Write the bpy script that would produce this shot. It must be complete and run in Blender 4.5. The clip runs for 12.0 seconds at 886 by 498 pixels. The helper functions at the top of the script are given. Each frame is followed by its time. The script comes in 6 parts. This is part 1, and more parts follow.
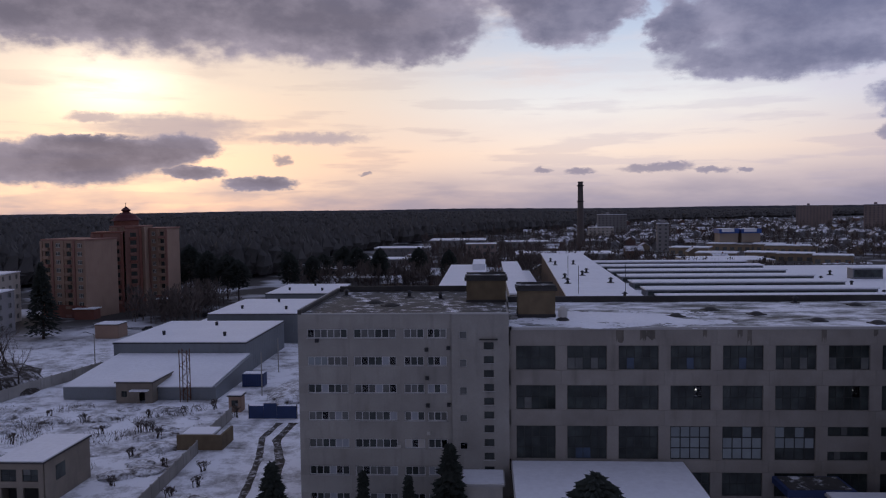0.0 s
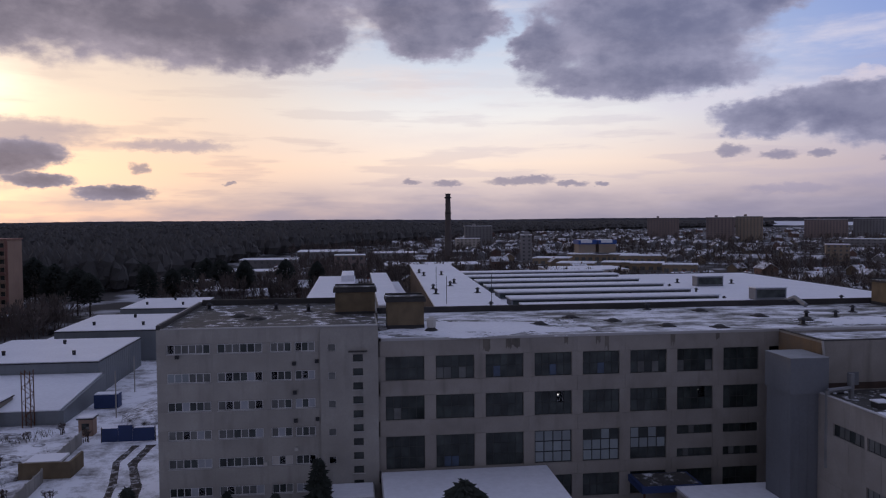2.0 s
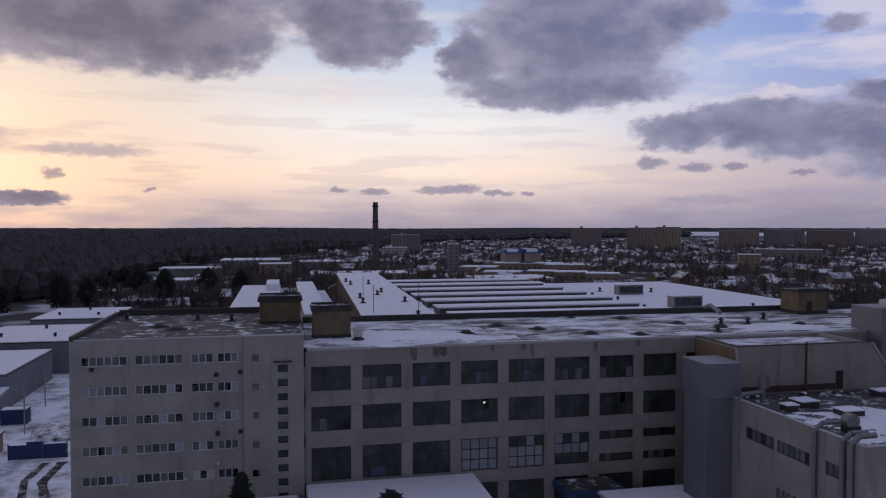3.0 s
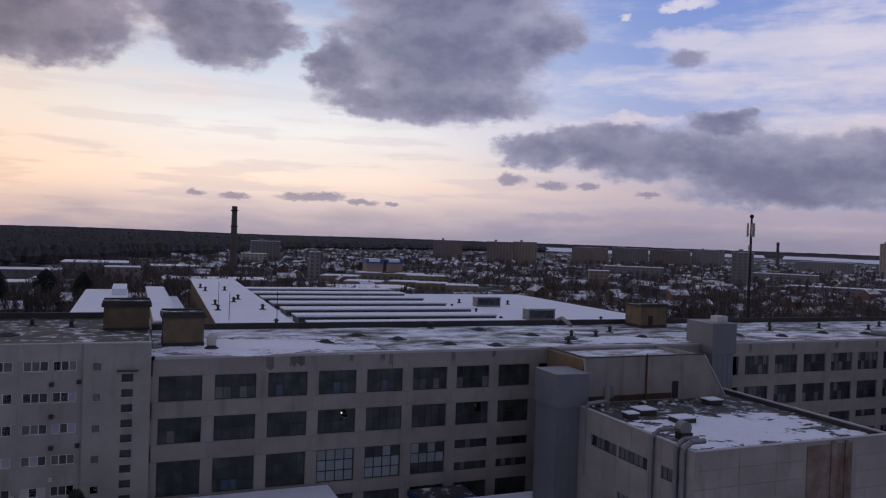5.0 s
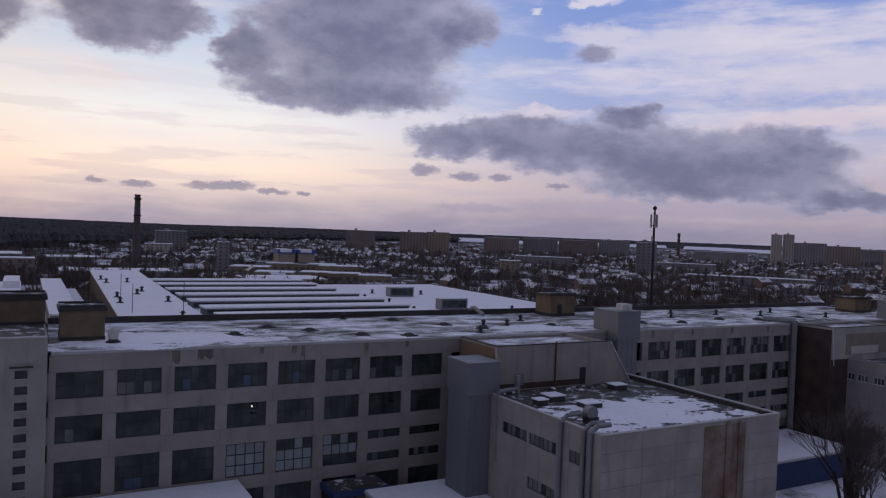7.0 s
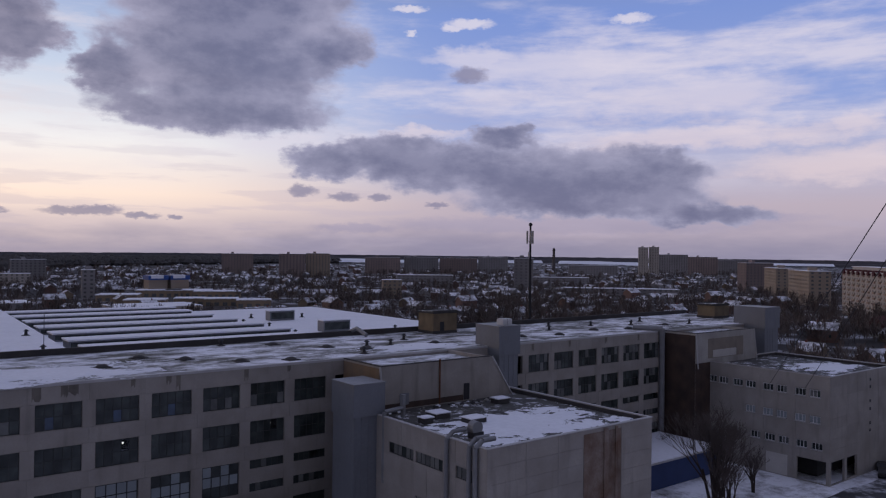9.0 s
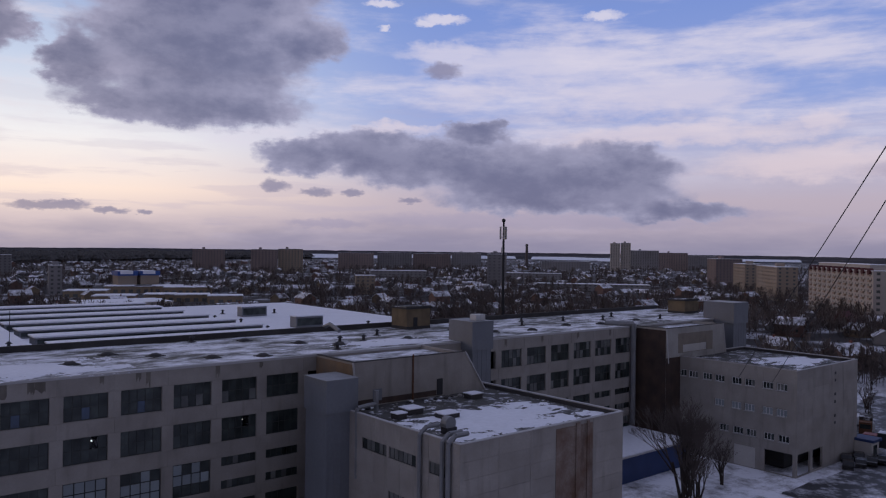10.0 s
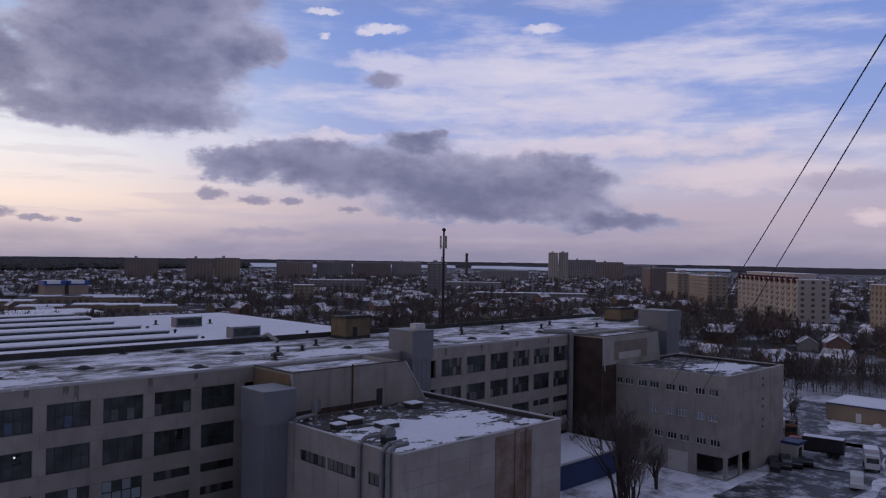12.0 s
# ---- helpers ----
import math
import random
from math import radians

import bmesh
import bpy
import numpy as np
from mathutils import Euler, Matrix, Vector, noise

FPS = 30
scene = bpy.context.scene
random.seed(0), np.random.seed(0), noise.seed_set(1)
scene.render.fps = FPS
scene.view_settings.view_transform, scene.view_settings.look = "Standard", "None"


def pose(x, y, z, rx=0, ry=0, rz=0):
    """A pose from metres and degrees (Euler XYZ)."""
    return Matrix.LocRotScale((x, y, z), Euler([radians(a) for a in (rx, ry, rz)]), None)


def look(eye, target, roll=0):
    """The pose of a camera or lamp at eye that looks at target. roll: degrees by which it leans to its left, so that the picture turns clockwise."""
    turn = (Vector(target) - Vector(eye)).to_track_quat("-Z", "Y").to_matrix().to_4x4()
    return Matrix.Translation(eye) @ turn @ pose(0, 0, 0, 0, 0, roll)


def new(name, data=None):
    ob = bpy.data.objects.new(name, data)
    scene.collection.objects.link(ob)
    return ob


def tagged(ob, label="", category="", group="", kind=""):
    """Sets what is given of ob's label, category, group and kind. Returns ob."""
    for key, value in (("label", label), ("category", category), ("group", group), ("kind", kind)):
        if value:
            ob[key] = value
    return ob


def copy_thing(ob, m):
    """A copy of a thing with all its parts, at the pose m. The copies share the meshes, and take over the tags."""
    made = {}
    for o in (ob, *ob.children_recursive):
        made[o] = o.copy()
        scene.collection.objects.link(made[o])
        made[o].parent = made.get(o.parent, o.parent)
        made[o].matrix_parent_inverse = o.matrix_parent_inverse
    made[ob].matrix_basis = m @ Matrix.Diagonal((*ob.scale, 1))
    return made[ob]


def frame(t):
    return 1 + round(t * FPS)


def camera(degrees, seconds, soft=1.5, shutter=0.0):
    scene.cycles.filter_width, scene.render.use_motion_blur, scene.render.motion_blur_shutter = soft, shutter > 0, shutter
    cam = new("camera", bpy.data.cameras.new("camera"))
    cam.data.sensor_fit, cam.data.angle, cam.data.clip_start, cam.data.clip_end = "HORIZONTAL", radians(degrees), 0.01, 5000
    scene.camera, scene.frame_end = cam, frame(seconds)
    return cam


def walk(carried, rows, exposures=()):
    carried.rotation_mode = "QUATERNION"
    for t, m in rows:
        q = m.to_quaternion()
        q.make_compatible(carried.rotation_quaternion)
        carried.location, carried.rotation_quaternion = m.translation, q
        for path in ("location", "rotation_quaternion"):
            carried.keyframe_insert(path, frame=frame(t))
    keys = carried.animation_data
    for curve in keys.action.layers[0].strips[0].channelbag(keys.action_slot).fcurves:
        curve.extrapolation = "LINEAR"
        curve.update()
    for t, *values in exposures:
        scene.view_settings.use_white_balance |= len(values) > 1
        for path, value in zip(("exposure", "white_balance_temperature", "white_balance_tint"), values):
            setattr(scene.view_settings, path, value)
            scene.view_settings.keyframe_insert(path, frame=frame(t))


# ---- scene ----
cam = camera(60.5, 12.0, soft=1.2)
EYE = (0.0, 0.0, 38.0)
# seconds, yaw, pitch, roll: the camera turns where it is, on a roof edge 38 m up
TURN = [
    (0.0, 3.300, -3.209, 0.673),
    (0.5, 0.606, -3.069, 0.618),
    (1.0, -2.207, -2.907, 0.313),
    (1.5, -4.420, -2.681, 0.360),
    (2.0, -6.564, -2.451, 0.411),
    (2.5, -8.972, -2.042, 0.329),
    (3.0, -12.026, -1.807, 0.014),
    (5.0, -22.329, -0.891, -2.020),
    (5.5, -23.992, -0.879, -2.496),
    (6.0, -25.892, -0.973, -2.613),
    (6.5, -27.165, -1.196, -2.572),
    (7.0, -28.875, -1.393, -2.150),
    (7.5, -31.159, -1.177, -1.426),
    (9.5, -39.155, 0.282, -0.708),
    (10.0, -39.837, -0.001, -0.740),
    (10.5, -40.598, 0.573, -0.700),
    (11.0, -41.779, 0.930, -0.725),
    (11.5, -43.125, 0.944, -0.462),
    (12.0, -44.346, 0.751, -0.808),
]
walk(cam, [(t, pose(*EYE, 90 + p, r, a)) for t, a, p, r in TURN],
     exposures=[(0.0, -0.1, 6200, 12), (2.5, -0.06, 6300, 12), (5.5, -0.03, 6400, 12), (9.5, -0.05, 6250, 13), (12.0, -0.07, 6150, 14)])

# ---------------------------------------------------------------- sky and sun
SUN_AZ, SUN_EL = -26.5, 8.5


def make_world():
    w = bpy.data.worlds.new("evening_sky")
    w.use_nodes = True
    scene.world = w
    nt = w.node_tree
    nt.nodes.clear()
    N, L = nt.nodes, nt.links

    def link(a, b):
        L.new(a, b)

    def put(sock, v):
        if isinstance(v, (int, float)):
            sock.default_value = v
        else:
            link(v, sock)

    def m(op, a, b=0.0, c=0.0, clamp=False):
        n = N.new("ShaderNodeMath")
        n.operation, n.use_clamp = op, clamp
        put(n.inputs[0], a), put(n.inputs[1], b), put(n.inputs[2], c)
        return n.outputs[0]

    def ramp(fac, stops, interp="LINEAR"):
        n = N.new("ShaderNodeValToRGB")
        n.color_ramp.interpolation = interp
        e = n.color_ramp.elements
        while len(e) < len(stops):
            e.new(0.5)
        for el, (p, c) in zip(e, stops):
            el.position, el.color = p, (*c, 1)
        put(n.inputs[0], fac)
        return n.outputs[0]

    def mix(fac, a, b, kind="MIX"):
        n = N.new("ShaderNodeMix")
        n.data_type, n.blend_type = "RGBA", kind
        put(n.inputs[0], fac)
        for s, v in ((n.inputs[6], a), (n.inputs[7], b)):
            if isinstance(v, tuple):
                s.default_value = (*v, 1)
            else:
                link(v, s)
        return n.outputs[2]

    def smooth(v, lo, hi):
        n = N.new("ShaderNodeMapRange")
        n.interpolation_type = "SMOOTHSTEP"
        put(n.inputs[0], v)
        n.inputs[1].default_value, n.inputs[2].default_value = lo, hi
        return n.outputs[0]

    tc = N.new("ShaderNodeTexCoord")
    sep = N.new("ShaderNodeSeparateXYZ")
    link(tc.outputs["Generated"], sep.inputs[0])
    sx, sy, sz = sep.outputs
    az = m("MULTIPLY", m("ARCTAN2", sx, sy), 57.29578)
    el = m("MULTIPLY", m("ARCSINE", sz), 57.29578)

    def noise_at(scale_az, scale_el, detail, seed, rough=0.55):
        c = N.new("ShaderNodeCombineXYZ")
        put(c.inputs[0], m("MULTIPLY", az, scale_az))
        put(c.inputs[1], m("MULTIPLY", el, scale_el))
        c.inputs[2].default_value = seed
        n = N.new("ShaderNodeTexNoise")
        n.inputs["Scale"].default_value, n.inputs["Detail"].default_value = 1.0, detail
        n.inputs["Roughness"].default_value = rough
        link(c.outputs[0], n.inputs["Vector"])
        return n.outputs["Fac"]

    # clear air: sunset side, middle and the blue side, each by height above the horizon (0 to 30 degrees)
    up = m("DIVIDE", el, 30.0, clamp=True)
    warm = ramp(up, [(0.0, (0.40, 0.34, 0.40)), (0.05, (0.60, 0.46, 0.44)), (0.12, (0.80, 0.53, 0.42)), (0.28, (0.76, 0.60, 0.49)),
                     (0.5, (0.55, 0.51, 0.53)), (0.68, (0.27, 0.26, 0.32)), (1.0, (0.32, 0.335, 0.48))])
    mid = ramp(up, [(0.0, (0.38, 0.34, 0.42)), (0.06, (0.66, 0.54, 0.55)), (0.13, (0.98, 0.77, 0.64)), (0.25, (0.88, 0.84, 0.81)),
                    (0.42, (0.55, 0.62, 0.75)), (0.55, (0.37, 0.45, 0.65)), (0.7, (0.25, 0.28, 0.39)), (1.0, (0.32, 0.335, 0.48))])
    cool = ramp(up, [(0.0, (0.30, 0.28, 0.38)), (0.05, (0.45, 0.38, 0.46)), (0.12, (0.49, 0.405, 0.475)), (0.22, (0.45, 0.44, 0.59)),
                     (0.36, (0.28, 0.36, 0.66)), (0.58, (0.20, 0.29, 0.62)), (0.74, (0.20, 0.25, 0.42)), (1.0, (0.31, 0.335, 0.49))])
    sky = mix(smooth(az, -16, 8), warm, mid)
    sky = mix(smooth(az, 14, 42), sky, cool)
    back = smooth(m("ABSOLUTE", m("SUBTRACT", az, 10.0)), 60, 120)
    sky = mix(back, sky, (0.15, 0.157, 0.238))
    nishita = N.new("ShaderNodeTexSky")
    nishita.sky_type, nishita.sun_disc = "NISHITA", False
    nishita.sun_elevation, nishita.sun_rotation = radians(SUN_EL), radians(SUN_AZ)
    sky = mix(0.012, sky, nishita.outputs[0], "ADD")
    # the sun's glow behind thin cloud
    du = m("DIVIDE", m("SUBTRACT", az, SUN_AZ), 3.9)
    dv = m("DIVIDE", m("SUBTRACT", el, SUN_EL), 1.9)
    r2 = m("ADD", m("MULTIPLY", du, du), m("MULTIPLY", dv, dv))
    glow = m("POWER", 2.718, m("MULTIPLY", r2, -1.0))
    sky = mix(m("MULTIPLY", glow, 0.85), sky, (0.78, 0.70, 0.50), "ADD")
    # thin high veils
    veil = smooth(m("ADD", noise_at(0.07, 0.32, 7, 4.0, 0.6), m("MULTIPLY", smooth(az, 34, 50), 0.03)), 0.45, 0.70)
    high = m("MULTIPLY", smooth(el, 3, 9), smooth(el, 24, 15))
    sky = mix(m("MULTIPLY", m("MULTIPLY", veil, high), 0.75), sky, mix(smooth(az, -20, 25), (1.0, 0.80, 0.62), (0.78, 0.72, 0.78)))
    streak = smooth(noise_at(0.09, 0.75, 6, 9.0), 0.50, 0.60)
    sky = mix(m("MULTIPLY", m("MULTIPLY", streak, 0.28), smooth(el, 16, 2)), sky, mix(smooth(az, -10, 15), (0.46, 0.36, 0.39), (0.50, 0.44, 0.54)))
    # heaped clouds: centre and half size in degrees of azimuth and height
    dark_bank = [(-22.6, 16.7, 19.5, 5.0), (-10.0, 14.4, 8.6, 3.2), (-5.8, 12.9, 4.1, 2.1), (-31.7, 14.2, 9.7, 2.7)]
    torn_cloud = [(6.0, 14.5, 4.0, 2.6), (3.3, 15.8, 3.0, 1.7), (9.4, 14.1, 1.9, 0.9), (5.7, 12.7, 2.2, 0.9)]
    great_cloud = [(21.8, 14.3, 6.6, 4.5), (14.0, 12.4, 2.1, 1.4), (29.6, 14.8, 2.4, 1.3), (21.3, 9.9, 7.0, 1.15), (23.0, 18.0, 6.4, 2.4)]
    long_cloud = [(29.2, 6.7, 2.8, 1.1), (33.8, 7.4, 3.3, 1.3), (42.3, 8.7, 2.2, 0.8), (38.1, 6.4, 5.6, 1.5), (46.1, 5.5, 5.1, 2.1), (52.3, 5.3, 4.0, 2.1),
                  (48.2, 3.9, 7.6, 1.0), (57.0, 3.0, 3.6, 0.7)]
    scraps = [(27.3, 4.5, 1.1, 0.46), (30.3, 4.1, 1.2, 0.34), (33.0, 4.1, 0.8, 0.3), (37.3, 3.6, 0.9, 0.21), (39.7, 13.2, 1.4, 0.6), (4.2, 2.6, 0.7, 0.25),
              (6.9, 2.5, 1.1, 0.21), (12.3, 2.6, 2.6, 0.32), (13.6, 2.8, 1.3, 0.25), (16.1, 2.4, 1.3, 0.21), (18.4, 2.3, 0.6, 0.21), (-9.0, 2.5, 0.4, 0.15), (-15.1, 3.5, 0.7, 0.45)]
    sunset_bank = [(-30.1, 3.2, 5.4, 1.3), (-25.0, 3.9, 3.4, 1.0), (-22.0, 4.4, 2.1, 0.85), (-21.3, 2.6, 1.8, 0.44), (-35.0, 3.5, 2.6, 1.0), (-16.8, 1.8, 2.3, 0.45), (-28.4, 4.6, 3.1, 0.5)]
    thin = [(-22.4, 5.8, 6.2, 1.0), (-12.6, 5.1, 4.9, 0.5), (-27.6, 6.3, 2.1, 0.45), (72.3, 5.6, 4.3, 0.7), (31.2, 1.8, 3.6, 0.4), (59.1, 2.7, 5.6, 0.5), (48.0, 2.2, 16.0, 0.7)]
    lit = [(47.4, 13.6, 9.0, 1.9), (55.0, 11.4, 8.2, 1.8), (40.5, 14.4, 5.1, 0.8), (57.5, 8.5, 10.4, 0.9), (66.0, 8.9, 1.8, 0.9), (73.7, 3.1, 1.6, 0.6), (50.3, 7.6, 2.5, 0.7), (66.0, 6.2, 8.0, 1.3), (36.0, 8.9, 4.0, 0.5)]
    puffs = [(39.7, 16.8, 1.9, 0.43), (51.6, 16.9, 1.7, 0.39), (35.0, 17.8, 1.5, 0.31), (35.2, 16.1, 0.6, 0.23), (38.4, 16.5, 1.0, 0.3)]

    def warped(amount, fa, fe, seed):
        c = N.new("ShaderNodeCombineXYZ")
        put(c.inputs[0], m("ADD", az, m("MULTIPLY", m("SUBTRACT", noise_at(fa, fe, 6, seed, 0.6), 0.5), amount * 1.7)))
        put(c.inputs[1], m("ADD", el, m("MULTIPLY", m("SUBTRACT", noise_at(fa, fe, 6, seed + 5.0, 0.6), 0.5), amount)))
        return c.outputs[0]

    broad, close = warped(2.2, 0.42, 0.7, 1.0), warped(0.9, 1.1, 2.0, 12.0)

    def density(rows, where, grow=1.0, blend=0.0):
        best = None
        for a, e, ha, he in rows:
            d = N.new("ShaderNodeVectorMath")
            d.operation = "SUBTRACT"
            link(where, d.inputs[0])
            d.inputs[1].default_value = (a, e, 0)
            k = N.new("ShaderNodeVectorMath")
            k.operation = "MULTIPLY"
            link(d.outputs[0], k.inputs[0])
            k.inputs[1].default_value = (1 / (ha * grow), 1 / (he * grow), 0)
            q = N.new("ShaderNodeVectorMath")
            q.operation = "DOT_PRODUCT"
            link(k.outputs[0], q.inputs[0]), link(k.outputs[0], q.inputs[1])
            v = m("SUBTRACT", 1.0, q.outputs["Value"])
            best = v if best is None else m("SMOOTH_MAX" if blend else "MAXIMUM", best, v, blend)
        return best

    # thin cloud that the low sun shines through, with drawn-out fibres
    fibre = m("MULTIPLY", m("SUBTRACT", noise_at(0.16, 0.75, 8, 6.0, 0.62), 0.5), 2.4)
    shine = smooth(m("ADD", density(lit, broad), fibre), -0.5, 1.1)
    sky = mix(m("MULTIPLY", shine, 0.72), sky, mix(smooth(el, 5, 14), (0.80, 0.66, 0.66), (0.74, 0.69, 0.77)))
    sky = mix(m("MULTIPLY", smooth(m("ADD", density(puffs, close), m("MULTIPLY", fibre, 0.5)), -0.2, 0.9), 0.85), sky, (0.74, 0.70, 0.78))
    wisp = m("ADD", density(thin, close), m("MULTIPLY", fibre, 0.6))
    sky = mix(m("MULTIPLY", smooth(wisp, -0.3, 0.9), 0.72), sky, mix(smooth(az, -20, 30), (0.42, 0.35, 0.40), (0.42, 0.37, 0.47)))
    fine = m("MULTIPLY", m("SUBTRACT", noise_at(0.5, 0.85, 8, 3.0, 0.5), 0.5), 1.0)
    big = m("MAXIMUM", density(dark_bank + torn_cloud, broad, 1.2, 0.9), density(great_cloud + long_cloud, broad, 1.24, 0.9))
    little = m("ADD", density(scraps, close, 1.1), m("MULTIPLY", fine, 0.35))
    low = m("ADD", density(sunset_bank, close, 1.2, 0.8), m("MULTIPLY", fine, 0.6))
    body = m("MAXIMUM", m("ADD", big, fine), low)
    sky = mix(m("MULTIPLY", smooth(little, -0.25, 0.8), 0.8), sky, mix(smooth(az, -20, 30), (0.34, 0.28, 0.32), (0.26, 0.245, 0.35)))
    cover = smooth(body, -0.28, 0.36)
    thick = smooth(body, -0.1, 1.0)
    lump = noise_at(0.20, 0.34, 6, 5.0, 0.6)
    grey = mix(smooth(az, -20, 30), (0.152, 0.136, 0.182), (0.162, 0.168, 0.270))
    pale = mix(smooth(az, -20, 30), (0.42, 0.36, 0.42), (0.41, 0.40, 0.53))
    tone = mix(m("ADD", m("MULTIPLY", thick, 0.66), m("MULTIPLY", smooth(lump, 0.36, 0.62), 0.34)), pale, grey)
    sky = mix(m("MULTIPLY", cover, 0.95), sky, tone)
    # low grey bank along the horizon
    bank = m("MULTIPLY", smooth(el, 3.2, 0.2), smooth(noise_at(0.12, 0.5, 4, 2.0), 0.25, 0.7))
    sky = mix(m("MULTIPLY", bank, 0.75), sky, mix(smooth(az, -20, 40), (0.36, 0.32, 0.40), (0.27, 0.25, 0.35)))
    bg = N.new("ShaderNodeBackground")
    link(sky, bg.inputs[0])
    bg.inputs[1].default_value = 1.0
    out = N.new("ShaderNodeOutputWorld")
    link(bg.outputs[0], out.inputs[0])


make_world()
sun_data = bpy.data.lights.new("sun", "SUN")
sun_data.energy, sun_data.angle, sun_data.color = 0.12, radians(12), (1.0, 0.72, 0.45)
sun = new("sun", sun_data)
_d = Vector((math.sin(radians(SUN_AZ)) * math.cos(radians(SUN_EL)), math.cos(radians(SUN_AZ)) * math.cos(radians(SUN_EL)), math.sin(radians(SUN_EL))))
sun.matrix_world = look(_d * 400, (0, 0, 0))

# ---------------------------------------------------------------- materials


def material(name, base, second=None, rough=0.85, scale=0.6, amount=0.6, fine=9.0, metal=0.0, bump=0.15, spec=0.3, streak=0.0, vary=0.0, snow=0.0,
             snow_scale=0.25, stretch=(1, 1, 1), bump_scale=None, soft=0.08):
    """Two scales of variation between base and second; streak: rain marks that run down; snow: share of the surface under snow."""
    mt = bpy.data.materials.new(name)
    mt.use_nodes = True
    nt = mt.node_tree
    N, L = nt.nodes, nt.links
    b = N["Principled BSDF"]
    second = second or tuple(c * 0.7 for c in base)
    place = N.new("ShaderNodeNewGeometry").outputs["Position"]
    mp = N.new("ShaderNodeMapping")
    mp.inputs["Scale"].default_value = stretch
    L.new(place, mp.inputs[0])

    def noise_fac(s, detail, vec=None, lo=0.3, hi=0.7, rough=0.5):
        n = N.new("ShaderNodeTexNoise")
        n.inputs["Roughness"].default_value = rough
        n.inputs["Scale"].default_value, n.inputs["Detail"].default_value = s, detail
        L.new(vec or mp.outputs[0], n.inputs["Vector"])
        r = N.new("ShaderNodeMapRange")
        r.inputs[1].default_value, r.inputs[2].default_value = lo, hi
        L.new(n.outputs["Fac"], r.inputs[0])
        return r.outputs[0]

    def mix(fac, a, c, kind="MIX"):
        n = N.new("ShaderNodeMix")
        n.data_type, n.blend_type = "RGBA", kind
        if isinstance(fac, float):
            n.inputs[0].default_value = fac
        else:
            L.new(fac, n.inputs[0])
        for s, v in ((n.inputs[6], a), (n.inputs[7], c)):
            if isinstance(v, tuple):
                s.default_value = (*v, 1)
            else:
                L.new(v, s)
        return n.outputs[2]

    def times(v, k):
        n = N.new("ShaderNodeMath")
        n.operation = "MULTIPLY"
        L.new(v, n.inputs[0])
        n.inputs[1].default_value = k
        return n.outputs[0]

    col = mix(times(noise_fac(scale, 5), amount), base, second)
    col = mix(times(noise_fac(fine, 4), 0.35), col, tuple(c * 0.72 for c in base))
    if streak:
        m2 = N.new("ShaderNodeMapping")
        m2.inputs["Scale"].default_value = (0.85, 0.85, 0.14)
        L.new(place, m2.inputs[0])
        col = mix(times(noise_fac(1.0, 5, m2.outputs[0], 0.55, 0.85), streak), col, tuple(c * 0.4 for c in base))
    if vary:
        oi = N.new("ShaderNodeObjectInfo")
        hs = N.new("ShaderNodeHueSaturation")
        r = N.new("ShaderNodeMapRange")
        L.new(oi.outputs["Random"], r.inputs[0])
        r.inputs[3].default_value, r.inputs[4].default_value = 1 - vary, 1 + vary
        L.new(r.outputs[0], hs.inputs["Value"])
        L.new(col, hs.inputs["Color"])
        col = hs.outputs[0]
    if snow:
        f = noise_fac(snow_scale, 10, None, 0.70 - soft / 2 - 0.38 * snow, 0.70 + soft / 2 - 0.38 * snow, 0.74)
        col = mix(f, col, (0.86, 0.87, 0.92))
    L.new(col, b.inputs["Base Color"])
    b.inputs["Roughness"].default_value = rough
    b.inputs["Metallic"].default_value = metal
    b.inputs["Specular IOR Level"].default_value = spec
    if bump:
        n = N.new("ShaderNodeTexNoise")
        n.inputs["Scale"].default_value, n.inputs["Detail"].default_value = bump_scale or fine, 5
        L.new(mp.outputs[0], n.inputs["Vector"])
        bp = N.new("ShaderNodeBump")
        bp.inputs["Strength"].default_value, bp.inputs["Distance"].default_value = bump, 0.1
        L.new(n.outputs["Fac"], bp.inputs["Height"])
        L.new(bp.outputs[0], b.inputs["Normal"])
    return mt


def glass_material(name, tint=(0.75, 0.8, 0.85), rough=0.03):
    mt = bpy.data.materials.new(name)
    mt.use_nodes = True
    b = mt.node_tree.nodes["Principled BSDF"]
    b.inputs["Base Color"].default_value = (*tint, 1)
    b.inputs["Transmission Weight"].default_value = 1.0
    b.inputs["Roughness"].default_value = rough
    b.inputs["IOR"].default_value = 1.45
    return mt


SNOW = material("snow", (0.88, 0.89, 0.94), (0.70, 0.71, 0.77), 0.7, 0.15, 0.35, 1.6, bump=0.5, bump_scale=0.8)
ROOF_PATCHY = material("bitumen_roof_patchy_snow", (0.085, 0.085, 0.075), (0.17, 0.165, 0.14), 0.8, 0.35, 0.8, 3.0, snow=0.50, snow_scale=0.24, stretch=(0.6, 1.25, 1), bump=0.4, soft=0.16)
ROOF_HALF = material("bitumen_roof_half_snow", (0.055, 0.053, 0.05), (0.11, 0.105, 0.095), 0.75, 0.3, 0.8, 3.0, snow=0.31, snow_scale=0.5, bump=0.4, soft=0.10)
ROOF_SNOWY = material("bitumen_roof_mostly_snow", (0.16, 0.155, 0.15), None, 0.75, 0.3, 0.6, 3.0, snow=0.92, snow_scale=0.16, bump=0.4)
BITUMEN = material("bitumen", (0.045, 0.043, 0.045), (0.08, 0.075, 0.07), 0.8, 0.4, 0.7, 4.0)
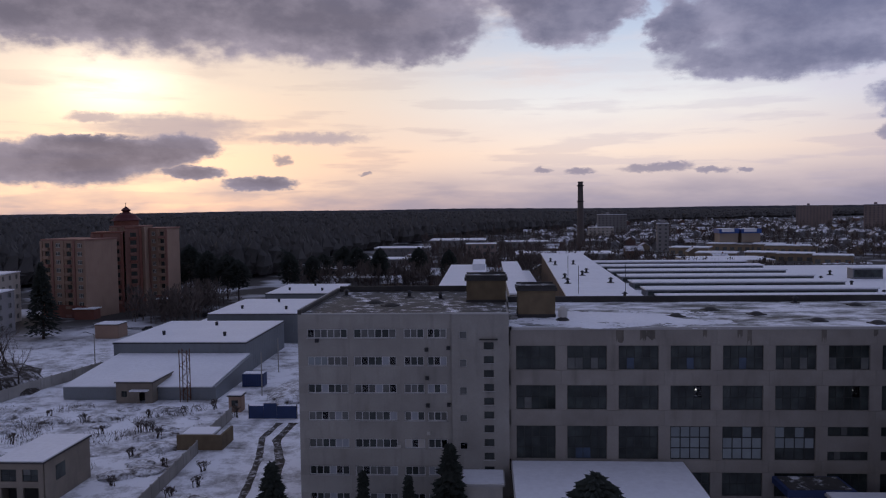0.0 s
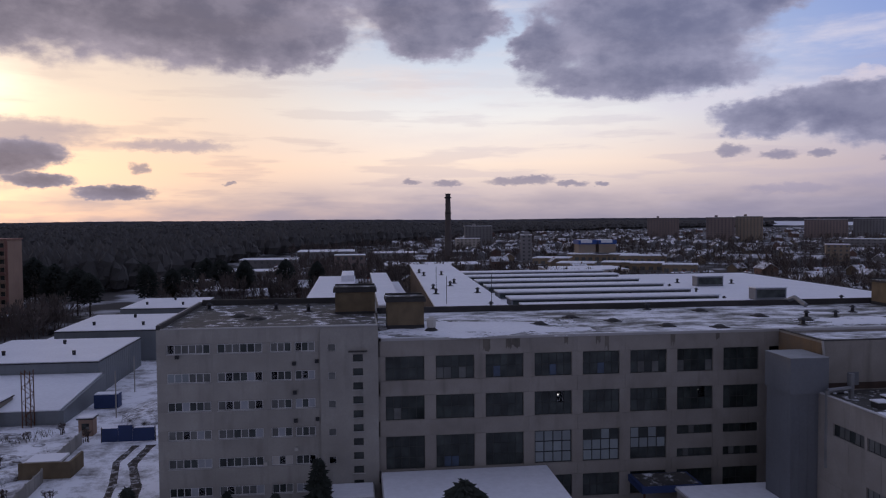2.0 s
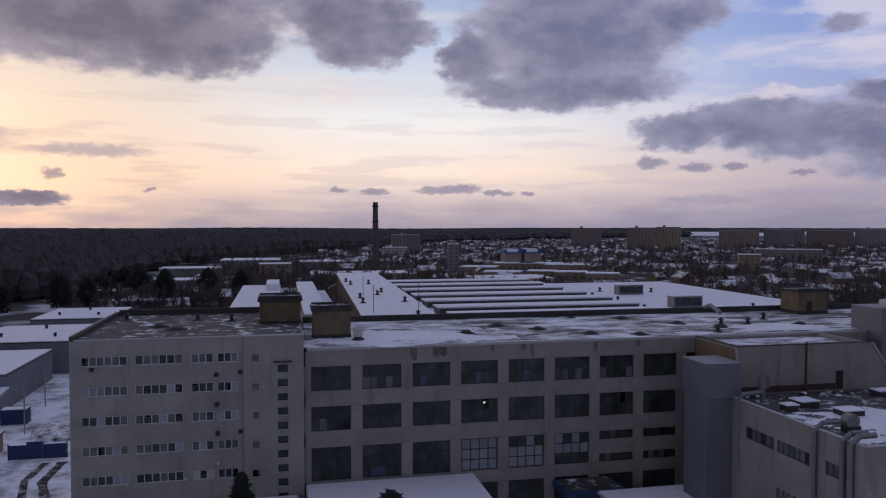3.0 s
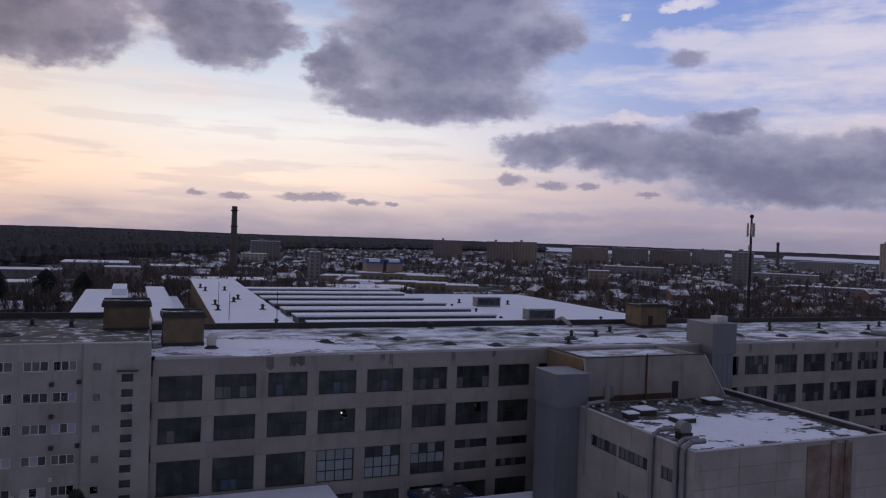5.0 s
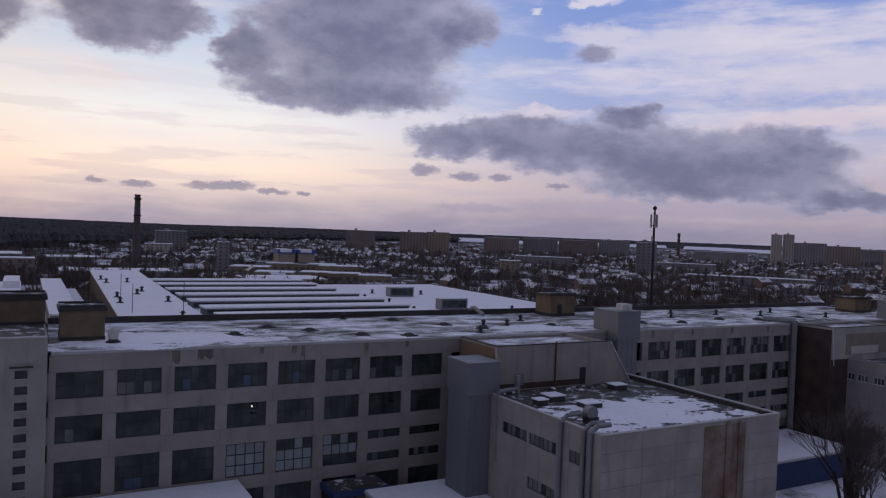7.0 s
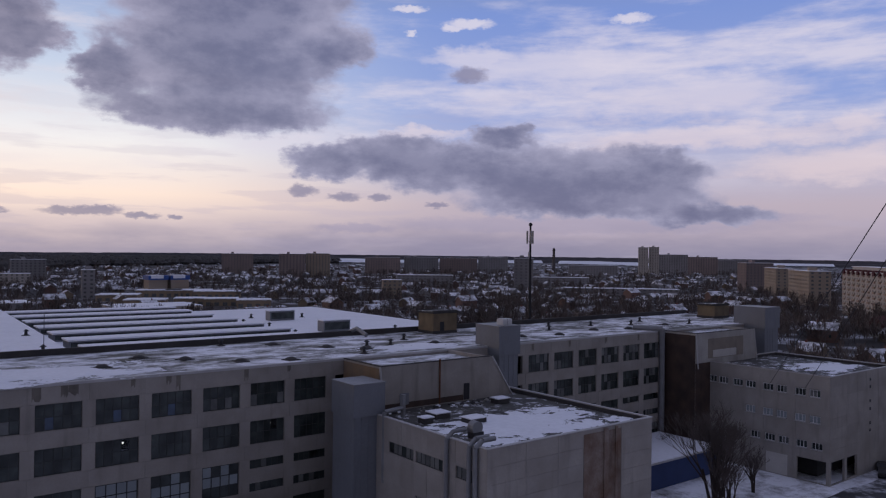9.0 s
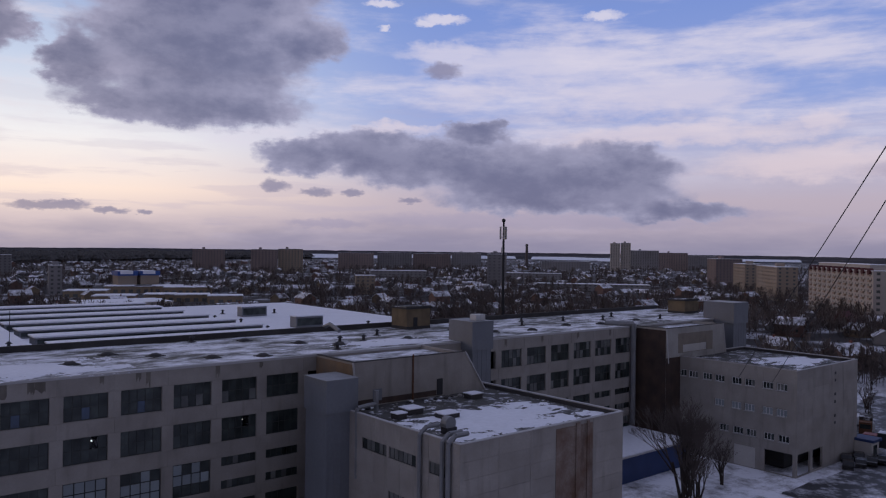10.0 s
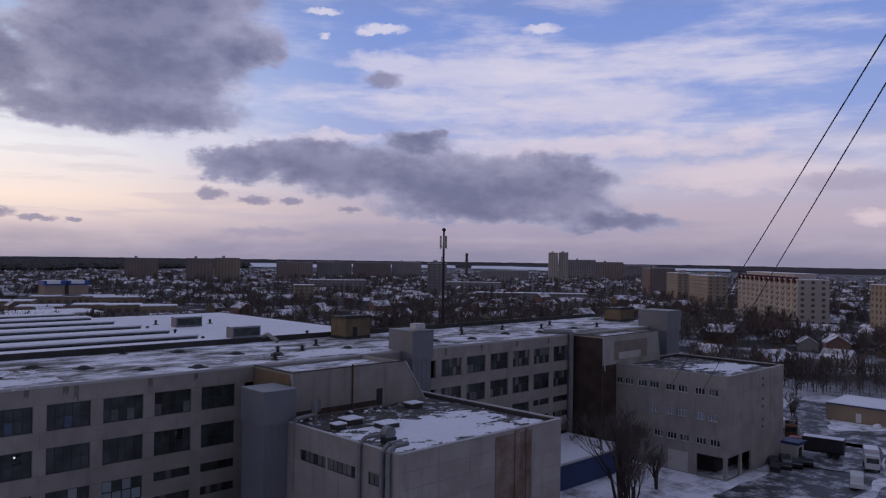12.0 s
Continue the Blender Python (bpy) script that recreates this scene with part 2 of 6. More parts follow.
CONCRETE = material("grey_concrete_panel", (0.375, 0.36, 0.335), (0.275, 0.26, 0.24), 0.9, 0.3, 0.9, 4.0, streak=0.6, vary=0.07)
CONCRETE_LIGHT = material("light_concrete", (0.345, 0.32, 0.293), (0.24, 0.22, 0.20), 0.9, 0.3, 0.9, 4.0, streak=0.65, vary=0.06)
DAMP = material("damp_stained_concrete", (0.20, 0.18, 0.155), (0.10, 0.09, 0.08), 0.85, 0.8, 1.0, 5.0, streak=0.5)
COPING = material("pale_coping", (0.48, 0.47, 0.47), None, 0.7, 0.5, 0.5, 5.0, vary=0.05)
GREY_METAL = material("grey_sheet_cladding", (0.20, 0.212, 0.235), (0.155, 0.162, 0.18), 0.55, 0.2, 0.7, 3.0, metal=0.2, streak=0.4)
HALL_METAL = material("blue_grey_hall_cladding", (0.22, 0.24, 0.26), (0.17, 0.185, 0.20), 0.5, 0.15, 0.6, 3.0, metal=0.2, streak=0.3)
YELLOW_BRICK = material("yellow_brick", (0.21, 0.16, 0.10), (0.12, 0.095, 0.065), 0.9, 0.6, 0.9, 12.0, streak=0.6)
BROWN_BRICK = material("brown_brick", (0.088, 0.058, 0.045), (0.042, 0.033, 0.03), 0.92, 0.5, 1.0, 8.0, streak=0.6)
PINK_BRICK = material("salmon_brick", (0.30, 0.165, 0.135), (0.24, 0.13, 0.105), 0.9, 0.25, 0.8, 3.0, streak=0.3)
CREAM_BRICK = material("tan_brick", (0.36, 0.25, 0.19), (0.29, 0.195, 0.15), 0.9, 0.25, 0.8, 3.0, streak=0.3)
RED_BRICK = material("red_brick", (0.24, 0.10, 0.075), (0.17, 0.075, 0.06), 0.9, 0.3, 0.8, 3.0)
TILE_RED = material("dark_red_roof_tile", (0.10, 0.026, 0.03), None, 0.7, 0.4, 0.6, 4.0)
OLD_PLASTER = material("stained_old_plaster", (0.27, 0.235, 0.195), (0.19, 0.165, 0.14), 0.9, 0.4, 0.8, 4.0, streak=0.4)
WHITE_WALL = material("grey_white_plaster", (0.52, 0.50, 0.47), (0.40, 0.38, 0.36), 0.9, 0.3, 0.6, 4.0, streak=0.3)
STEEL_FRAME = material("dark_steel_frame", (0.05, 0.053, 0.052), None, 0.6, 1.0, 0.6, 8.0, metal=0.3)
WHITE_FRAME = material("white_window_frame", (0.70, 0.70, 0.71), (0.48, 0.48, 0.48), 0.6, 0.8, 0.9, 8.0)
# room shade is put into this near-black colour of inner walls and slabs
DARK_INSIDE = material("shade_painted_interior", (0.05, 0.05, 0.052), (0.03, 0.03, 0.032), 0.95, 0.4, 0.8, 3.0)
BLIND = material("pale_blind", (0.36, 0.38, 0.42), None, 0.8, 0.8, 0.5, 5.0)
BLUE_GLASS = material("bluish_dusty_glass", (0.065, 0.10, 0.17), (0.035, 0.045, 0.06), 0.2, 0.8, 0.7, 4.0, spec=0.5, bump=0.05)
GLASS = glass_material("window_glass")
# opaque pane: the dim interior behind is painted in as dark blotches
GLASS_DIM = material("dark_interior_glass", (0.062, 0.075, 0.072), (0.008, 0.010, 0.010), 0.2, 0.55, 1.0, 2.2, spec=0.4, bump=0.05, vary=0.25)
HALF_GLASS = material("grimy_pale_glass", (0.16, 0.165, 0.16), (0.07, 0.075, 0.075), 0.3, 0.8, 0.9, 3.0, spec=0.4, bump=0.05, vary=0.25)
STAINED_STRIP = material("rusty_stained_plaster", (0.13, 0.075, 0.05), (0.34, 0.30, 0.27), 0.92, 0.45, 0.7, 5.0, streak=0.8)
OCHRE_STAIN = material("ochre_stained_plaster", (0.25, 0.165, 0.095), (0.17, 0.14, 0.11), 0.92, 0.5, 0.9, 5.0, streak=0.6)
PALE_GLASS = material("pale_opaque_glass", (0.27, 0.31, 0.33), (0.19, 0.215, 0.23), 0.3, 0.5, 0.8, 3.0, spec=0.5, bump=0.05, vary=0.15)
GALV = material("galvanised_duct", (0.25, 0.255, 0.265), (0.17, 0.172, 0.178), 0.5, 0.6, 0.8, 6.0, metal=0.4)
DARK_METAL = material("dark_metal", (0.045, 0.045, 0.05), None, 0.6, 1.0, 0.5, 8.0, metal=0.4)
RUST = material("rusty_steel", (0.16, 0.075, 0.04), (0.10, 0.05, 0.03), 0.85, 0.8, 0.8, 8.0, metal=0.2)
BLUE_PAINT = material("blue_paint", (0.035, 0.06, 0.16), (0.025, 0.04, 0.10), 0.6, 0.5, 0.5, 6.0)
BRIGHT_BLUE = material("bright_blue_sheet", (0.05, 0.11, 0.36), (0.035, 0.08, 0.26), 0.5, 0.5, 0.5, 6.0)
RED_PAINT = material("red_paint", (0.25, 0.035, 0.03), None, 0.5, 0.5, 0.5, 6.0)
WHITE_PAINT = material("white_paint", (0.62, 0.62, 0.62), None, 0.5, 0.5, 0.4, 6.0, vary=0.1)
BLACK_PAINT = material("black_car_paint", (0.02, 0.02, 0.022), None, 0.25, 0.8, 0.4, 6.0, spec=0.5, bump=0.0)
RUBBER = material("rubber", (0.02, 0.02, 0.02), None, 0.85, 1.0, 0.4, 8.0)
ASPHALT = material("wet_asphalt", (0.05, 0.05, 0.055), (0.08, 0.08, 0.085), 0.55, 0.2, 0.7, 5.0, snow=0.30, snow_scale=0.2, soft=0.2)
BARK = material("bark", (0.055, 0.042, 0.034), (0.035, 0.028, 0.024), 0.95, 2.0, 0.6, 12.0)
# twig colour lightened to stand in for haze over the town trees
TWIG = material("hazed_winter_twigs", (0.14, 0.112, 0.10), (0.08, 0.068, 0.062), 0.95, 0.02, 0.9, 0.5, bump=0.0)
NEEDLE = material("dark_needles", (0.034, 0.040, 0.034), (0.020, 0.025, 0.021), 0.9, 0.6, 0.8, 4.0, bump=0.0)
# aerial haze painted in: forest lifted, far ridge paler and bluer still
HAZED_FOREST = material("hazed_pine_forest", (0.072, 0.070, 0.070), (0.105, 0.098, 0.094), 0.95, 0.012, 0.9, 0.12, bump=0.0)
HAZED_WOOD = material("hazed_distant_woods", (0.13, 0.13, 0.15), (0.17, 0.165, 0.185), 0.95, 0.004, 0.8, 0.05, bump=0.0)
DRY_GRASS = material("dry_weeds", (0.10, 0.075, 0.05), (0.06, 0.05, 0.035), 0.95, 0.6, 0.8, 6.0, bump=0.0)
HOUSE_WALLS = [material("house_wall_" + n, c, None, 0.9, 0.4, 0.5, 4.0, vary=0.2) for n, c in
               (("pale", (0.34, 0.32, 0.31)), ("ochre", (0.24, 0.19, 0.14)), ("brick", (0.19, 0.12, 0.10)), ("grey", (0.20, 0.20, 0.21)))]
HOUSE_SNOW = material("snowy_house_roof", (0.15, 0.14, 0.14), (0.08, 0.075, 0.075), 0.8, 0.2, 0.8, 3.0, snow=0.56, snow_scale=0.22, soft=0.2)
# grey and brick blocks carry distance haze in their lightened base colour
BLOCK_GREY = material("hazed_panel_block_grey", (0.31, 0.295, 0.30), (0.23, 0.22, 0.225), 0.9, 0.05, 1.0, 2.0, vary=0.15)
BLOCK_PINK = material("hazed_panel_block_brick", (0.31, 0.245, 0.23), (0.24, 0.19, 0.18), 0.9, 0.05, 1.0, 2.0, vary=0.12)
BLOCK_TAN = material("panel_block_tan", (0.36, 0.30, 0.24), (0.30, 0.235, 0.18), 0.9, 0.06, 0.9, 2.0, vary=0.1)
BLOCK_CREAM = material("panel_block_cream", (0.52, 0.47, 0.42), (0.43, 0.38, 0.34), 0.9, 0.06, 0.8, 2.0, streak=0.25)
CABLE = material("black_cable", (0.02, 0.02, 0.02), None, 0.7, 2.0, 0.3, 20.0, bump=0.0)


def ground_material():
    """Trodden snow with bare earth and slush near the works; gardens, brown grass and woods with little snow beyond."""
    mt = material("snowy_ground", (0.07, 0.058, 0.048), (0.11, 0.09, 0.075), 0.9, 0.05, 0.8, 0.7, snow=0.72, snow_scale=0.16, bump=0.6, bump_scale=0.35, soft=0.22)
    N, L = mt.node_tree.nodes, mt.node_tree.links
    b = N["Principled BSDF"]
    near = b.inputs["Base Color"].links[0].from_socket
    tc = N.new("ShaderNodeTexCoord")
    ln = N.new("ShaderNodeVectorMath")
    ln.operation = "LENGTH"
    L.new(tc.outputs["Object"], ln.inputs[0])
    far = N.new("ShaderNodeMapRange")
    far.interpolation_type = "SMOOTHSTEP"
    far.inputs[1].default_value, far.inputs[2].default_value = 215, 290
    L.new(ln.outputs["Value"], far.inputs[0])
    no = N.new("ShaderNodeTexNoise")
    no.inputs["Scale"].default_value, no.inputs["Detail"].default_value = 0.035, 8
    L.new(tc.outputs["Object"], no.inputs["Vector"])
    rp = N.new("ShaderNodeMapRange")
    rp.inputs[1].default_value, rp.inputs[2].default_value = 0.50, 0.64
    L.new(no.outputs["Fac"], rp.inputs[0])
    gm = N.new("ShaderNodeMix")
    gm.data_type = "RGBA"
    gm.inputs[6].default_value, gm.inputs[7].default_value = (0.045, 0.04, 0.038, 1), (0.5, 0.51, 0.55, 1)
    L.new(rp.outputs[0], gm.inputs[0])
    mx = N.new("ShaderNodeMix")
    mx.data_type = "RGBA"
    L.new(far.outputs[0], mx.inputs[0])
    L.new(near, mx.inputs[6])
    L.new(gm.outputs[2], mx.inputs[7])
    L.new(mx.outputs[2], b.inputs["Base Color"])
    return mt


GROUND = ground_material()
ORIGIN = {}


def part(name, bm, mat, parent=None, label=""):
    """Links a bmesh, given in world metres, as one mesh under a thing or a part."""
    o = ORIGIN.get(parent.name, Vector((0, 0, 0))) if parent else Vector((0, 0, 0))
    bmesh.ops.translate(bm, verts=bm.verts, vec=-o)
    me = bpy.data.meshes.new(name)
    bmesh.ops.recalc_face_normals(bm, faces=bm.faces)
    bm.to_mesh(me)
    bm.free()
    for mt in (mat if isinstance(mat, list) else [mat]):
        me.materials.append(mt)
    ob = new(name, me)
    if parent:
        ob.parent = parent
        ORIGIN[ob.name] = o
    if label:
        ob["label"] = label
    return ob


def thing(name, at, label, category, group="", kind=""):
    ob = new(name)
    ob.location = at
    ob.empty_display_size = 0.5
    ORIGIN[ob.name] = Vector(at)
    return tagged(ob, label, category, group, kind)


def single(name, bm, mat, label, category, group="", kind="", at=None):
    """A thing that is one mesh, with its origin at its base."""
    if at is not None:
        bmesh.ops.translate(bm, verts=bm.verts, vec=-Vector(at))
    ob = part(name, bm, mat)
    if at is not None:
        ob.location = at
        ORIGIN[ob.name] = Vector(at)
    return tagged(ob, label, category, group, kind)


def box(bm, x0, y0, z0, x1, y1, z1, mi=0):
    v = [bm.verts.new(p) for p in ((x0, y0, z0), (x1, y0, z0), (x1, y1, z0), (x0, y1, z0), (x0, y0, z1), (x1, y0, z1), (x1, y1, z1), (x0, y1, z1))]
    for f in ((0, 3, 2, 1), (4, 5, 6, 7), (0, 1, 5, 4), (1, 2, 6, 5), (2, 3, 7, 6), (3, 0, 4, 7)):
        bm.faces.new([v[i] for i in f]).material_index = mi


def prism(bm, pts, z0, z1, mi=0):
    lo = [bm.verts.new((x, y, z0)) for x, y in pts]
    hi = [bm.verts.new((x, y, z1)) for x, y in pts]
    n = len(pts)
    bm.faces.new(lo[::-1]).material_index = mi
    bm.faces.new(hi).material_index = mi
    for i in range(n):
        bm.faces.new((lo[i], lo[(i + 1) % n], hi[(i + 1) % n], hi[i])).material_index = mi


def tube(bm, a, b, r0, r1=None, n=8, mi=0):
    a, b = Vector(a), Vector(b)
    r1 = r0 if r1 is None else r1
    q = (b - a).to_track_quat("Z", "Y")
    ra = [bm.verts.new(a + q @ Vector((r0 * math.cos(2 * math.pi * i / n), r0 * math.sin(2 * math.pi * i / n), 0))) for i in range(n)]
    rb = [bm.verts.new(b + q @ Vector((r1 * math.cos(2 * math.pi * i / n), r1 * math.sin(2 * math.pi * i / n), 0))) for i in range(n)]
    for i in range(n):
        bm.faces.new((ra[i], ra[(i + 1) % n], rb[(i + 1) % n], rb[i])).material_index = mi
    bm.faces.new(ra[::-1]).material_index = mi
    bm.faces.new(rb).material_index = mi


def boxes(*rows):
    bm = bmesh.new()
    for r in rows:
        box(bm, *r)
    return bm


def holed_wall(bm, at, width, z0, z1, holes, thick=0.35):
    """A wall seen from its outer side with real openings. at(u, d, z) gives the place u along and d behind the face; holes: (u0, z0, u1, z1)."""
    us = sorted({0.0, width, *[h[0] for h in holes], *[h[2] for h in holes]})
    zs = sorted({z0, z1, *[h[1] for h in holes], *[h[3] for h in holes]})
    made = {}

    def v(u, d, z):
        k = (round(u, 4), d, round(z, 4))
        if k not in made:
            made[k] = bm.verts.new(at(u, d, z))
        return made[k]

    def open_at(u, z):
        return any(h[0] < u < h[2] and h[1] < z < h[3] for h in holes)
    for a, b in zip(us, us[1:]):
        for c, e in zip(zs, zs[1:]):
            if not open_at((a + b) / 2, (c + e) / 2):
                for d in (0.0, thick):
                    bm.faces.new((v(a, d, c), v(b, d, c), v(b, d, e), v(a, d, e)))
    for h in holes:
        ring = [(h[0], h[1]), (h[2], h[1]), (h[2], h[3]), (h[0], h[3])]
        for (a, c), (b, e) in zip(ring, ring[1:] + ring[:1]):
            q = [bm.verts.new(at(a, 0.0, c)), bm.verts.new(at(b, 0.0, e)), bm.verts.new(at(b, thick, e)), bm.verts.new(at(a, thick, c))]
            bm.faces.new(q)


def mesh_of(name, bm, mats):
    me = bpy.data.meshes.new(name)
    bmesh.ops.recalc_face_normals(bm, faces=bm.faces)
    bm.to_mesh(me)
    bm.free()
    for mt in (mats if isinstance(mats, list) else [mats]):
        me.materials.append(mt)
    return me


def shared(name, me, parent, at, rz=0.0, mat=None, label=""):
    """One more object on a mesh that others use too."""
    ob = new(name, me)
    ob.parent = parent
    o = ORIGIN.get(parent.name, Vector((0, 0, 0)))
    ob.location = Vector(at) - o
    ob.rotation_euler = (0, 0, rz)
    if mat:
        ob.material_slots[0].link = "OBJECT"
        ob.material_slots[0].material = mat
    ORIGIN[ob.name] = Vector(at)
    if label:
        ob["label"] = label
    return ob


WINDOW_MESHES = {}


def window(parent, at, width, height, cols, rows, panes, frame_mat, rz=0.0, bar=0.07, sill=False):
    """A window in an opening: frame with bars, and each pane. at: the opening's lower left corner on the wall face; rz turns it about z.
    panes(i, j) gives a pane's material or None where the pane is out."""
    key = (round(width, 2), round(height, 2), cols, rows, frame_mat.name, bar)
    if key not in WINDOW_MESHES:
        bm = bmesh.new()
        cw0, rh0 = (width - bar) / cols, (height - bar) / rows
        gaps = [(i * cw0 + bar, j * rh0 + bar, (i + 1) * cw0, (j + 1) * rh0) for i in range(cols) for j in range(rows)]
        holed_wall(bm, lambda u, d, z: (u, 0.12 + d, z), width, 0.0, height, gaps, 0.08)
        bmesh.ops.remove_doubles(bm, verts=bm.verts, dist=0.0005)
        pb = bmesh.new()
        box(pb, 0, 0, 0, (width - bar) / cols - bar, 0.012, (height - bar) / rows - bar)
        WINDOW_MESHES[key] = mesh_of("window_frame", bm, frame_mat), mesh_of("pane", pb, GLASS)
    fm, pm = WINDOW_MESHES[key]
    w = shared("window", fm, parent, at, rz)
    cw, rh = (width - bar) / cols, (height - bar) / rows
    for i in range(cols):
        for j in range(rows):
            mt = panes(i, j)
            if mt is None:
                continue
            p = new("pane", pm)
            p.parent = w
            p.location = (i * cw + bar, 0.15, j * rh + bar)
            p.material_slots[0].link = "OBJECT"
            p.material_slots[0].material = mt
    return w


rng = random.Random(11)


def dim(i, j):
    return rng.choice((GLASS_DIM, GLASS_DIM, GLASS_DIM, GLASS_DIM, GLASS_DIM, HALF_GLASS))

# ---------------------------------------------------------------- ground and distance


def make_ground():
    bm = bmesh.new()
    r0 = [0, 20, 40, 60, 80, 100, 120, 140, 170, 200, 250, 320, 420, 600, 900, 1400, 2200, 3400, 4900]
    n = 96
    last = None
    for r in r0:
        ring = []
        for i in range(n):
            a = 2 * math.pi * i / n
            x, y = r * math.sin(a), r * math.cos(a)
            z = 0.0
            ring.append(bm.verts.new((x, y, z - 0.02)))
        if last:
            for i in range(n):
                bm.faces.new((last[i], last[(i + 1) % n], ring[(i + 1) % n], ring[i]))
        last = ring
    bmesh.ops.remove_doubles(bm, verts=bm.verts, dist=0.001)
    ob = part("ground", bm, GROUND)
    tagged(ob, "snow-covered ground with bare earth and slush", "ground", kind="structure")


make_ground()


def far_ridge():
    """Low wooded rise that closes the view, with pale snow fields in front of it."""
    bm = bmesh.new()
    for dist, seed, top, lo, hi in ((4300, 3.0, 22, -60, 100), (3300, 9.0, 12, -60, 100)):
        prev = None
        k = 420
        for i in range(k + 1):
            a = radians(lo + (hi - lo) * i / k)
            h = top + 7 * noise.noise((i * 0.03, seed, 0)) + 2.5 * noise.noise((i * 0.6, seed, 5))
            x, y = dist * math.sin(a), dist * math.cos(a)
            q = [bm.verts.new((x, y, -1)), bm.verts.new((x, y, max(h, 2))), bm.verts.new((x * 1.1, y * 1.1, max(h, 2) - 2))]
            if prev:
                bm.faces.new((prev[0], q[0], q[1], prev[1]))
                bm.faces.new((prev[1], q[1], q[2], prev[2]))
            prev = q
    tagged(part("backdrop", bm, HAZED_WOOD), "distant wooded rise on the horizon, colour paled for haze", "backdrop", kind="structure")
    bm = bmesh.new()
    for i in range(16):
        a, d, w = radians(rng.uniform(22, 62)), rng.uniform(2500, 3200), rng.uniform(60, 200)
        x, y = d * math.sin(a), d * math.cos(a)
        bmesh.ops.create_grid(bm, x_segments=1, y_segments=1, size=1, matrix=Matrix.LocRotScale((x, y, 9.0), Euler((radians(4), 0, -a)), (w, 60, 1)))
    tagged(part("snow_field", bm, SNOW), "distant pale snow fields between woods", "field", kind="stuff")


far_ridge()


def forest():
    """Pine forest from the yards to the horizon: uneven tree tops, many small clumps."""
    verts, faces = [], []
    r = random.Random(5)

    def clump(x, y, z, w, h):
        k = len(verts)
        n = 5
        a0 = r.uniform(0, 6.28)
        for lev, (s, zz) in enumerate(((0.55, 0.0), (1.0, 0.35), (0.55, 0.75))):
            for i in range(n):
                a = a0 + 6.283 * i / n + lev * 0.5
                q = s * w * r.uniform(0.7, 1.2)
                verts.append((x + q * math.cos(a), y + q * math.sin(a), z + h * zz * r.uniform(0.9, 1.1)))
        verts.append((x, y, z + h))
        for lev in range(2):
            for i in range(n):
                a, b = k + lev * n + i, k + lev * n + (i + 1) % n
                faces.append((a, b, b + n, a + n))
        for i in range(n):
            faces.append((k + 2 * n + i, k + 2 * n + (i + 1) % n, k + 3 * n))
    count = 0
    while count < 9000:
        a = r.uniform(-52, 30)
        near = 430 if a < -16 else 430 + (a + 16) * 34
        if a > 8:
            near = 1500 + (a - 8) * 45
        d = near * (3600 / near) ** (r.random() ** 1.35)
        x, y = d * math.sin(radians(a)), d * math.cos(radians(a))
        h = r.uniform(13, 20) * (1.0 if a < 4 else 0.85)
        w = r.uniform(3, 5.5) * (1 + d / 1400)
        clump(x, y, h * 0.12, w, h)
        count += 1
    me = bpy.data.meshes.new("forest")
    me.from_pydata(verts, [], faces)
    me.materials.append(HAZED_FOREST)
    tagged(new("forest", me), "dark pine forest reaching the horizon", "forest", kind="stuff")


forest()


def twig_tree(verts, faces, r, x, y, h, spread):
    """A bare tree for the distance: trunk and a crown of thin upright sprays."""
    k = len(verts)
    t = 0.012 * h + 0.05
    verts.extend([(x - t, y, 0), (x + t, y, 0), (x, y + t, 0), (x, y, h * 0.8)])
    faces.extend([(k, k + 1, k + 3), (k + 1, k + 2, k + 3), (k + 2, k, k + 3)])
    for _ in range(44):
        z = h * r.uniform(0.15, 0.8)
        a = r.uniform(0, 6.283)
        q = spread * r.uniform(0.35, 1.0) * (1.15 - z / h)
        ex, ey, ez = x + q * math.cos(a), y + q * math.sin(a), min(h, z + h * r.uniform(0.1, 0.35))
        w = r.uniform(0.06, 0.19) * (h / 9)
        k = len(verts)
        verts.extend([(x + 0.15 * (ex - x), y + 0.15 * (ey - y), z), (ex + w * math.sin(a), ey - w * math.cos(a), ez), (ex - w * math.sin(a), ey + w * math.cos(a), ez + w * 2)])
        faces.append((k, k + 1, k + 2))


def clear_of(x, y):
    if -115 < x < 175 and y < 215:
        return False
    if x > 90 and y < 110 and x < 235:
        return False
    return True


def town_trees():
    verts, faces = [], []
    r = random.Random(21)
    n = 0
    while n < 11000:
        a = r.uniform(-30, 84)
        near = 225 if a > 10 else 250
        if a > 62:
            near = 225
        d = near * (1700 / near) ** r.random()
        if a < -5 and d > 460:
            continue
        x, y = d * math.sin(radians(a)), d * math.cos(radians(a))
        if not clear_of(x, y):
            continue
        if -100 < x < -20 and y < 330 or 112 < x < 240 and 395 < y < 640:
            continue
        if noise.noise((x * 0.012, y * 0.012, 2.0)) < -0.12:
            continue
        h = r.uniform(5, 12.5)
        twig_tree(verts, faces, r, x, y, h, h * r.uniform(0.32, 0.5))
        n += 1
    me = bpy.data.meshes.new("bare_trees")
    me.from_pydata(verts, [], faces)
    me.materials.append(TWIG)
    tagged(new("bare_trees", me), "leafless dark trees filling the gardens of the town", "trees", kind="stuff")


town_trees()


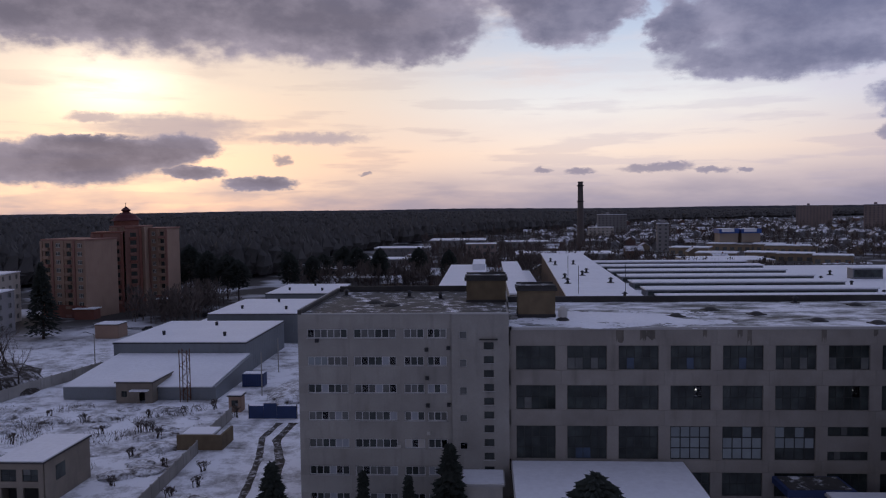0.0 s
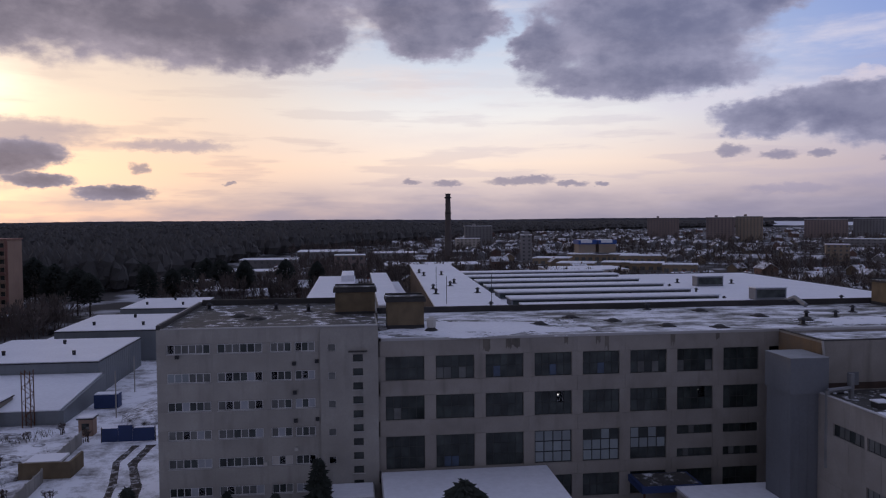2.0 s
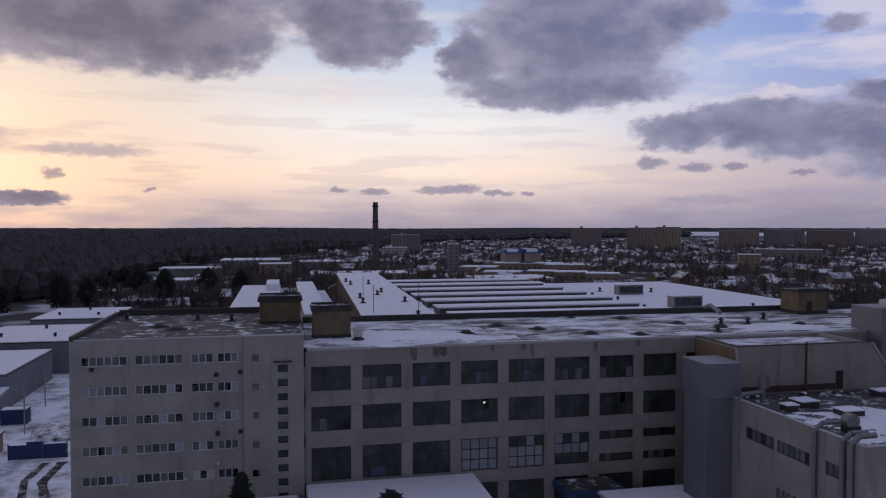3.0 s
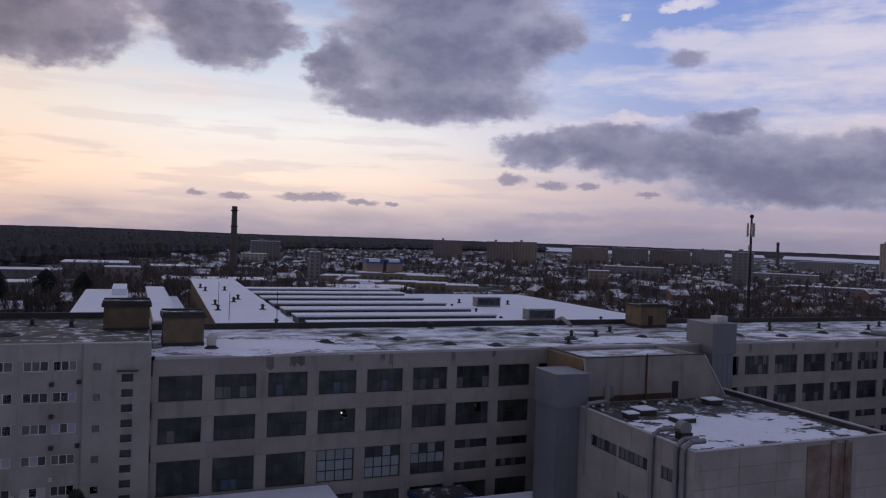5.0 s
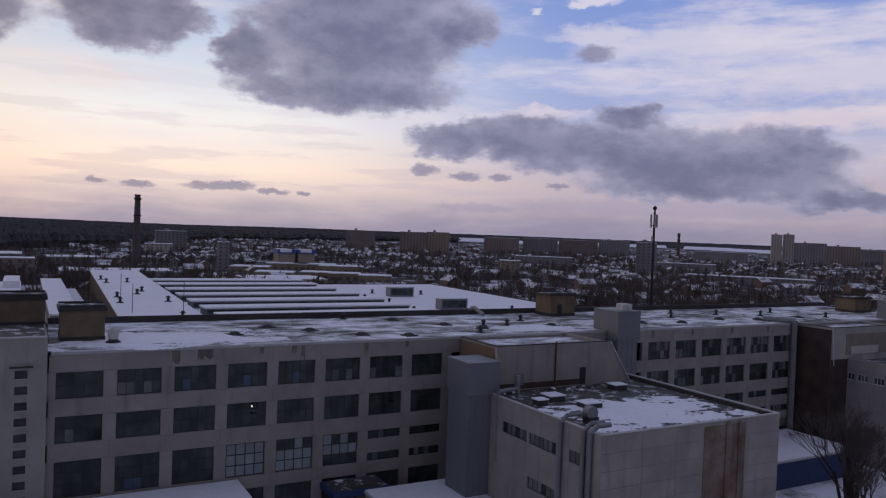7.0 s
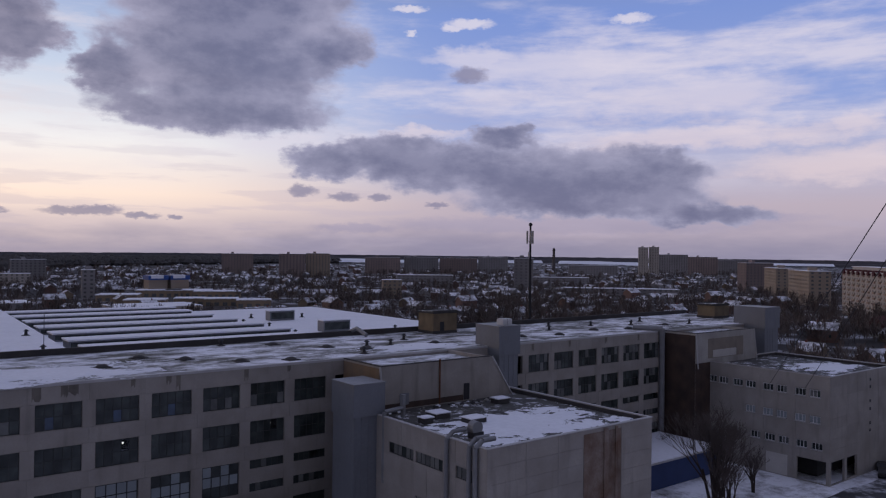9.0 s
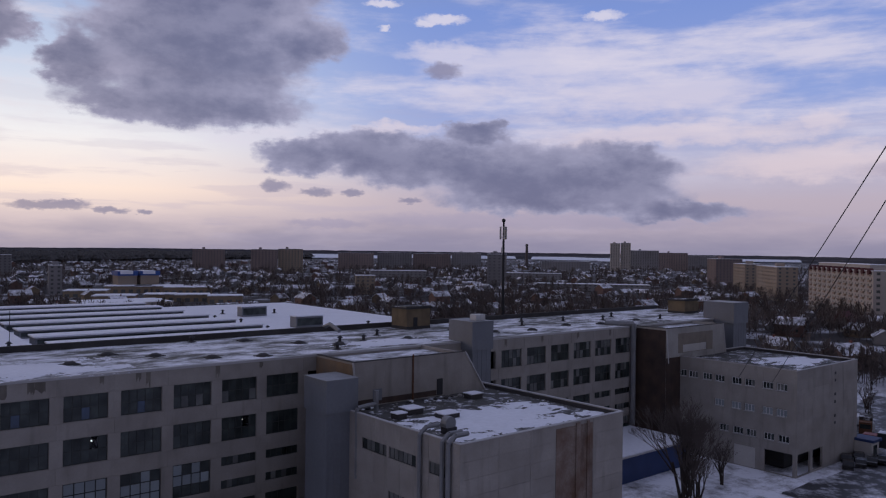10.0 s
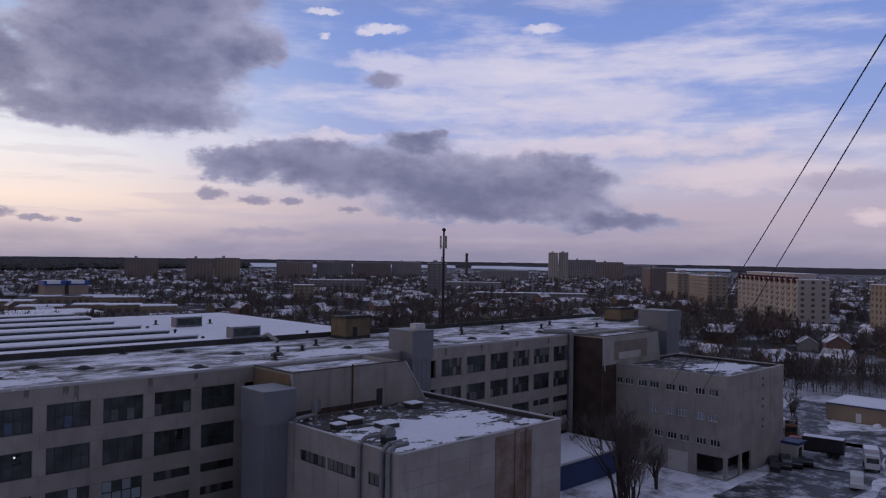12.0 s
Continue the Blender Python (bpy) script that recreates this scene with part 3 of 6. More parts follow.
def house_template(k, w, d, h, mat):
    t = thing("house", (0, 0, 0), "", "house")
    bm = bmesh.new()
    box(bm, -w / 2, -d / 2, 0, w / 2, d / 2, h)
    rise = d * 0.32
    g = [bm.verts.new(p) for p in ((-w / 2, -d / 2, h), (-w / 2, d / 2, h), (-w / 2, 0, h + rise), (w / 2, -d / 2, h), (w / 2, d / 2, h), (w / 2, 0, h + rise))]
    bm.faces.new(g[:3]), bm.faces.new(g[3:])
    part("wall", bm, mat, t)
    bm = bmesh.new()
    o = 0.5
    for s in (-1, 1):
        p = [(-w / 2 - o, s * (d / 2 + o), h - 0.25), (w / 2 + o, s * (d / 2 + o), h - 0.25), (w / 2 + o, 0, h + rise + 0.1), (-w / 2 - o, 0, h + rise + 0.1)]
        lo = [bm.verts.new(q) for q in p]
        hi = [bm.verts.new((q[0], q[1], q[2] + 0.22)) for q in p]
        bm.faces.new(lo), bm.faces.new(hi)
        for i in range(4):
            bm.faces.new((lo[i], lo[(i + 1) % 4], hi[(i + 1) % 4], hi[i]))
    part("roof", bm, HOUSE_SNOW, t)
    part("chimney", boxes((w * 0.18, -0.35, h + rise * 0.4, w * 0.18 + 0.7, 0.35, h + rise + 1.0)), RED_BRICK, t)
    for sx in (-0.28, 0.2):
        for s in (-1, 1):
            part("window", boxes((w * sx - 0.5, s * (d / 2 + 0.02) - 0.03, h * 0.4, w * sx + 0.5, s * (d / 2 + 0.02) + 0.03, h * 0.4 + 1.2)), GLASS_DIM, t)
    return t


def town():
    words = {"pale": "small pale plastered house with snow-covered gable roof among bare trees", "ochre": "small ochre house with snow-covered gable roof among bare trees",
             "brick": "small brick house with snow-covered gable roof among bare trees", "grey": "small grey house with snow-covered gable roof among bare trees"}
    temps = []
    for i, (n, (w, d, h)) in enumerate(zip(words, ((10, 8, 3.2), (9, 8, 3.6), (12, 9, 5.6), (14, 8, 3.0)))):
        t = house_template(i, w, d, h, HOUSE_WALLS[i])
        tagged(t, words[n], "house", "houses of the town")
        temps.append(t)
    r = random.Random(33)
    placed = []
    n = 0
    for k in range(60000):
        if n >= 330:
            break
        a = r.uniform(-14, 84)
        near = 240 if a > 45 else 300
        if a < 8:
            near = 300
        d = near * (1750 / near) ** (r.random() ** 0.9)
        if a < 2 and d > 520:
            continue
        x, y = d * math.sin(radians(a)), d * math.cos(radians(a))
        if not clear_of(x, y) or (x < -20 and y < 330) or (150 < x < 225 and 410 < y < 620):
            continue
        if 300 < x < 480 and 120 < y < 260 and y < x * 0.62 - 20:
            continue
        if any((x - p) ** 2 + (y - q) ** 2 < (15 + d * 0.008) ** 2 for p, q in placed):
            continue
        placed.append((x, y))
        m = pose(x, y, 0, 0, 0, r.choice((0, 90, 0, 90, 20, -15)) + r.uniform(-5, 5))
        if n < 4:
            temps[n].matrix_basis = m
        else:
            copy_thing(temps[r.choice((0, 0, 1, 1, 2, 3))], m)
        n += 1
    for i, (x, y) in enumerate(((352, 128), (372, 146), (348, 166), (366, 182), (402, 188), (424, 160), (340, 112), (382, 124))):
        copy_thing(temps[i % 4], pose(x, y, 0, 0, 0, 25 + 40 * (i % 3)))


town()


def far_roofs():
    """Crowded small roofs of the outer town, too far to tell apart one by one."""
    verts, faces, slots = [], [], []
    r = random.Random(77)
    for _ in range(900):
        a = r.uniform(3, 84)
        d = 420 * (2300 / 420) ** (r.random() ** 0.7)
        x, y = polar(a, d)
        if not clear_of(x, y) or (100 < x < 260 and 400 < y < 640) or noise.noise((x * 0.006, y * 0.006, 9)) < -0.25:
            continue
        w, dd, h, g = r.uniform(4, 7), r.uniform(3, 4.5), r.uniform(2.6, 5.5), r.uniform(1.5, 3)
        c, q = math.cos(r.uniform(0, 3.14)), r.choice((-1, 1))
        sn = q * math.sqrt(1 - c * c)
        k = len(verts)
        for u, v, z in ((-w, -dd, 0), (w, -dd, 0), (w, dd, 0), (-w, dd, 0), (-w, -dd, h), (w, -dd, h), (w, dd, h), (-w, dd, h), (-w, 0, h + g), (w, 0, h + g)):
            verts.append((x + u * c - v * sn, y + u * sn + v * c, z))
        for f, m in (((0, 1, 5, 4), 0), ((1, 2, 6, 9, 5), 0), ((2, 3, 7, 6), 0), ((3, 0, 4, 8, 7), 0), ((4, 5, 9, 8), 1), ((7, 8, 9, 6), 1)):
            faces.append(tuple(k + n for n in f))
            slots.append(m)
    me = bpy.data.meshes.new("far_roofs")
    me.from_pydata(verts, [], faces)
    me.materials.append(HOUSE_WALLS[3])
    me.materials.append(HOUSE_SNOW)
    me.polygons.foreach_set("material_index", slots)
    tagged(new("far_roofs", me), "crowded small snowy roofs of the outer town", "houses", kind="stuff")


def polar(a, d):
    return d * math.sin(radians(a)), d * math.cos(radians(a))


far_roofs()


def block(name, x, y, w, d, h, rz, mat, label, category="apartment block", storeys=None, bays=None, roof=SNOW, group=""):
    """A far apartment or works block with its storeys of windows cut as dark recesses, parapet and roof."""
    t = thing(name, (0, 0, 0), label, category, group)
    storeys = storeys or max(1, round(h / 3))
    bays = bays or max(2, round(w / 4.5))
    holes = []
    sh, bw = h / storeys, w / bays
    for j in range(storeys):
        for i in range(bays):
            holes.append((i * bw + bw * 0.3, j * sh + sh * 0.35, i * bw + bw * 0.7, j * sh + sh * 0.82))
    bm = bmesh.new()
    for s in (1, -1):
        holed_wall(bm, lambda u, dd, z, s=s: (s * (u - w / 2), s * (-d / 2 + dd), z), w, 0, h, holes, 0.3)
    nb = max(2, round(d / 5))
    side = [(i * d / nb + d / nb * 0.3, j * sh + sh * 0.35, i * d / nb + d / nb * 0.65, j * sh + sh * 0.82) for i in range(nb) for j in range(storeys)]
    for s in (1, -1):
        holed_wall(bm, lambda u, dd, z, s=s: (s * (w / 2 - dd), s * (u - d / 2), z), d, 0, h, side if storeys > 3 else [], 0.3)
    part("wall", bm, mat, t)
    part("window", boxes((-w / 2 + 0.32, -d / 2 + 0.32, 0.1, w / 2 - 0.32, d / 2 - 0.32, h - 0.3)), HALF_GLASS, t)
    bm = boxes((-w / 2 - 0.2, -d / 2 - 0.2, h, w / 2 + 0.2, d / 2 + 0.2, h + 0.35))
    part("roof", bm, roof, t)
    if h > 20:
        part("lift_house", boxes((-w * 0.2, -d * 0.2, h + 0.35, -w * 0.2 + 4, d * 0.2, h + 3)), mat, t)
    t.matrix_basis = pose(x, y, 0, 0, 0, rz)
    return t


# middle distance and skyline blocks: azimuth, distance, width, depth, height, turn
for a, d, w, dd, h, rz, mt, lb in (
        (22.7, 1300, 50, 14, 33, -22, BLOCK_PINK, "brown apartment block on the skyline"), (26.6, 1150, 38, 14, 34, -26, BLOCK_PINK, "dull brick apartment block on the skyline"),
        (28.5, 1160, 36, 14, 35, -28, BLOCK_TAN, "tan and brick apartment block on the skyline"), (33.3, 1350, 62, 14, 29, -32, BLOCK_PINK, "long dull brown block on the skyline"),
        (36.2, 1380, 62, 14, 30, -36, BLOCK_GREY, "grey apartment block on the skyline"), (39.0, 1420, 70, 14, 29, -38, BLOCK_PINK, "dull brown apartment block on the skyline"),
        (41.6, 1450, 56, 14, 31, -40, BLOCK_GREY, "long dull apartment block on the skyline"), (43.9, 760, 19, 14, 33.5, -43, BLOCK_GREY, "plain grey apartment tower above bare trees"),
        (9.2, 1000, 36, 14, 25, -5, BLOCK_GREY, "grey apartment block at the forest edge"), (12.8, 640, 9, 9, 22, -8, BLOCK_GREY, "narrow grey concrete tower above trees"),
        (8.4, 820, 26, 14, 14, -5, BLOCK_CREAM, "low cream block beside the chimney"), (34.0, 640, 16, 14, 15, -30, BLOCK_TAN, "tan block with a stepped roof"),
        (36.5, 820, 60, 14, 14, -36, BLOCK_GREY, "low grey block among bare trees"), (52.6, 1500, 18, 16, 53, -50, BLOCK_CREAM, "pale high-rise apartment tower on the skyline"),
        (53.35, 1510, 18, 16, 54, -50, BLOCK_CREAM, "pale high-rise apartment tower on the skyline"),
        (54.7, 1600, 56, 18, 40, -54, BLOCK_GREY, "long grey apartment block beside the high-rise"), (56.7, 1600, 56, 18, 36, -56, BLOCK_PINK, "stepped dull apartment block on the skyline"),
        (58.6, 1700, 60, 18, 30, -50, BLOCK_GREY, "grey apartment block far off on the skyline"), (51.0, 700, 100, 14, 8, -48, BLOCK_GREY, "long low school building with a snowy roof"),
        (46.5, 900, 70, 14, 11, -44, BLOCK_GREY, "low works building with snowy roof"), (60.2, 900, 36, 14, 31, -20, BLOCK_PINK, "dull brown apartment block behind the yards"),
        (49.0, 1300, 80, 14, 20, -46, BLOCK_GREY, "far grey block among trees")):
    x, y = polar(a, d)
    block("apartment_block", x, y, w, dd, h, rz, mt, lb, group="skyline blocks")

# ---------------------------------------------------------------- main factory building
FY = 89.3           # street front
ROOF = 23.46


def roof_edge(bm, x0, y0, x1, y1, z, w=0.45, h=0.3):
    box(bm, x0, y0, z, x1, y0 + w, z + h)
    box(bm, x0, y1 - w, z, x1, y1, z + h)
    box(bm, x0, y0 + w, z, x0 + w, y1 - w, z + h)
    box(bm, x1 - w, y0 + w, z, x1, y1 - w, z + h)


def main_factory():
    t = thing("factory_building", (60, FY, 0), "long grey concrete factory with large steel windows and patchy snow roof", "factory")
    x0, x1, y1 = 2.8, 165.0, 113.4
    rows = ((18.62, 21.46), (13.86, 16.74), (7.94, 11.9), (3.6, 6.4))
    bays = [3.3 + 6 * i for i in range(27)]
    slit = {6, 7, 18, 19, 20}
    holes, wins = [], []
    for i, x in enumerate(bays):
        if x + 4.6 > x1 - 1:
            continue
        for j, (a, b) in enumerate(rows):
            if j == 2 and i in slit:
                parts = ((7.94, 9.0), (10.8, 11.9))
            else:
                parts = ((a, b),)
            for c, e in parts:
                holes.append((x - x0, c, x + 4.6 - x0, e))
                if x < 50 or 85 < x < 124:
                    wins.append((i, j, x, c, e))
    bm = bmesh.new()
    holed_wall(bm, lambda u, d, z: (x0 + u, FY + d, z), x1 - x0, 0, ROOF, holes, 0.45)
    box(bm, x0, y1 - 0.4, 0, x1, y1, ROOF)
    box(bm, x1 - 0.4, FY + 0.5, 0, x1, y1 - 0.5, ROOF)
    part("wall", bm, CONCRETE_LIGHT, t)
    # added backing wall and slabs, painted dark for the unlit rooms
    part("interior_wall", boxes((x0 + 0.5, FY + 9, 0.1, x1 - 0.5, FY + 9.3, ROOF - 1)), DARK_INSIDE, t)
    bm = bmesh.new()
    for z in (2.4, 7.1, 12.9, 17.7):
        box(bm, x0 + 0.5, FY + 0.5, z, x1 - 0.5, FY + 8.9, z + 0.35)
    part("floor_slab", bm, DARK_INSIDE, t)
    bm = boxes((x0, FY + 0.02, ROOF + 0.004, x1, y1, ROOF + 0.14))
    part("roof", bm, ROOF_PATCHY, t, "flat bitumen roof under patchy thawing snow")
    bm = bmesh.new()
    box(bm, x0, y1 - 0.5, ROOF + 0.14, x1, y1, ROOF + 1.0)
    part("back_parapet", bm, BITUMEN, t)
    part("eaves_coping", boxes((x0, FY - 0.08, ROOF - 0.12, x1, FY + 0.3, ROOF + 0.18)), COPING, t)
    # facing panels between the windows
    cache = {}
    levels = ((0.2, 3.4), (6.5, 7.84), (12.0, 13.76), (16.84, 18.52), (21.56, ROOF - 0.16))
    for i, x in enumerate(bays):
        if x > 125:
            continue
        for a, b in levels:
            k = round(b - a, 3)
            if k not in cache:
                cache[k] = mesh_of("panel", boxes((0, -0.03, 0, 5.96, 0.0, k)), CONCRETE_LIGHT)
            shared("panel", cache[k], t, (x - 0.68, FY - 0.003, a))
        for a, b in rows:
            k = ("pier", round(b - a, 3))
            if k not in cache:
                cache[k] = mesh_of("pier", boxes((0, -0.05, 0, 1.3, 0.0, b - a + 0.1)), CONCRETE_LIGHT)
            shared("pier", cache[k], t, (x - 1.36, FY - 0.006, a - 0.05))
    r = random.Random(6)
    for x, w, h in ((15.4, 0.9, 1.7), (18.1, 0.7, 1.5), (19.0, 1.0, 1.3), (25.2, 0.5, 1.2), (29.2, 0.6, 1.1), (30.3, 0.5, 1.9), (38.7, 0.6, 1.8), (44.5, 0.5, 1.0), (88.2, 0.6, 1.4), (97.0, 0.5, 1.2), (106.4, 0.7, 1.5), (115.6, 0.5, 1.3)):
        bm = bmesh.new()
        top = ROOF - 0.17
        edge = [(x - w / 2, top)] + [(x - w / 2 + w * k / 6 + r.uniform(-0.04, 0.04), top - h * r.uniform(0.45, 1.0)) for k in range(7)] + [(x + w / 2, top)]
        front = [bm.verts.new((u, FY - 0.039, z)) for u, z in edge]
        behind = [bm.verts.new((u, FY - 0.0335, z)) for u, z in edge]
        bm.faces.new(front), bm.faces.new(behind)
        for k in range(len(edge)):
            q = (k + 1) % len(edge)
            bm.faces.new((front[k], front[q], behind[q], behind[k]))
        part("rain_stain", bm, DAMP, t)
    for i, j, x, c, e in wins:
        if e - c < 2:
            window(t, (x, FY + 0.05, c), 4.6, e - c, 6, 1, dim, STEEL_FRAME)
        # white-lit look of these bays is put into the pale pane colour
        elif j == 2 and i == 3:
            window(t, (x, FY + 0.05, c), 4.6, e - c, 4, 3, lambda a, b: PALE_GLASS, STEEL_FRAME, bar=0.12)
        elif j == 2 and i in (4, 5):
            window(t, (x, FY + 0.05, c), 4.6, e - c, 4, 3, lambda a, b: (GLASS_DIM if (b == 2 and a in ((0, 1, 3) if i == 4 else (1, 3))) or (i == 5 and b == 0) else PALE_GLASS), STEEL_FRAME, bar=0.12)
        else:
            lamp = (i, j) in ((3, 1), (6, 1))
            goods = {(1, 0): (0, 1, 3), (2, 0): (1,), (3, 0): (2,), (4, 0): (2,), (5, 0): (1, 3), (6, 0): (0, 4), (1, 2): (1, 2), (0, 1): (1,)}.get((i, j), ())
            stock = BLUE_GLASS if (i, j) in ((2, 0), (3, 0), (4, 0), (1, 2)) else HALF_GLASS
            window(t, (x, FY + 0.05, c), 4.6, e - c, 5, 3 if e - c > 3.5 else 2,
                   lambda a, b: GLASS if lamp and (a, b) == (3, 1) else stock if b == 0 and a in goods else rng.choice((GLASS_DIM, GLASS_DIM, GLASS_DIM, HALF_GLASS)) if x > 80 else GLASS_DIM, STEEL_FRAME, bar=0.07)
            if lamp:
                bulb = bmesh.new()
                bmesh.ops.create_uvsphere(bulb, u_segments=10, v_segments=6, radius=0.11, matrix=Matrix.Translation((x + 3.2, FY + 1.2, e - 0.75)))
                single("ceiling_lamp", bulb, LAMP, "small lit lamp behind the factory glass", "lamp", "factory lamps", at=(x + 3.2, FY + 1.2, e - 0.6))
                single("lamp_cord", _beam((x + 3.2, FY + 1.2, e - 0.62), (x + 3.2, FY + 1.2, e + 0.99), 0.02), DARK_METAL, "thin dark cord holding a lamp", "cord", "lamp cords", at=(x + 3.2, FY + 1.2, e - 0.62))
    return t


LAMP = material("lit_lamp", (0.9, 0.88, 0.8), None, 0.4, bump=0.0)
LAMP.node_tree.nodes["Principled BSDF"].inputs["Emission Color"].default_value = (1.0, 0.93, 0.8, 1)
LAMP.node_tree.nodes["Principled BSDF"].inputs["Emission Strength"].default_value = 1.3


def _beam(a, b, r):
    bm = bmesh.new()
    tube(bm, a, b, r, r, 6)
    return bm


FACTORY = main_factory()


def office_block():
    """The taller office end of the factory with ribbon windows and a stair bay."""
    top = 25.3
    x0, x1, y0, y1 = -22.7, 2.75, 89.0, 113.6
    t = thing("office_block", (-10, y0, 0), "grey panel office block with rows of white-framed ribbon windows", "office building")
    groups = ((-21.6, 4.85, 6), (-16.0, 5.1, 6), (-10.0, 2.4, 3), (-7.2, 2.3, 3))
    holes, wins = [], []
    for k in range(7):
        z1 = 23.55 - 3.32 * k
        for gi, (x, w, n) in enumerate(groups):
            holes.append((x - x0, z1 - 1.1, x - x0 + w, z1))
            wins.append((k, gi, x, w, n, z1 - 1.1))
    bm = bmesh.new()
    holed_wall(bm, lambda u, d, z: (x0 + u, y0 + d, z), -4.3 - x0, 0, top, holes, 0.4)
    # stair bay stands a little proud
    sx0, sx1 = -4.3, 2.45
    stair = []
    for k in range(12):
        z1 = 22.0 - 1.65 * k
        stair.append((-0.5 - sx0, z1 - 0.85, 0.65 - sx0, z1))
    for k in range(7):
        z1 = 23.3 - 3.32 * k
        stair.append((-3.4 - sx0, z1 - 0.9, -2.5 - sx0, z1))
    holed_wall(bm, lambda u, d, z: (sx0 + u, y0 - 0.35 + d, z), sx1 - sx0, 0, top, stair, 0.4)
    box(bm, sx0 + 0.002, y0 - 0.348, 0, sx0 + 0.2, y0 - 0.002, top - 0.01)
    box(bm, sx1 - 0.2, y0 - 0.3, 0, sx1 - 0.002, y0 + 12, top - 0.01)
    box(bm, x0, y0 + 0.41, 0, x0 + 0.4, y1, top)
    box(bm, x0 + 0.4, y1 - 0.4, 0, x1, y1, top)
    box(bm, x1 - 0.3, y0 + 12, 0, x1, y1 - 0.4, top)
    part("wall", bm, CONCRETE, t)
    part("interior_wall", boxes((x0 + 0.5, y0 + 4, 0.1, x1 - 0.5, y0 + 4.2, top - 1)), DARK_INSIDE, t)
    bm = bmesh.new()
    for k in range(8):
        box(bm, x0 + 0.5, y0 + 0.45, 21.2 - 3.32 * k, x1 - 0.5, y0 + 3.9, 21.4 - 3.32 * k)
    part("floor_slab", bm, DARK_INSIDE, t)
    part("roof", boxes((x0 + 0.45, y0 + 0.3, top - 0.25, x1 - 0.35, y1 - 0.45, top - 0.05)), ROOF_HALF, t, "flat bitumen roof with thawing snow and puddles")
    bm = bmesh.new()
    box(bm, x0, y0, top + 0.004, x0 + 0.45, y1, top + 0.5)
    box(bm, x0 + 0.45, y1 - 0.45, top + 0.004, x1, y1, top + 0.8)
    part("parapet", bm, BITUMEN, t)
    part("eaves_coping", boxes((x0 + 0.46, y0 - 0.06, top + 0.002, sx0, y0 + 0.3, top + 0.12), (sx0, y0 - 0.42, top + 0.002, sx1, y0 + 0.3, top + 0.14)), COPING, t)
    part("side_coping", boxes((x0 - 0.04, y0 + 0.5, top + 0.504, x0 + 0.12, y1, top + 0.56)), COPING, t)
    cache = {}
    for k in range(7):
        z = 23.6 - 3.32 * k
        for a, b in ((x0 + 0.05, -16.45), (-16.41, -10.45), (-10.41, -4.35)):
            key = round(b - a, 2)
            if key not in cache:
                cache[key] = mesh_of("panel", boxes((0, -0.025, 0, b - a, 0, 2.12)), CONCRETE)
            shared("panel", cache[key], t, (a, y0 - 0.002, z - 3.32 + 0.02))
    for a, b in ((x0 + 0.05, -16.45), (-16.41, -10.45), (-10.41, -4.35)):
        shared("panel", mesh_of("panel", boxes((0, -0.025, 0, b - a, 0, 1.66)), CONCRETE), t, (a, y0 - 0.002, 23.61))
    for k, gi, x, w, n, z in wins:
        if (k, gi) == (4, 2):
            window(t, (x, y0 + 0.02, z), w, 1.1, n, 1, lambda a, b: GLASS if a == 1 else WHITE_WALL, WHITE_FRAME, bar=0.09)
        elif (k, gi) == (1, 0):
            window(t, (x, y0 + 0.02, z), w, 1.1, n, 1, lambda a, b: PALE_GLASS if a < 3 else HALF_GLASS, WHITE_FRAME, bar=0.09)
        else:
            window(t, (x, y0 + 0.02, z), w, 1.1, n, 1, lambda a, b: rng.choice((GLASS, GLASS_DIM, GLASS_DIM, HALF_GLASS, HALF_GLASS, BLIND)), WHITE_FRAME, bar=0.09)
        part("sill", boxes((x - 0.05, y0 - 0.1, z - 0.06, x + w + 0.05, y0 + 0.1, z - 0.005)), COPING, t)
    for k in range(12):
        z = 22.0 - 1.65 * k - 0.85
        window(t, (-0.5, y0 - 0.33, z), 1.15, 0.85, 1, 1, dim, STEEL_FRAME)
        part("sill", boxes((-0.65, y0 - 0.5, z - 0.06, 0.8, y0 - 0.36, z)), COPING, t)
    for k in range(7):
        window(t, (-3.4, y0 - 0.33, 22.4 - 3.32 * k), 0.9, 0.9, 1, 1, (lambda a, b: GLASS) if k == 4 else (lambda a, b: HALF_GLASS), COPING)
    part("stair_canopy", boxes((-1.0, y0 - 0.75, 22.3, 1.15, y0 - 0.36, 22.42)), BITUMEN, t)
    # air conditioner boxes on the wall
    for x, z in ((-7.5, 20.9), (-7.45, 17.5), (-7.4, 14.2), (-7.35, 10.9), (-4.9, 21.1), (-4.9, 14.3), (-20.6, 22.0), (-10.9, 9.3)):
        part("air_conditioner", boxes((x, y0 - 0.42, z, x + 0.42, y0 - 0.03, z + 0.4)), DARK_METAL if z > 14 else WHITE_WALL, t)
    return t


office_block()


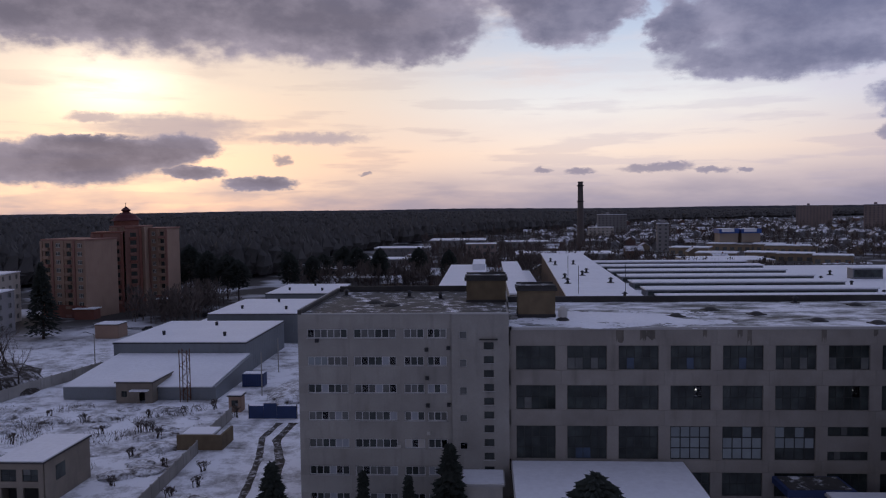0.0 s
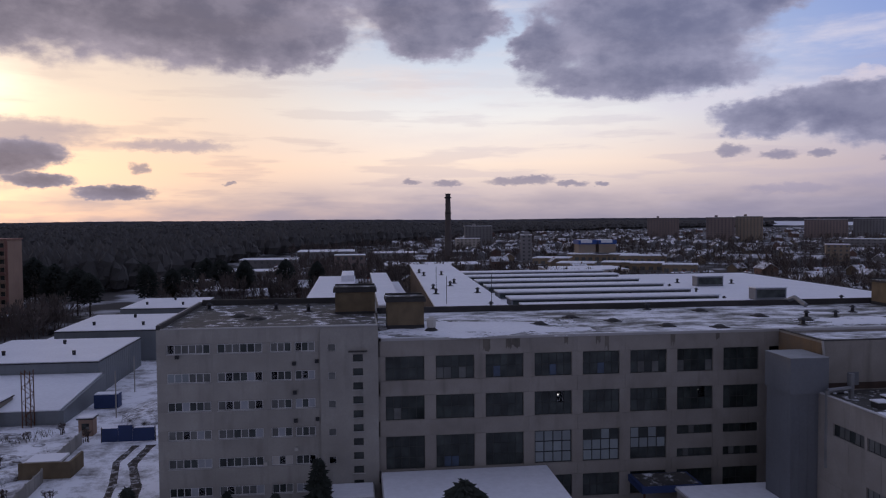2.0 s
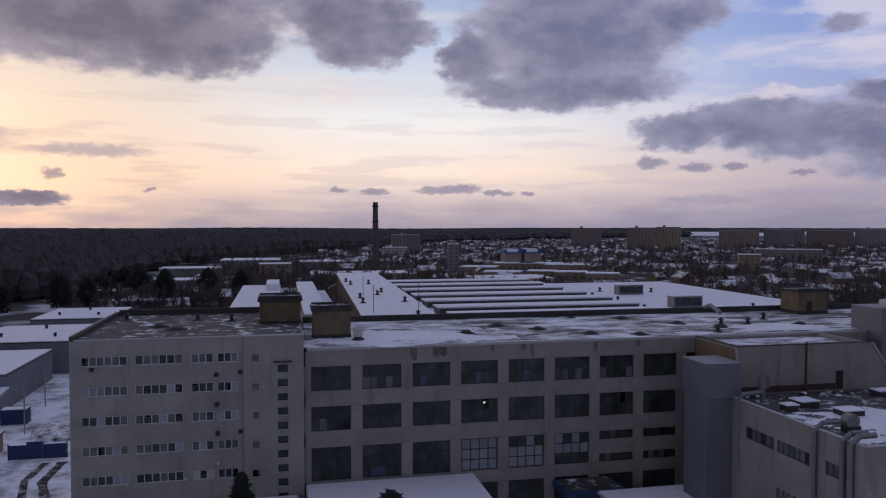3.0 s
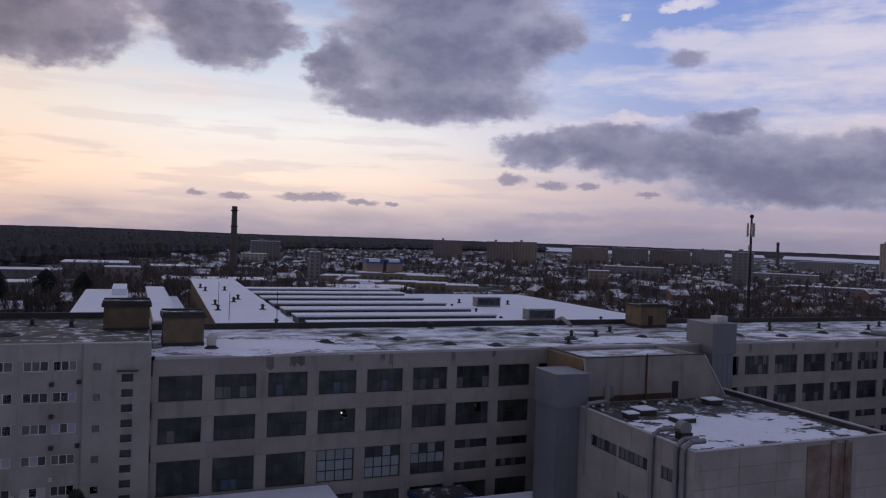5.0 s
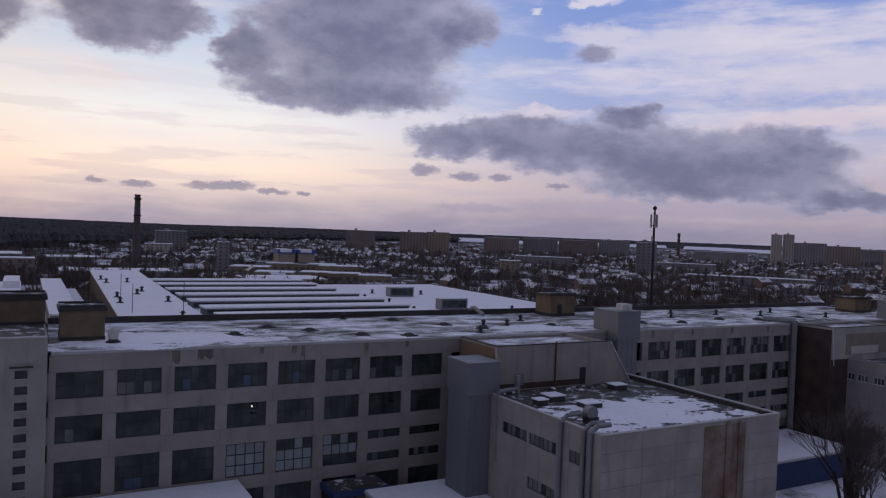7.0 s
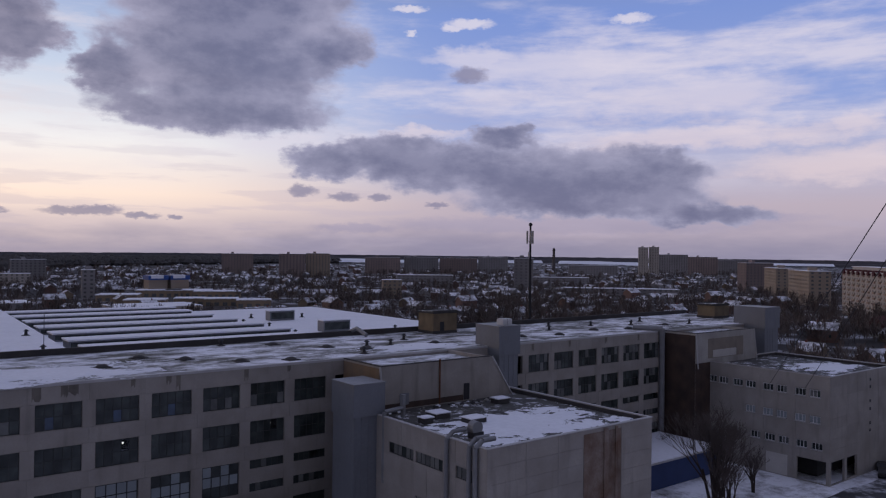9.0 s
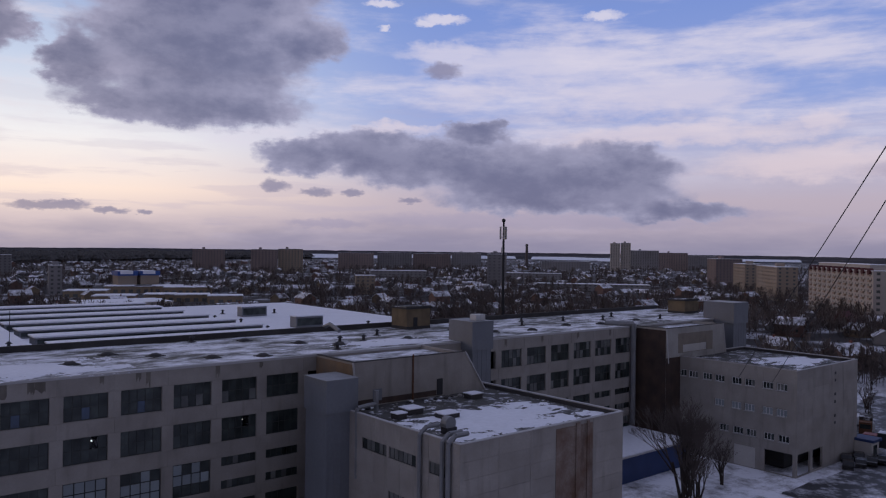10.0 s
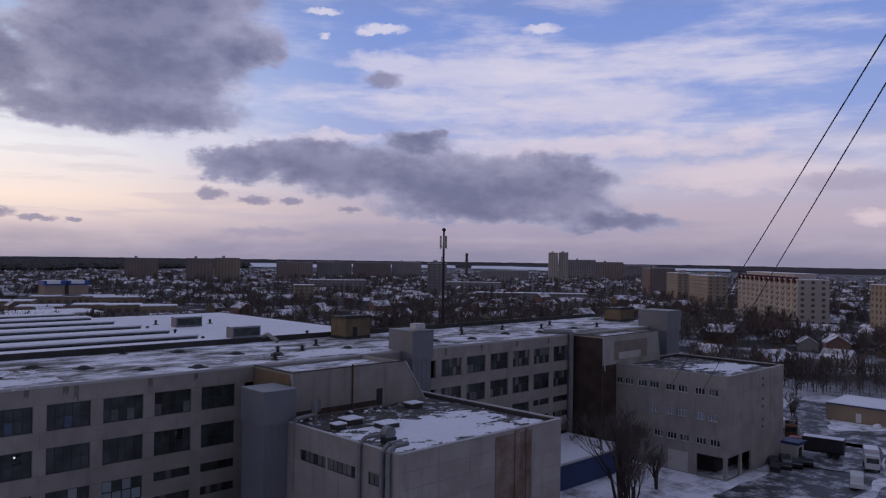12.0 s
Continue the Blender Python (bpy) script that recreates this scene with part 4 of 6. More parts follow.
def roof_house(x0, y0, z, x1, y1, z1, mat, label, cap=0.35, slope=0.0, door=None):
    """A machine or stair house on a roof: brick body, overhanging cap, tar skirt."""
    t = thing("roof_house", ((x0 + x1) / 2, (y0 + y1) / 2, z), label, "roof house", "roof houses")
    part("body", boxes((x0, y0, z, x1, y1, z1 - cap)), mat, t)
    bm = boxes((x0 - 0.25, y0 - 0.25, z1 - cap + 0.004, x1 + 0.25, y1 + 0.25, z1 - cap * 0.4))
    box(bm, x0 - 0.1, y0 - 0.1, z1 - cap * 0.4, x1 + 0.1, y0 + 0.2, z1)
    box(bm, x0 - 0.1, y1 - 0.2, z1 - cap * 0.4, x1 + 0.1, y1 + 0.1, z1)
    part("cap", bm, BITUMEN, t)
    part("cap_snow", boxes((x0 - 0.1, y0 + 0.25, z1 - cap * 0.4, x1 + 0.1, y1 - 0.25, z1 - cap * 0.4 + 0.06)), ROOF_HALF, t)
    bm = bmesh.new()
    box(bm, x0 - 0.06, y0 - 0.06, z, x1 + 0.06, y1 + 0.06, z + 0.5)
    part("tar_skirt", bm, BITUMEN, t)
    if door:
        part("door", boxes((door, y0 - 0.05, z + 0.1, door + 0.9, y0 - 0.004, z + 2.1)), DARK_METAL, t)
    return t


roof_house(-2.8, 100.5, 25.06, 2.4, 105.5, 28.8, YELLOW_BRICK, "yellow brick lift house on the office roof", 0.7)
roof_house(3.9, 97.0, ROOF + 0.14, 8.6, 101.5, 27.8, YELLOW_BRICK, "yellow brick stair house with a curved tarred cap", 0.7)
roof_house(81.5, 107.5, ROOF + 0.14, 86.8, 112.0, 27.7, YELLOW_BRICK, "yellow brick stair house by the rear parapet", 0.5, door=83.0)
roof_house(157.2, 100.0, ROOF + 0.14, 163.0, 104.5, 27.0, YELLOW_BRICK, "ochre brick stair house far along the roof", 0.5)


def grey_tower(x0, y0, x1, y1, z0, z1, label, cab=0.0):
    t = thing("clad_tower", ((x0 + x1) / 2, (y0 + y1) / 2, z0), label, "tower", "clad towers")
    part("shaft", boxes((x0 + 0.25, y0 + 0.25, z0, x1 - 0.25, y1, z1 - cab)), GREY_METAL, t)
    bm = boxes((x0, y0, z1 - cab + 0.004, x1, y1, z1))
    part("head", bm, GREY_METAL, t)
    part("top_sheet", boxes((x0 - 0.08, y0 - 0.08, z1 + 0.002, x1 + 0.08, y1, z1 + 0.1)), GALV, t)
    bm = bmesh.new()
    n = int((x1 - x0 - 0.6) / 0.9)
    for i in range(n + 1):
        x = x0 + 0.3 + i * (x1 - x0 - 0.6) / n
        box(bm, x, y0 + 0.21, z0, x + 0.05, y0 + 0.246, z1 - cab)
    part("seam", bm, GREY_METAL, t)
    return t


grey_tower(46.85, 77.2, 51.3, 82.4, 0, 22.2, "blue-grey sheet-clad shaft standing against the factory wing", 3.9)
grey_tower(78.35, 86.6, 82.8, 92.2, 0, 26.75, "grey sheet-clad stair tower rising above the factory roof", 4.4)
grey_tower(151.5, 84.5, 157.4, 91.7, 0, 27.2, "grey sheet-clad stair tower at the far end of the factory", 4.4)


def annex(name, x0, y0, x1, y1, top, label, wall_holes=(), front_holes=()):
    t = thing(name, (x0, y0, 0), label, "factory wing", "factory wings")
    bm = bmesh.new()
    holed_wall(bm, lambda u, d, z: (x0 + d, y0 + u, z), y1 - y0, 0, top, list(wall_holes), 0.4)
    holed_wall(bm, lambda u, d, z: (x0 + u, y0 + d, z), x1 - x0, 0, top, list(front_holes), 0.4)
    bmesh.ops.remove_doubles(bm, verts=bm.verts, dist=0.0005)
    part("wall", bm, CONCRETE_LIGHT, t)
    part("wall", boxes((x1 - 0.4, y0 + 0.4, 0, x1, y1, top)), CONCRETE_LIGHT, t)
    part("wall", boxes((x0 + 0.4, y1 - 0.4, 0, x1 - 0.4, y1, top)), CONCRETE_LIGHT, t)
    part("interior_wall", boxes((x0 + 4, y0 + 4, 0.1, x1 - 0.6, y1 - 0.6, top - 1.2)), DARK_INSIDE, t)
    part("roof", boxes((x0 + 0.4, y0 + 0.4, top - 0.75, x1 - 0.4, y1 - 0.4, top - 0.55)), ROOF_HALF, t, "flat bitumen roof with half-thawed snow")
    bm = bmesh.new()
    roof_edge(bm, x0 - 0.05, y0 - 0.05, x1 + 0.05, y1, top + 0.002, 0.4, 0.1)
    part("coping", bm, COPING, t)
    bm = bmesh.new()
    roof_edge(bm, x0 + 0.402, y0 + 0.402, x1 - 0.402, y1 - 0.402, top - 0.55, 0.12, 0.5)
    part("parapet_lining", bm, BITUMEN, t)
    return t


A1 = annex("factory_wing", 50.3, 57.2, 76.8, 84.8, 18.35, "pale concrete factory wing with half-snowy roof and side ducts",
           [(12.6, 14.4, 17.6, 15.7), (7.2, 14.4, 12.2, 15.7), (1.8, 14.4, 5.0, 15.7), (7.2, 9.4, 12.2, 10.7)])
window(A1, (50.35, 57.2 + 5.0, 14.4), 3.2, 1.3, 4, 1, lambda a, b: rng.choice((HALF_GLASS, HALF_GLASS, GLASS_DIM)), STEEL_FRAME, rz=-math.pi / 2)
for u, z in ((12.6, 14.4), (7.2, 14.4), (7.2, 9.4)):
    window(A1, (50.35, 57.2 + u + 5.0, z), 5.0, 1.3, 6, 1, lambda a, b: rng.choice((HALF_GLASS, HALF_GLASS, GLASS_DIM)), STEEL_FRAME, rz=-math.pi / 2)
part("brick_infill", boxes((64.6, 57.14, 0, 71.0, 57.19, 17.9)), STAINED_STRIP, A1, "weathered brown brick infill strip")
part("concrete_rib", boxes((67.9, 57.0, 0, 68.6, 57.135, 18.2), (69.9, 57.02, 0, 70.3, 57.135, 18.2)), STAINED_STRIP, A1)

rb_holes, rb_wins = [], []
for k, (z, us) in enumerate(((14.4, (1.6, 4.1, 7.4, 9.9, 13.2, 15.7, 18.6, 21.0)), (10.0, (1.6, 4.1, 7.4, 9.9, 13.2)), (5.6, (1.2, 3.8, 7.0, 9.5, 12.2)))):
    for u in us:
        rb_holes.append((u, z, u + 1.9, z + 1.25))
        rb_wins.append((u, z))
RB_X, RB_Y = 128.2, 60.0
A2 = annex("factory_wing", RB_X, RB_Y, RB_X + 24.5, 83.0, 18.1, "grey concrete factory wing with small ribbon windows, open ground floor",
           rb_holes + [(0.6, 0.1, 5.6, 3.9), (7.2, 0.1, 11.2, 3.7)], [(0.6, 0.1, 5.4, 3.9), (6.2, 0.3, 10.0, 3.9)])
for u, z in rb_wins:
    window(A2, (RB_X + 0.05, RB_Y + u + 1.9, z), 1.9, 1.25, 3, 1, (lambda a, b: PALE_GLASS) if z == 10.0 else dim, WHITE_FRAME, rz=-math.pi / 2, bar=0.1)
    part("sill", boxes((RB_X - 0.14, RB_Y + u - 0.05, z - 0.07, RB_X + 0.05, RB_Y + u + 1.95, z - 0.004)), COPING, A2)
part("gate_panel", boxes((RB_X + 0.1, RB_Y + 7.2, 0.1, RB_X + 0.2, RB_Y + 11.2, 3.7)), WHITE_WALL, A2, "pale roller gate")
for z in (16.2, 14.9, 12.4, 11.0, 8.5, 7.2):
    part("vent_hole", boxes((RB_X + 14.6, RB_Y - 0.03, z, RB_X + 15.2, RB_Y - 0.004, z + 0.5)), DARK_METAL, A2)


def penthouse(x0, x1, yf, yb, z0, z1, wing, label, side=CONCRETE_LIGHT):
    """The raised neck between a wing and the main block, with a raked end wall."""
    t = thing("roof_neck", (x0, yf, z0), label, "factory wing", "factory wings")
    for w in ((x0, yf, z0, x1, yf + 0.4, z1), (x0, yf + 0.4, z0, x0 + 0.4, yb, z1), (x1 - 0.4, yf + 0.4, z0, x1, yb, z1)):
        part("wall", boxes(w), side, t)
    bm = bmesh.new()
    v = [bm.verts.new(p) for p in ((x1 + 0.002, yf, z0), (x1 + wing, yf, z0), (x1 + 0.5, yf, z1), (x1 + 0.002, yf, z1))]
    w = [bm.verts.new((q.co.x, q.co.y + 0.35, q.co.z)) for q in v]
    bm.faces.new(v), bm.faces.new(w)
    for i in range(4):
        bm.faces.new((v[i], v[(i + 1) % 4], w[(i + 1) % 4], w[i]))
    part("raked_wall", bm, side, t)
    part("raked_edge", _beam((x1 + wing, yf - 0.03, z0), (x1 + 0.5, yf - 0.03, z1), 0.14), COPING, t)
    part("raked_edge", _beam((x0 + 0.6, yf - 0.1, max(z0, 17.0)), (x0 - 0.1, yf - 0.06, z1), 0.13), COPING, t)
    part("roof", boxes((x0 + 0.4, yf + 0.4, z1 - 0.7, x1 - 0.4, yb, z1 - 0.5)), ROOF_PATCHY, t)
    part("coping", boxes((x0 - 0.05, yf - 0.05, z1 + 0.002, x1 + 0.55, yf + 0.4, z1 + 0.1), (x0 - 0.05, yf + 0.4, z1 + 0.002, x0 + 0.4, yb, z1 + 0.1)), BITUMEN, t)
    return t


P1 = penthouse(52.6, 70.8, 80.3, FY - 0.02, 17.8, 23.55, 4.4, "concrete roof neck between wing and factory with raked end wall")
part("door", boxes((66.2, 80.24, 17.96, 67.2, 80.296, 20.2)), DARK_METAL, P1)
part("door", boxes((55.6, 80.24, 18.4, 57.0, 80.296, 19.9)), GREY_METAL, P1)
part("stained_side", boxes((52.5, 80.4, 17.85, 52.596, FY - 0.1, 23.3)), OCHRE_STAIN, P1, "ochre stained side wall")
part("pipe", _beam((62.0, 80.2, 17.9), (62.0, 80.2, 23.9), 0.12), RUST, P1)
part("brick_course", boxes((53.0, 80.25, 17.96, 66.1, 80.29, 18.7)), BROWN_BRICK, P1)
P2 = penthouse(123.6, 143.0, 82.4, FY - 0.02, 0.05, 23.55, 5.0, "raised concrete roof neck with brown brick side wall", CONCRETE)
part("brick_recess", boxes((127.5, 82.33, 18.7, 139.5, 82.396, 22.4)), OLD_PLASTER, P2, "stained plaster infill")
part("pale_panel", boxes((129.0, 82.28, 18.8, 137.0, 82.326, 20.2)), WHITE_WALL, P2)
part("brick_corner", boxes((123.51, 82.31, 0.05, 128.15, 82.396, 18.0)), BROWN_BRICK, P2)
part("brick_side", boxes((123.5, 82.5, 0.05, 123.596, FY - 0.1, 23.2)), BROWN_BRICK, P2, "dark brown brick side wall")


def snow_sheet(cx, cy, z, rx, ry, seed, label, cell=0.2):
    """What is left of the snow on a roof: a thin crust of small cells, ragged and broken up towards its rim."""
    verts, faces, made = [], [], {}

    def field(x, y):
        u, v = (x - cx) / rx, (y - cy) / ry
        r = (u ** 4 + v ** 4) ** 0.25
        f = noise.fractal((x * 0.22 + seed, y * 0.34, seed), 0.55, 2.1, 6)
        return 1.0 - r + 0.55 * f

    def vert(i, k):
        if (i, k) not in made:
            x, y = cx + i * cell, cy + k * cell
            made[i, k] = len(verts)
            verts.append((x - cx, y - cy, 0.004 + 0.09 * min(1.0, max(0.0, field(x, y) * 2.5))))
        return made[i, k]
    ni, nk = int(1.15 * rx / cell), int(1.15 * ry / cell)
    for i in range(-ni, ni):
        for k in range(-nk, nk):
            if field(cx + (i + 0.5) * cell, cy + (k + 0.5) * cell) > 0.12:
                faces.append((vert(i, k), vert(i + 1, k), vert(i + 1, k + 1), vert(i, k + 1)))
    me = bpy.data.meshes.new("snow_sheet")
    me.from_pydata(verts, [], faces)
    me.materials.append(SNOW)
    ob = new("snow_sheet", me)
    ob.location = (cx, cy, z)
    tagged(ob, label, "snow", "snow sheets")


snow_sheet(63.5, 65.5, 17.81, 11.6, 6.6, 1.0, "ragged sheet of remaining snow on the wing roof")
snow_sheet(143.5, 68.5, 17.56, 8.0, 5.0, 6.0, "ragged sheet of remaining snow on the far wing roof")
snow_sheet(15.5, 96.5, ROOF + 0.141, 12.5, 7.4, 3.0, "ragged sheet of white snow at the office end of the roof")
snow_sheet(68.0, 94.5, ROOF + 0.141, 9.0, 3.6, 8.0, "ragged sheet of white snow on the factory roof")


def wing_panels():
    """Facing panels of the wings: rows of long slabs with open joints."""
    cache = {}

    def slab(owner, w, h, at, rz=0.0):
        k = (round(w, 2), round(h, 2))
        if k not in cache:
            cache[k] = mesh_of("panel", boxes((0.02, -0.03, 0.02, w - 0.02, 0.0, h - 0.02)), CONCRETE_LIGHT)
        shared("panel", cache[k], owner, at, rz)
    for j in range(10):
        for x, w in ((50.3, 5.4), (55.7, 4.8), (60.5, 4.05), (71.1, 5.6)):
            slab(A1, w, 1.8, (x, 57.2 - 0.004, 0.3 + 1.8 * j))
    for j in range(8):
        for i in range(4):
            if not 2 <= i <= 2:
                slab(A2, 6.1, 1.75, (RB_X + i * 6.1, RB_Y - 0.004, 4.2 + 1.75 * j))
    for z, h in ((4.0, 1.5), (7.0, 2.8), (11.4, 2.8), (15.8, 2.5)):
        for i in range(4):
            slab(A2, 5.8, h, (RB_X - 0.004, RB_Y + (i + 1) * 5.8, z), -math.pi / 2)
    for z, h in ((0.2, 4.4), (4.7, 4.4), (10.9, 3.3), (15.9, 2.4)):
        for i in range(4):
            slab(A1, 5.0, h, (50.3 - 0.004, 57.2 + (i + 1) * 5.0, z), -math.pi / 2)


wing_panels()

# ---------------------------------------------------------------- production halls behind the factory


def rear_halls():
    t = thing("production_hall", (66, 150, 0), "wide low production hall with a white snow roof and long lanterns", "factory hall")
    part("wall", boxes((26.0, 113.9, 0, 107.0, 114.3, 21.6), (106.6, 114.3, 0, 107.0, 200, 21.6), (26, 199.6, 0, 106.6, 200, 21.6), (26, 114.3, 0, 26.4, 199.6, 21.6)), CONCRETE, t)
    part("roof", boxes((25.9, 113.8, 21.604, 107.1, 200.1, 21.8)), SNOW, t, "snow-covered flat roof")
    part("roof_edge", boxes((106.9, 113.7, 21.3, 107.25, 200.2, 21.95), (26, 200.11, 21.3, 106.9, 200.35, 21.95)), BITUMEN, t)
    for i, y in enumerate((121.5, 133.0, 145.0, 157.5, 170.5, 184.0, 197.0)):
        x1 = 66.0 + 0.6 * math.sin(i)
        ln = part("roof_lantern", boxes((27.5, y, 21.8, x1, y + 4.2, 23.1)), GREY_METAL, t)
        part("lantern_glazing", boxes((27.8, y - 0.04, 22.1, x1 - 0.3, y - 0.004, 22.85)), GLASS_DIM, ln)
        part("lantern_roof", boxes((27.3, y - 0.25, 23.104, x1 + 0.2, y + 4.45, 23.35)), SNOW, ln)
    for x0, y in ((76.5, 163.5), (75.0, 135.5)):
        h = thing("vent_house", (x0, y, 21.8), "long grey ventilation house on the snowy hall roof", "vent house", "vent houses")
        part("body", boxes((x0, y, 21.8, x0 + 6.2, y + 2.5, 24.0)), GREY_METAL, h)
        part("top", boxes((x0 - 0.15, y - 0.15, 24.004, x0 + 6.35, y + 2.65, 24.2)), SNOW, h)
        part("louvre", boxes((x0 + 0.3, y - 0.05, 22.2, x0 + 5.9, y - 0.004, 23.7)), GLASS_DIM, h)
    t = thing("long_hall", (12.6, 114.0, 0), "long narrow hall with an even snow-covered roof and small vents", "factory hall")
    part("wall", boxes((12.6, 114.0, 0, 24.4, 232.0, 23.1)), BROWN_BRICK, t)
    part("roof", boxes((12.4, 113.9, 23.104, 24.6, 232.2, 23.4)), SNOW, t)
    t.rotation_euler = (0, 0, radians(-1.9))
    t = thing("low_hall", (-5.5, 150, 0), "low hall with a snow-covered roof beside the long hall", "factory hall", "low halls")
    part("wall", boxes((-11, 150, 0, -0.5, 235, 19.6)), CONCRETE, t)
    part("roof", boxes((-11.2, 149.8, 19.604, -0.3, 235.2, 19.9)), SNOW, t)
    part("ridge_lantern", boxes((-4.2, 215, 19.9, -0.6, 234, 21.6)), SNOW, t)
    t = thing("low_hall", (7, 150, 0), "narrow snow-roofed passage hall", "factory hall", "low halls")
    part("wall", boxes((4.4, 150, 0, 9.2, 236, 20.4)), CONCRETE, t)
    part("roof", boxes((4.3, 149.8, 20.404, 9.3, 236.2, 20.7)), SNOW, t)
    t = thing("low_hall", (10.5, 150, 0), "sunken grey link roof with thin snow", "factory hall", "low halls")
    part("wall", boxes((9.4, 150, 0, 12.4, 225, 18.6)), CONCRETE, t)
    part("roof", boxes((9.4, 149.9, 18.604, 12.4, 225, 18.8)), ROOF_SNOWY, t)


rear_halls()


def vent_template():
    t = thing("roof_vent", (0, 0, 0), "small dark roof vent with a conical hood on the roof", "roof vent", "roof vents")
    bm = bmesh.new()
    tube(bm, (0, 0, 0), (0, 0, 0.7), 0.28, 0.22, 8)
    part("pipe", bm, DARK_METAL, t)
    bm = bmesh.new()
    tube(bm, (0, 0, 0.72), (0, 0, 1.05), 0.5, 0.1, 8)
    part("hood", bm, DARK_METAL, t)
    bm = bmesh.new()
    tube(bm, (0, 0, 0.0), (0, 0, 0.16), 0.75, 0.4, 9)
    part("tar_collar", bm, BITUMEN, t)
    return t


def dome_template():
    t = thing("roof_drain_dome", (0, 0, 0), "low dark tarred dome on the roof", "roof dome", "roof domes")
    bm = bmesh.new()
    bmesh.ops.create_uvsphere(bm, u_segments=12, v_segments=6, radius=1.0)
    bmesh.ops.scale(bm, vec=(0.85, 0.85, 0.45), verts=bm.verts)
    part("dome", bm, BITUMEN, t)
    part("curb", boxes((-0.9, -0.9, -0.05, 0.9, 0.9, 0.12)), BITUMEN, t)
    return t


def roof_clutter():
    r = random.Random(8)
    v, d = vent_template(), dome_template()
    first = [True, True]

    def place(t, k, x, y, z, s=0):
        m = pose(x, y, z, 0, 0, r.uniform(0, 90))
        if first[k]:
            t.matrix_basis, first[k] = m, False
        else:
            copy_thing(t, m)
    z = ROOF + 0.14
    for x, y in ((34.6, 99.5), (40.0, 94.0), (46.0, 91.8), (60.5, 96.3), (56.5, 101), (30, 104), (51, 108), (73.5, 96.5), (92, 96), (100, 94.5), (112, 97), (120, 95), (24, 98), (133, 96)):
        place(d, 1, x, y, z)
    for x, y in ((62, 98.5), (66, 98), (72, 103), (44, 111), (88, 103), (95, 108), (104, 101), (110, 107), (118, 103), (127, 100), (135, 104), (57.5, 92), (140, 95)):
        place(v, 0, x, y, z)
    for x, y in ((-20.3, 108), (-15, 100), (-11, 106), (-6.5, 104), (-12.5, 97)):
        place(v if y > 103 else d, 0 if y > 103 else 1, x, y, 25.25)
    # long hall and flat roof vents
    for x, y in ((15.6, 196), (20.5, 188), (15.9, 186), (20.6, 164), (19, 158), (14.8, 152), (14.3, 142), (22.4, 143), (20.7, 119)):
        place(v, 0, x + 0.6, y, 23.4)
    for x, y in ((68.5, 160), (76, 173), (87.5, 169), (68, 134), (70, 150), (90, 132), (63, 126), (85, 150)):
        place(v, 0, x, y, 21.8)
    for i, (x, y, w, dd) in enumerate(((-17, 95.5, 2.2, 1.4), (-9.5, 94.2, 3.0, 1.2), (-7.6, 98, 4.2, 1.0), (20, 95, 1.6, 1.2), (50, 103, 1.8, 1.3), (98, 99, 2.0, 1.0), (107, 104, 2.6, 1.0))):
        single("roof_hatch", boxes((x - w / 2, y - dd / 2, 0, x + w / 2, y + dd / 2, 0.32)), ROOF_HALF, "low tarred roof hatch with a little snow", "roof hatch", "roof hatches",
               at=(0, 0, 25.25 if x < 2 else ROOF + 0.14))
    # aerial rods on the long hall
    for x, y in ((15.0, 126), (23.0, 128), (15.8, 150)):
        single("aerial_rod", _beam((x, y, 23.4), (x, y, 28.0), 0.05), DARK_METAL, "thin metal rod standing on the hall roof", "rod", "rods", at=(x, y, 23.4))
    # white cowl beside the stair house
    t = thing("roof_cowl", (10.0, 95.5, z), "white rounded ventilation cowl on a tarred base", "roof vent")
    bm = bmesh.new()
    tube(bm, (9.3, 94.6, z), (9.3, 94.6, z + 0.5), 1.0, 0.4, 10)
    part("base", bm, BITUMEN, t)
    bm = bmesh.new()
    tube(bm, (9.3, 94.6, z + 0.5), (9.3, 94.6, z + 1.5), 0.55, 0.6, 10)
    tube(bm, (9.3, 94.6, z + 1.5), (9.3, 94.6, z + 1.8), 0.6, 0.25, 10)
    part("cowl", bm, WHITE_WALL, t)
    # pale ducts lying at the rear parapet
    bm = bmesh.new()
    tube(bm, (61.5, 116, 22.6), (67.0, 116.5, 22.9), 0.35)
    tube(bm, (67.0, 116.5, 22.9), (68.5, 112.0, 24.9), 0.35)
    tube(bm, (68.5, 112.0, 24.9), (68.5, 109.0, 24.0), 0.35)
    single("roof_duct", bm, GALV, "bent galvanised duct crossing the rear parapet", "duct", at=(61.5, 116, 21.8))
    bm = bmesh.new()
    tube(bm, (119.5, 93.5, ROOF + 0.5), (122.0, 88.6, ROOF + 0.6), 0.55)
    tube(bm, (122.0, 88.7, ROOF + 0.7), (122.0, 88.7, 3.0), 0.55)
    single("wall_duct", bm, GALV, "galvanised duct running from the roof down the factory front", "duct", at=(122, 88.7, 3))
    # metal boxes on the second tower
    single("metal_box", boxes((80.4, 88, 26.85, 81.3, 89.5, 27.75), (81.4, 88, 26.85, 82.3, 89.5, 27.75)), WHITE_PAINT, "white metal box on the grey tower", "box", at=(81.3, 89, 26.85))


roof_clutter()


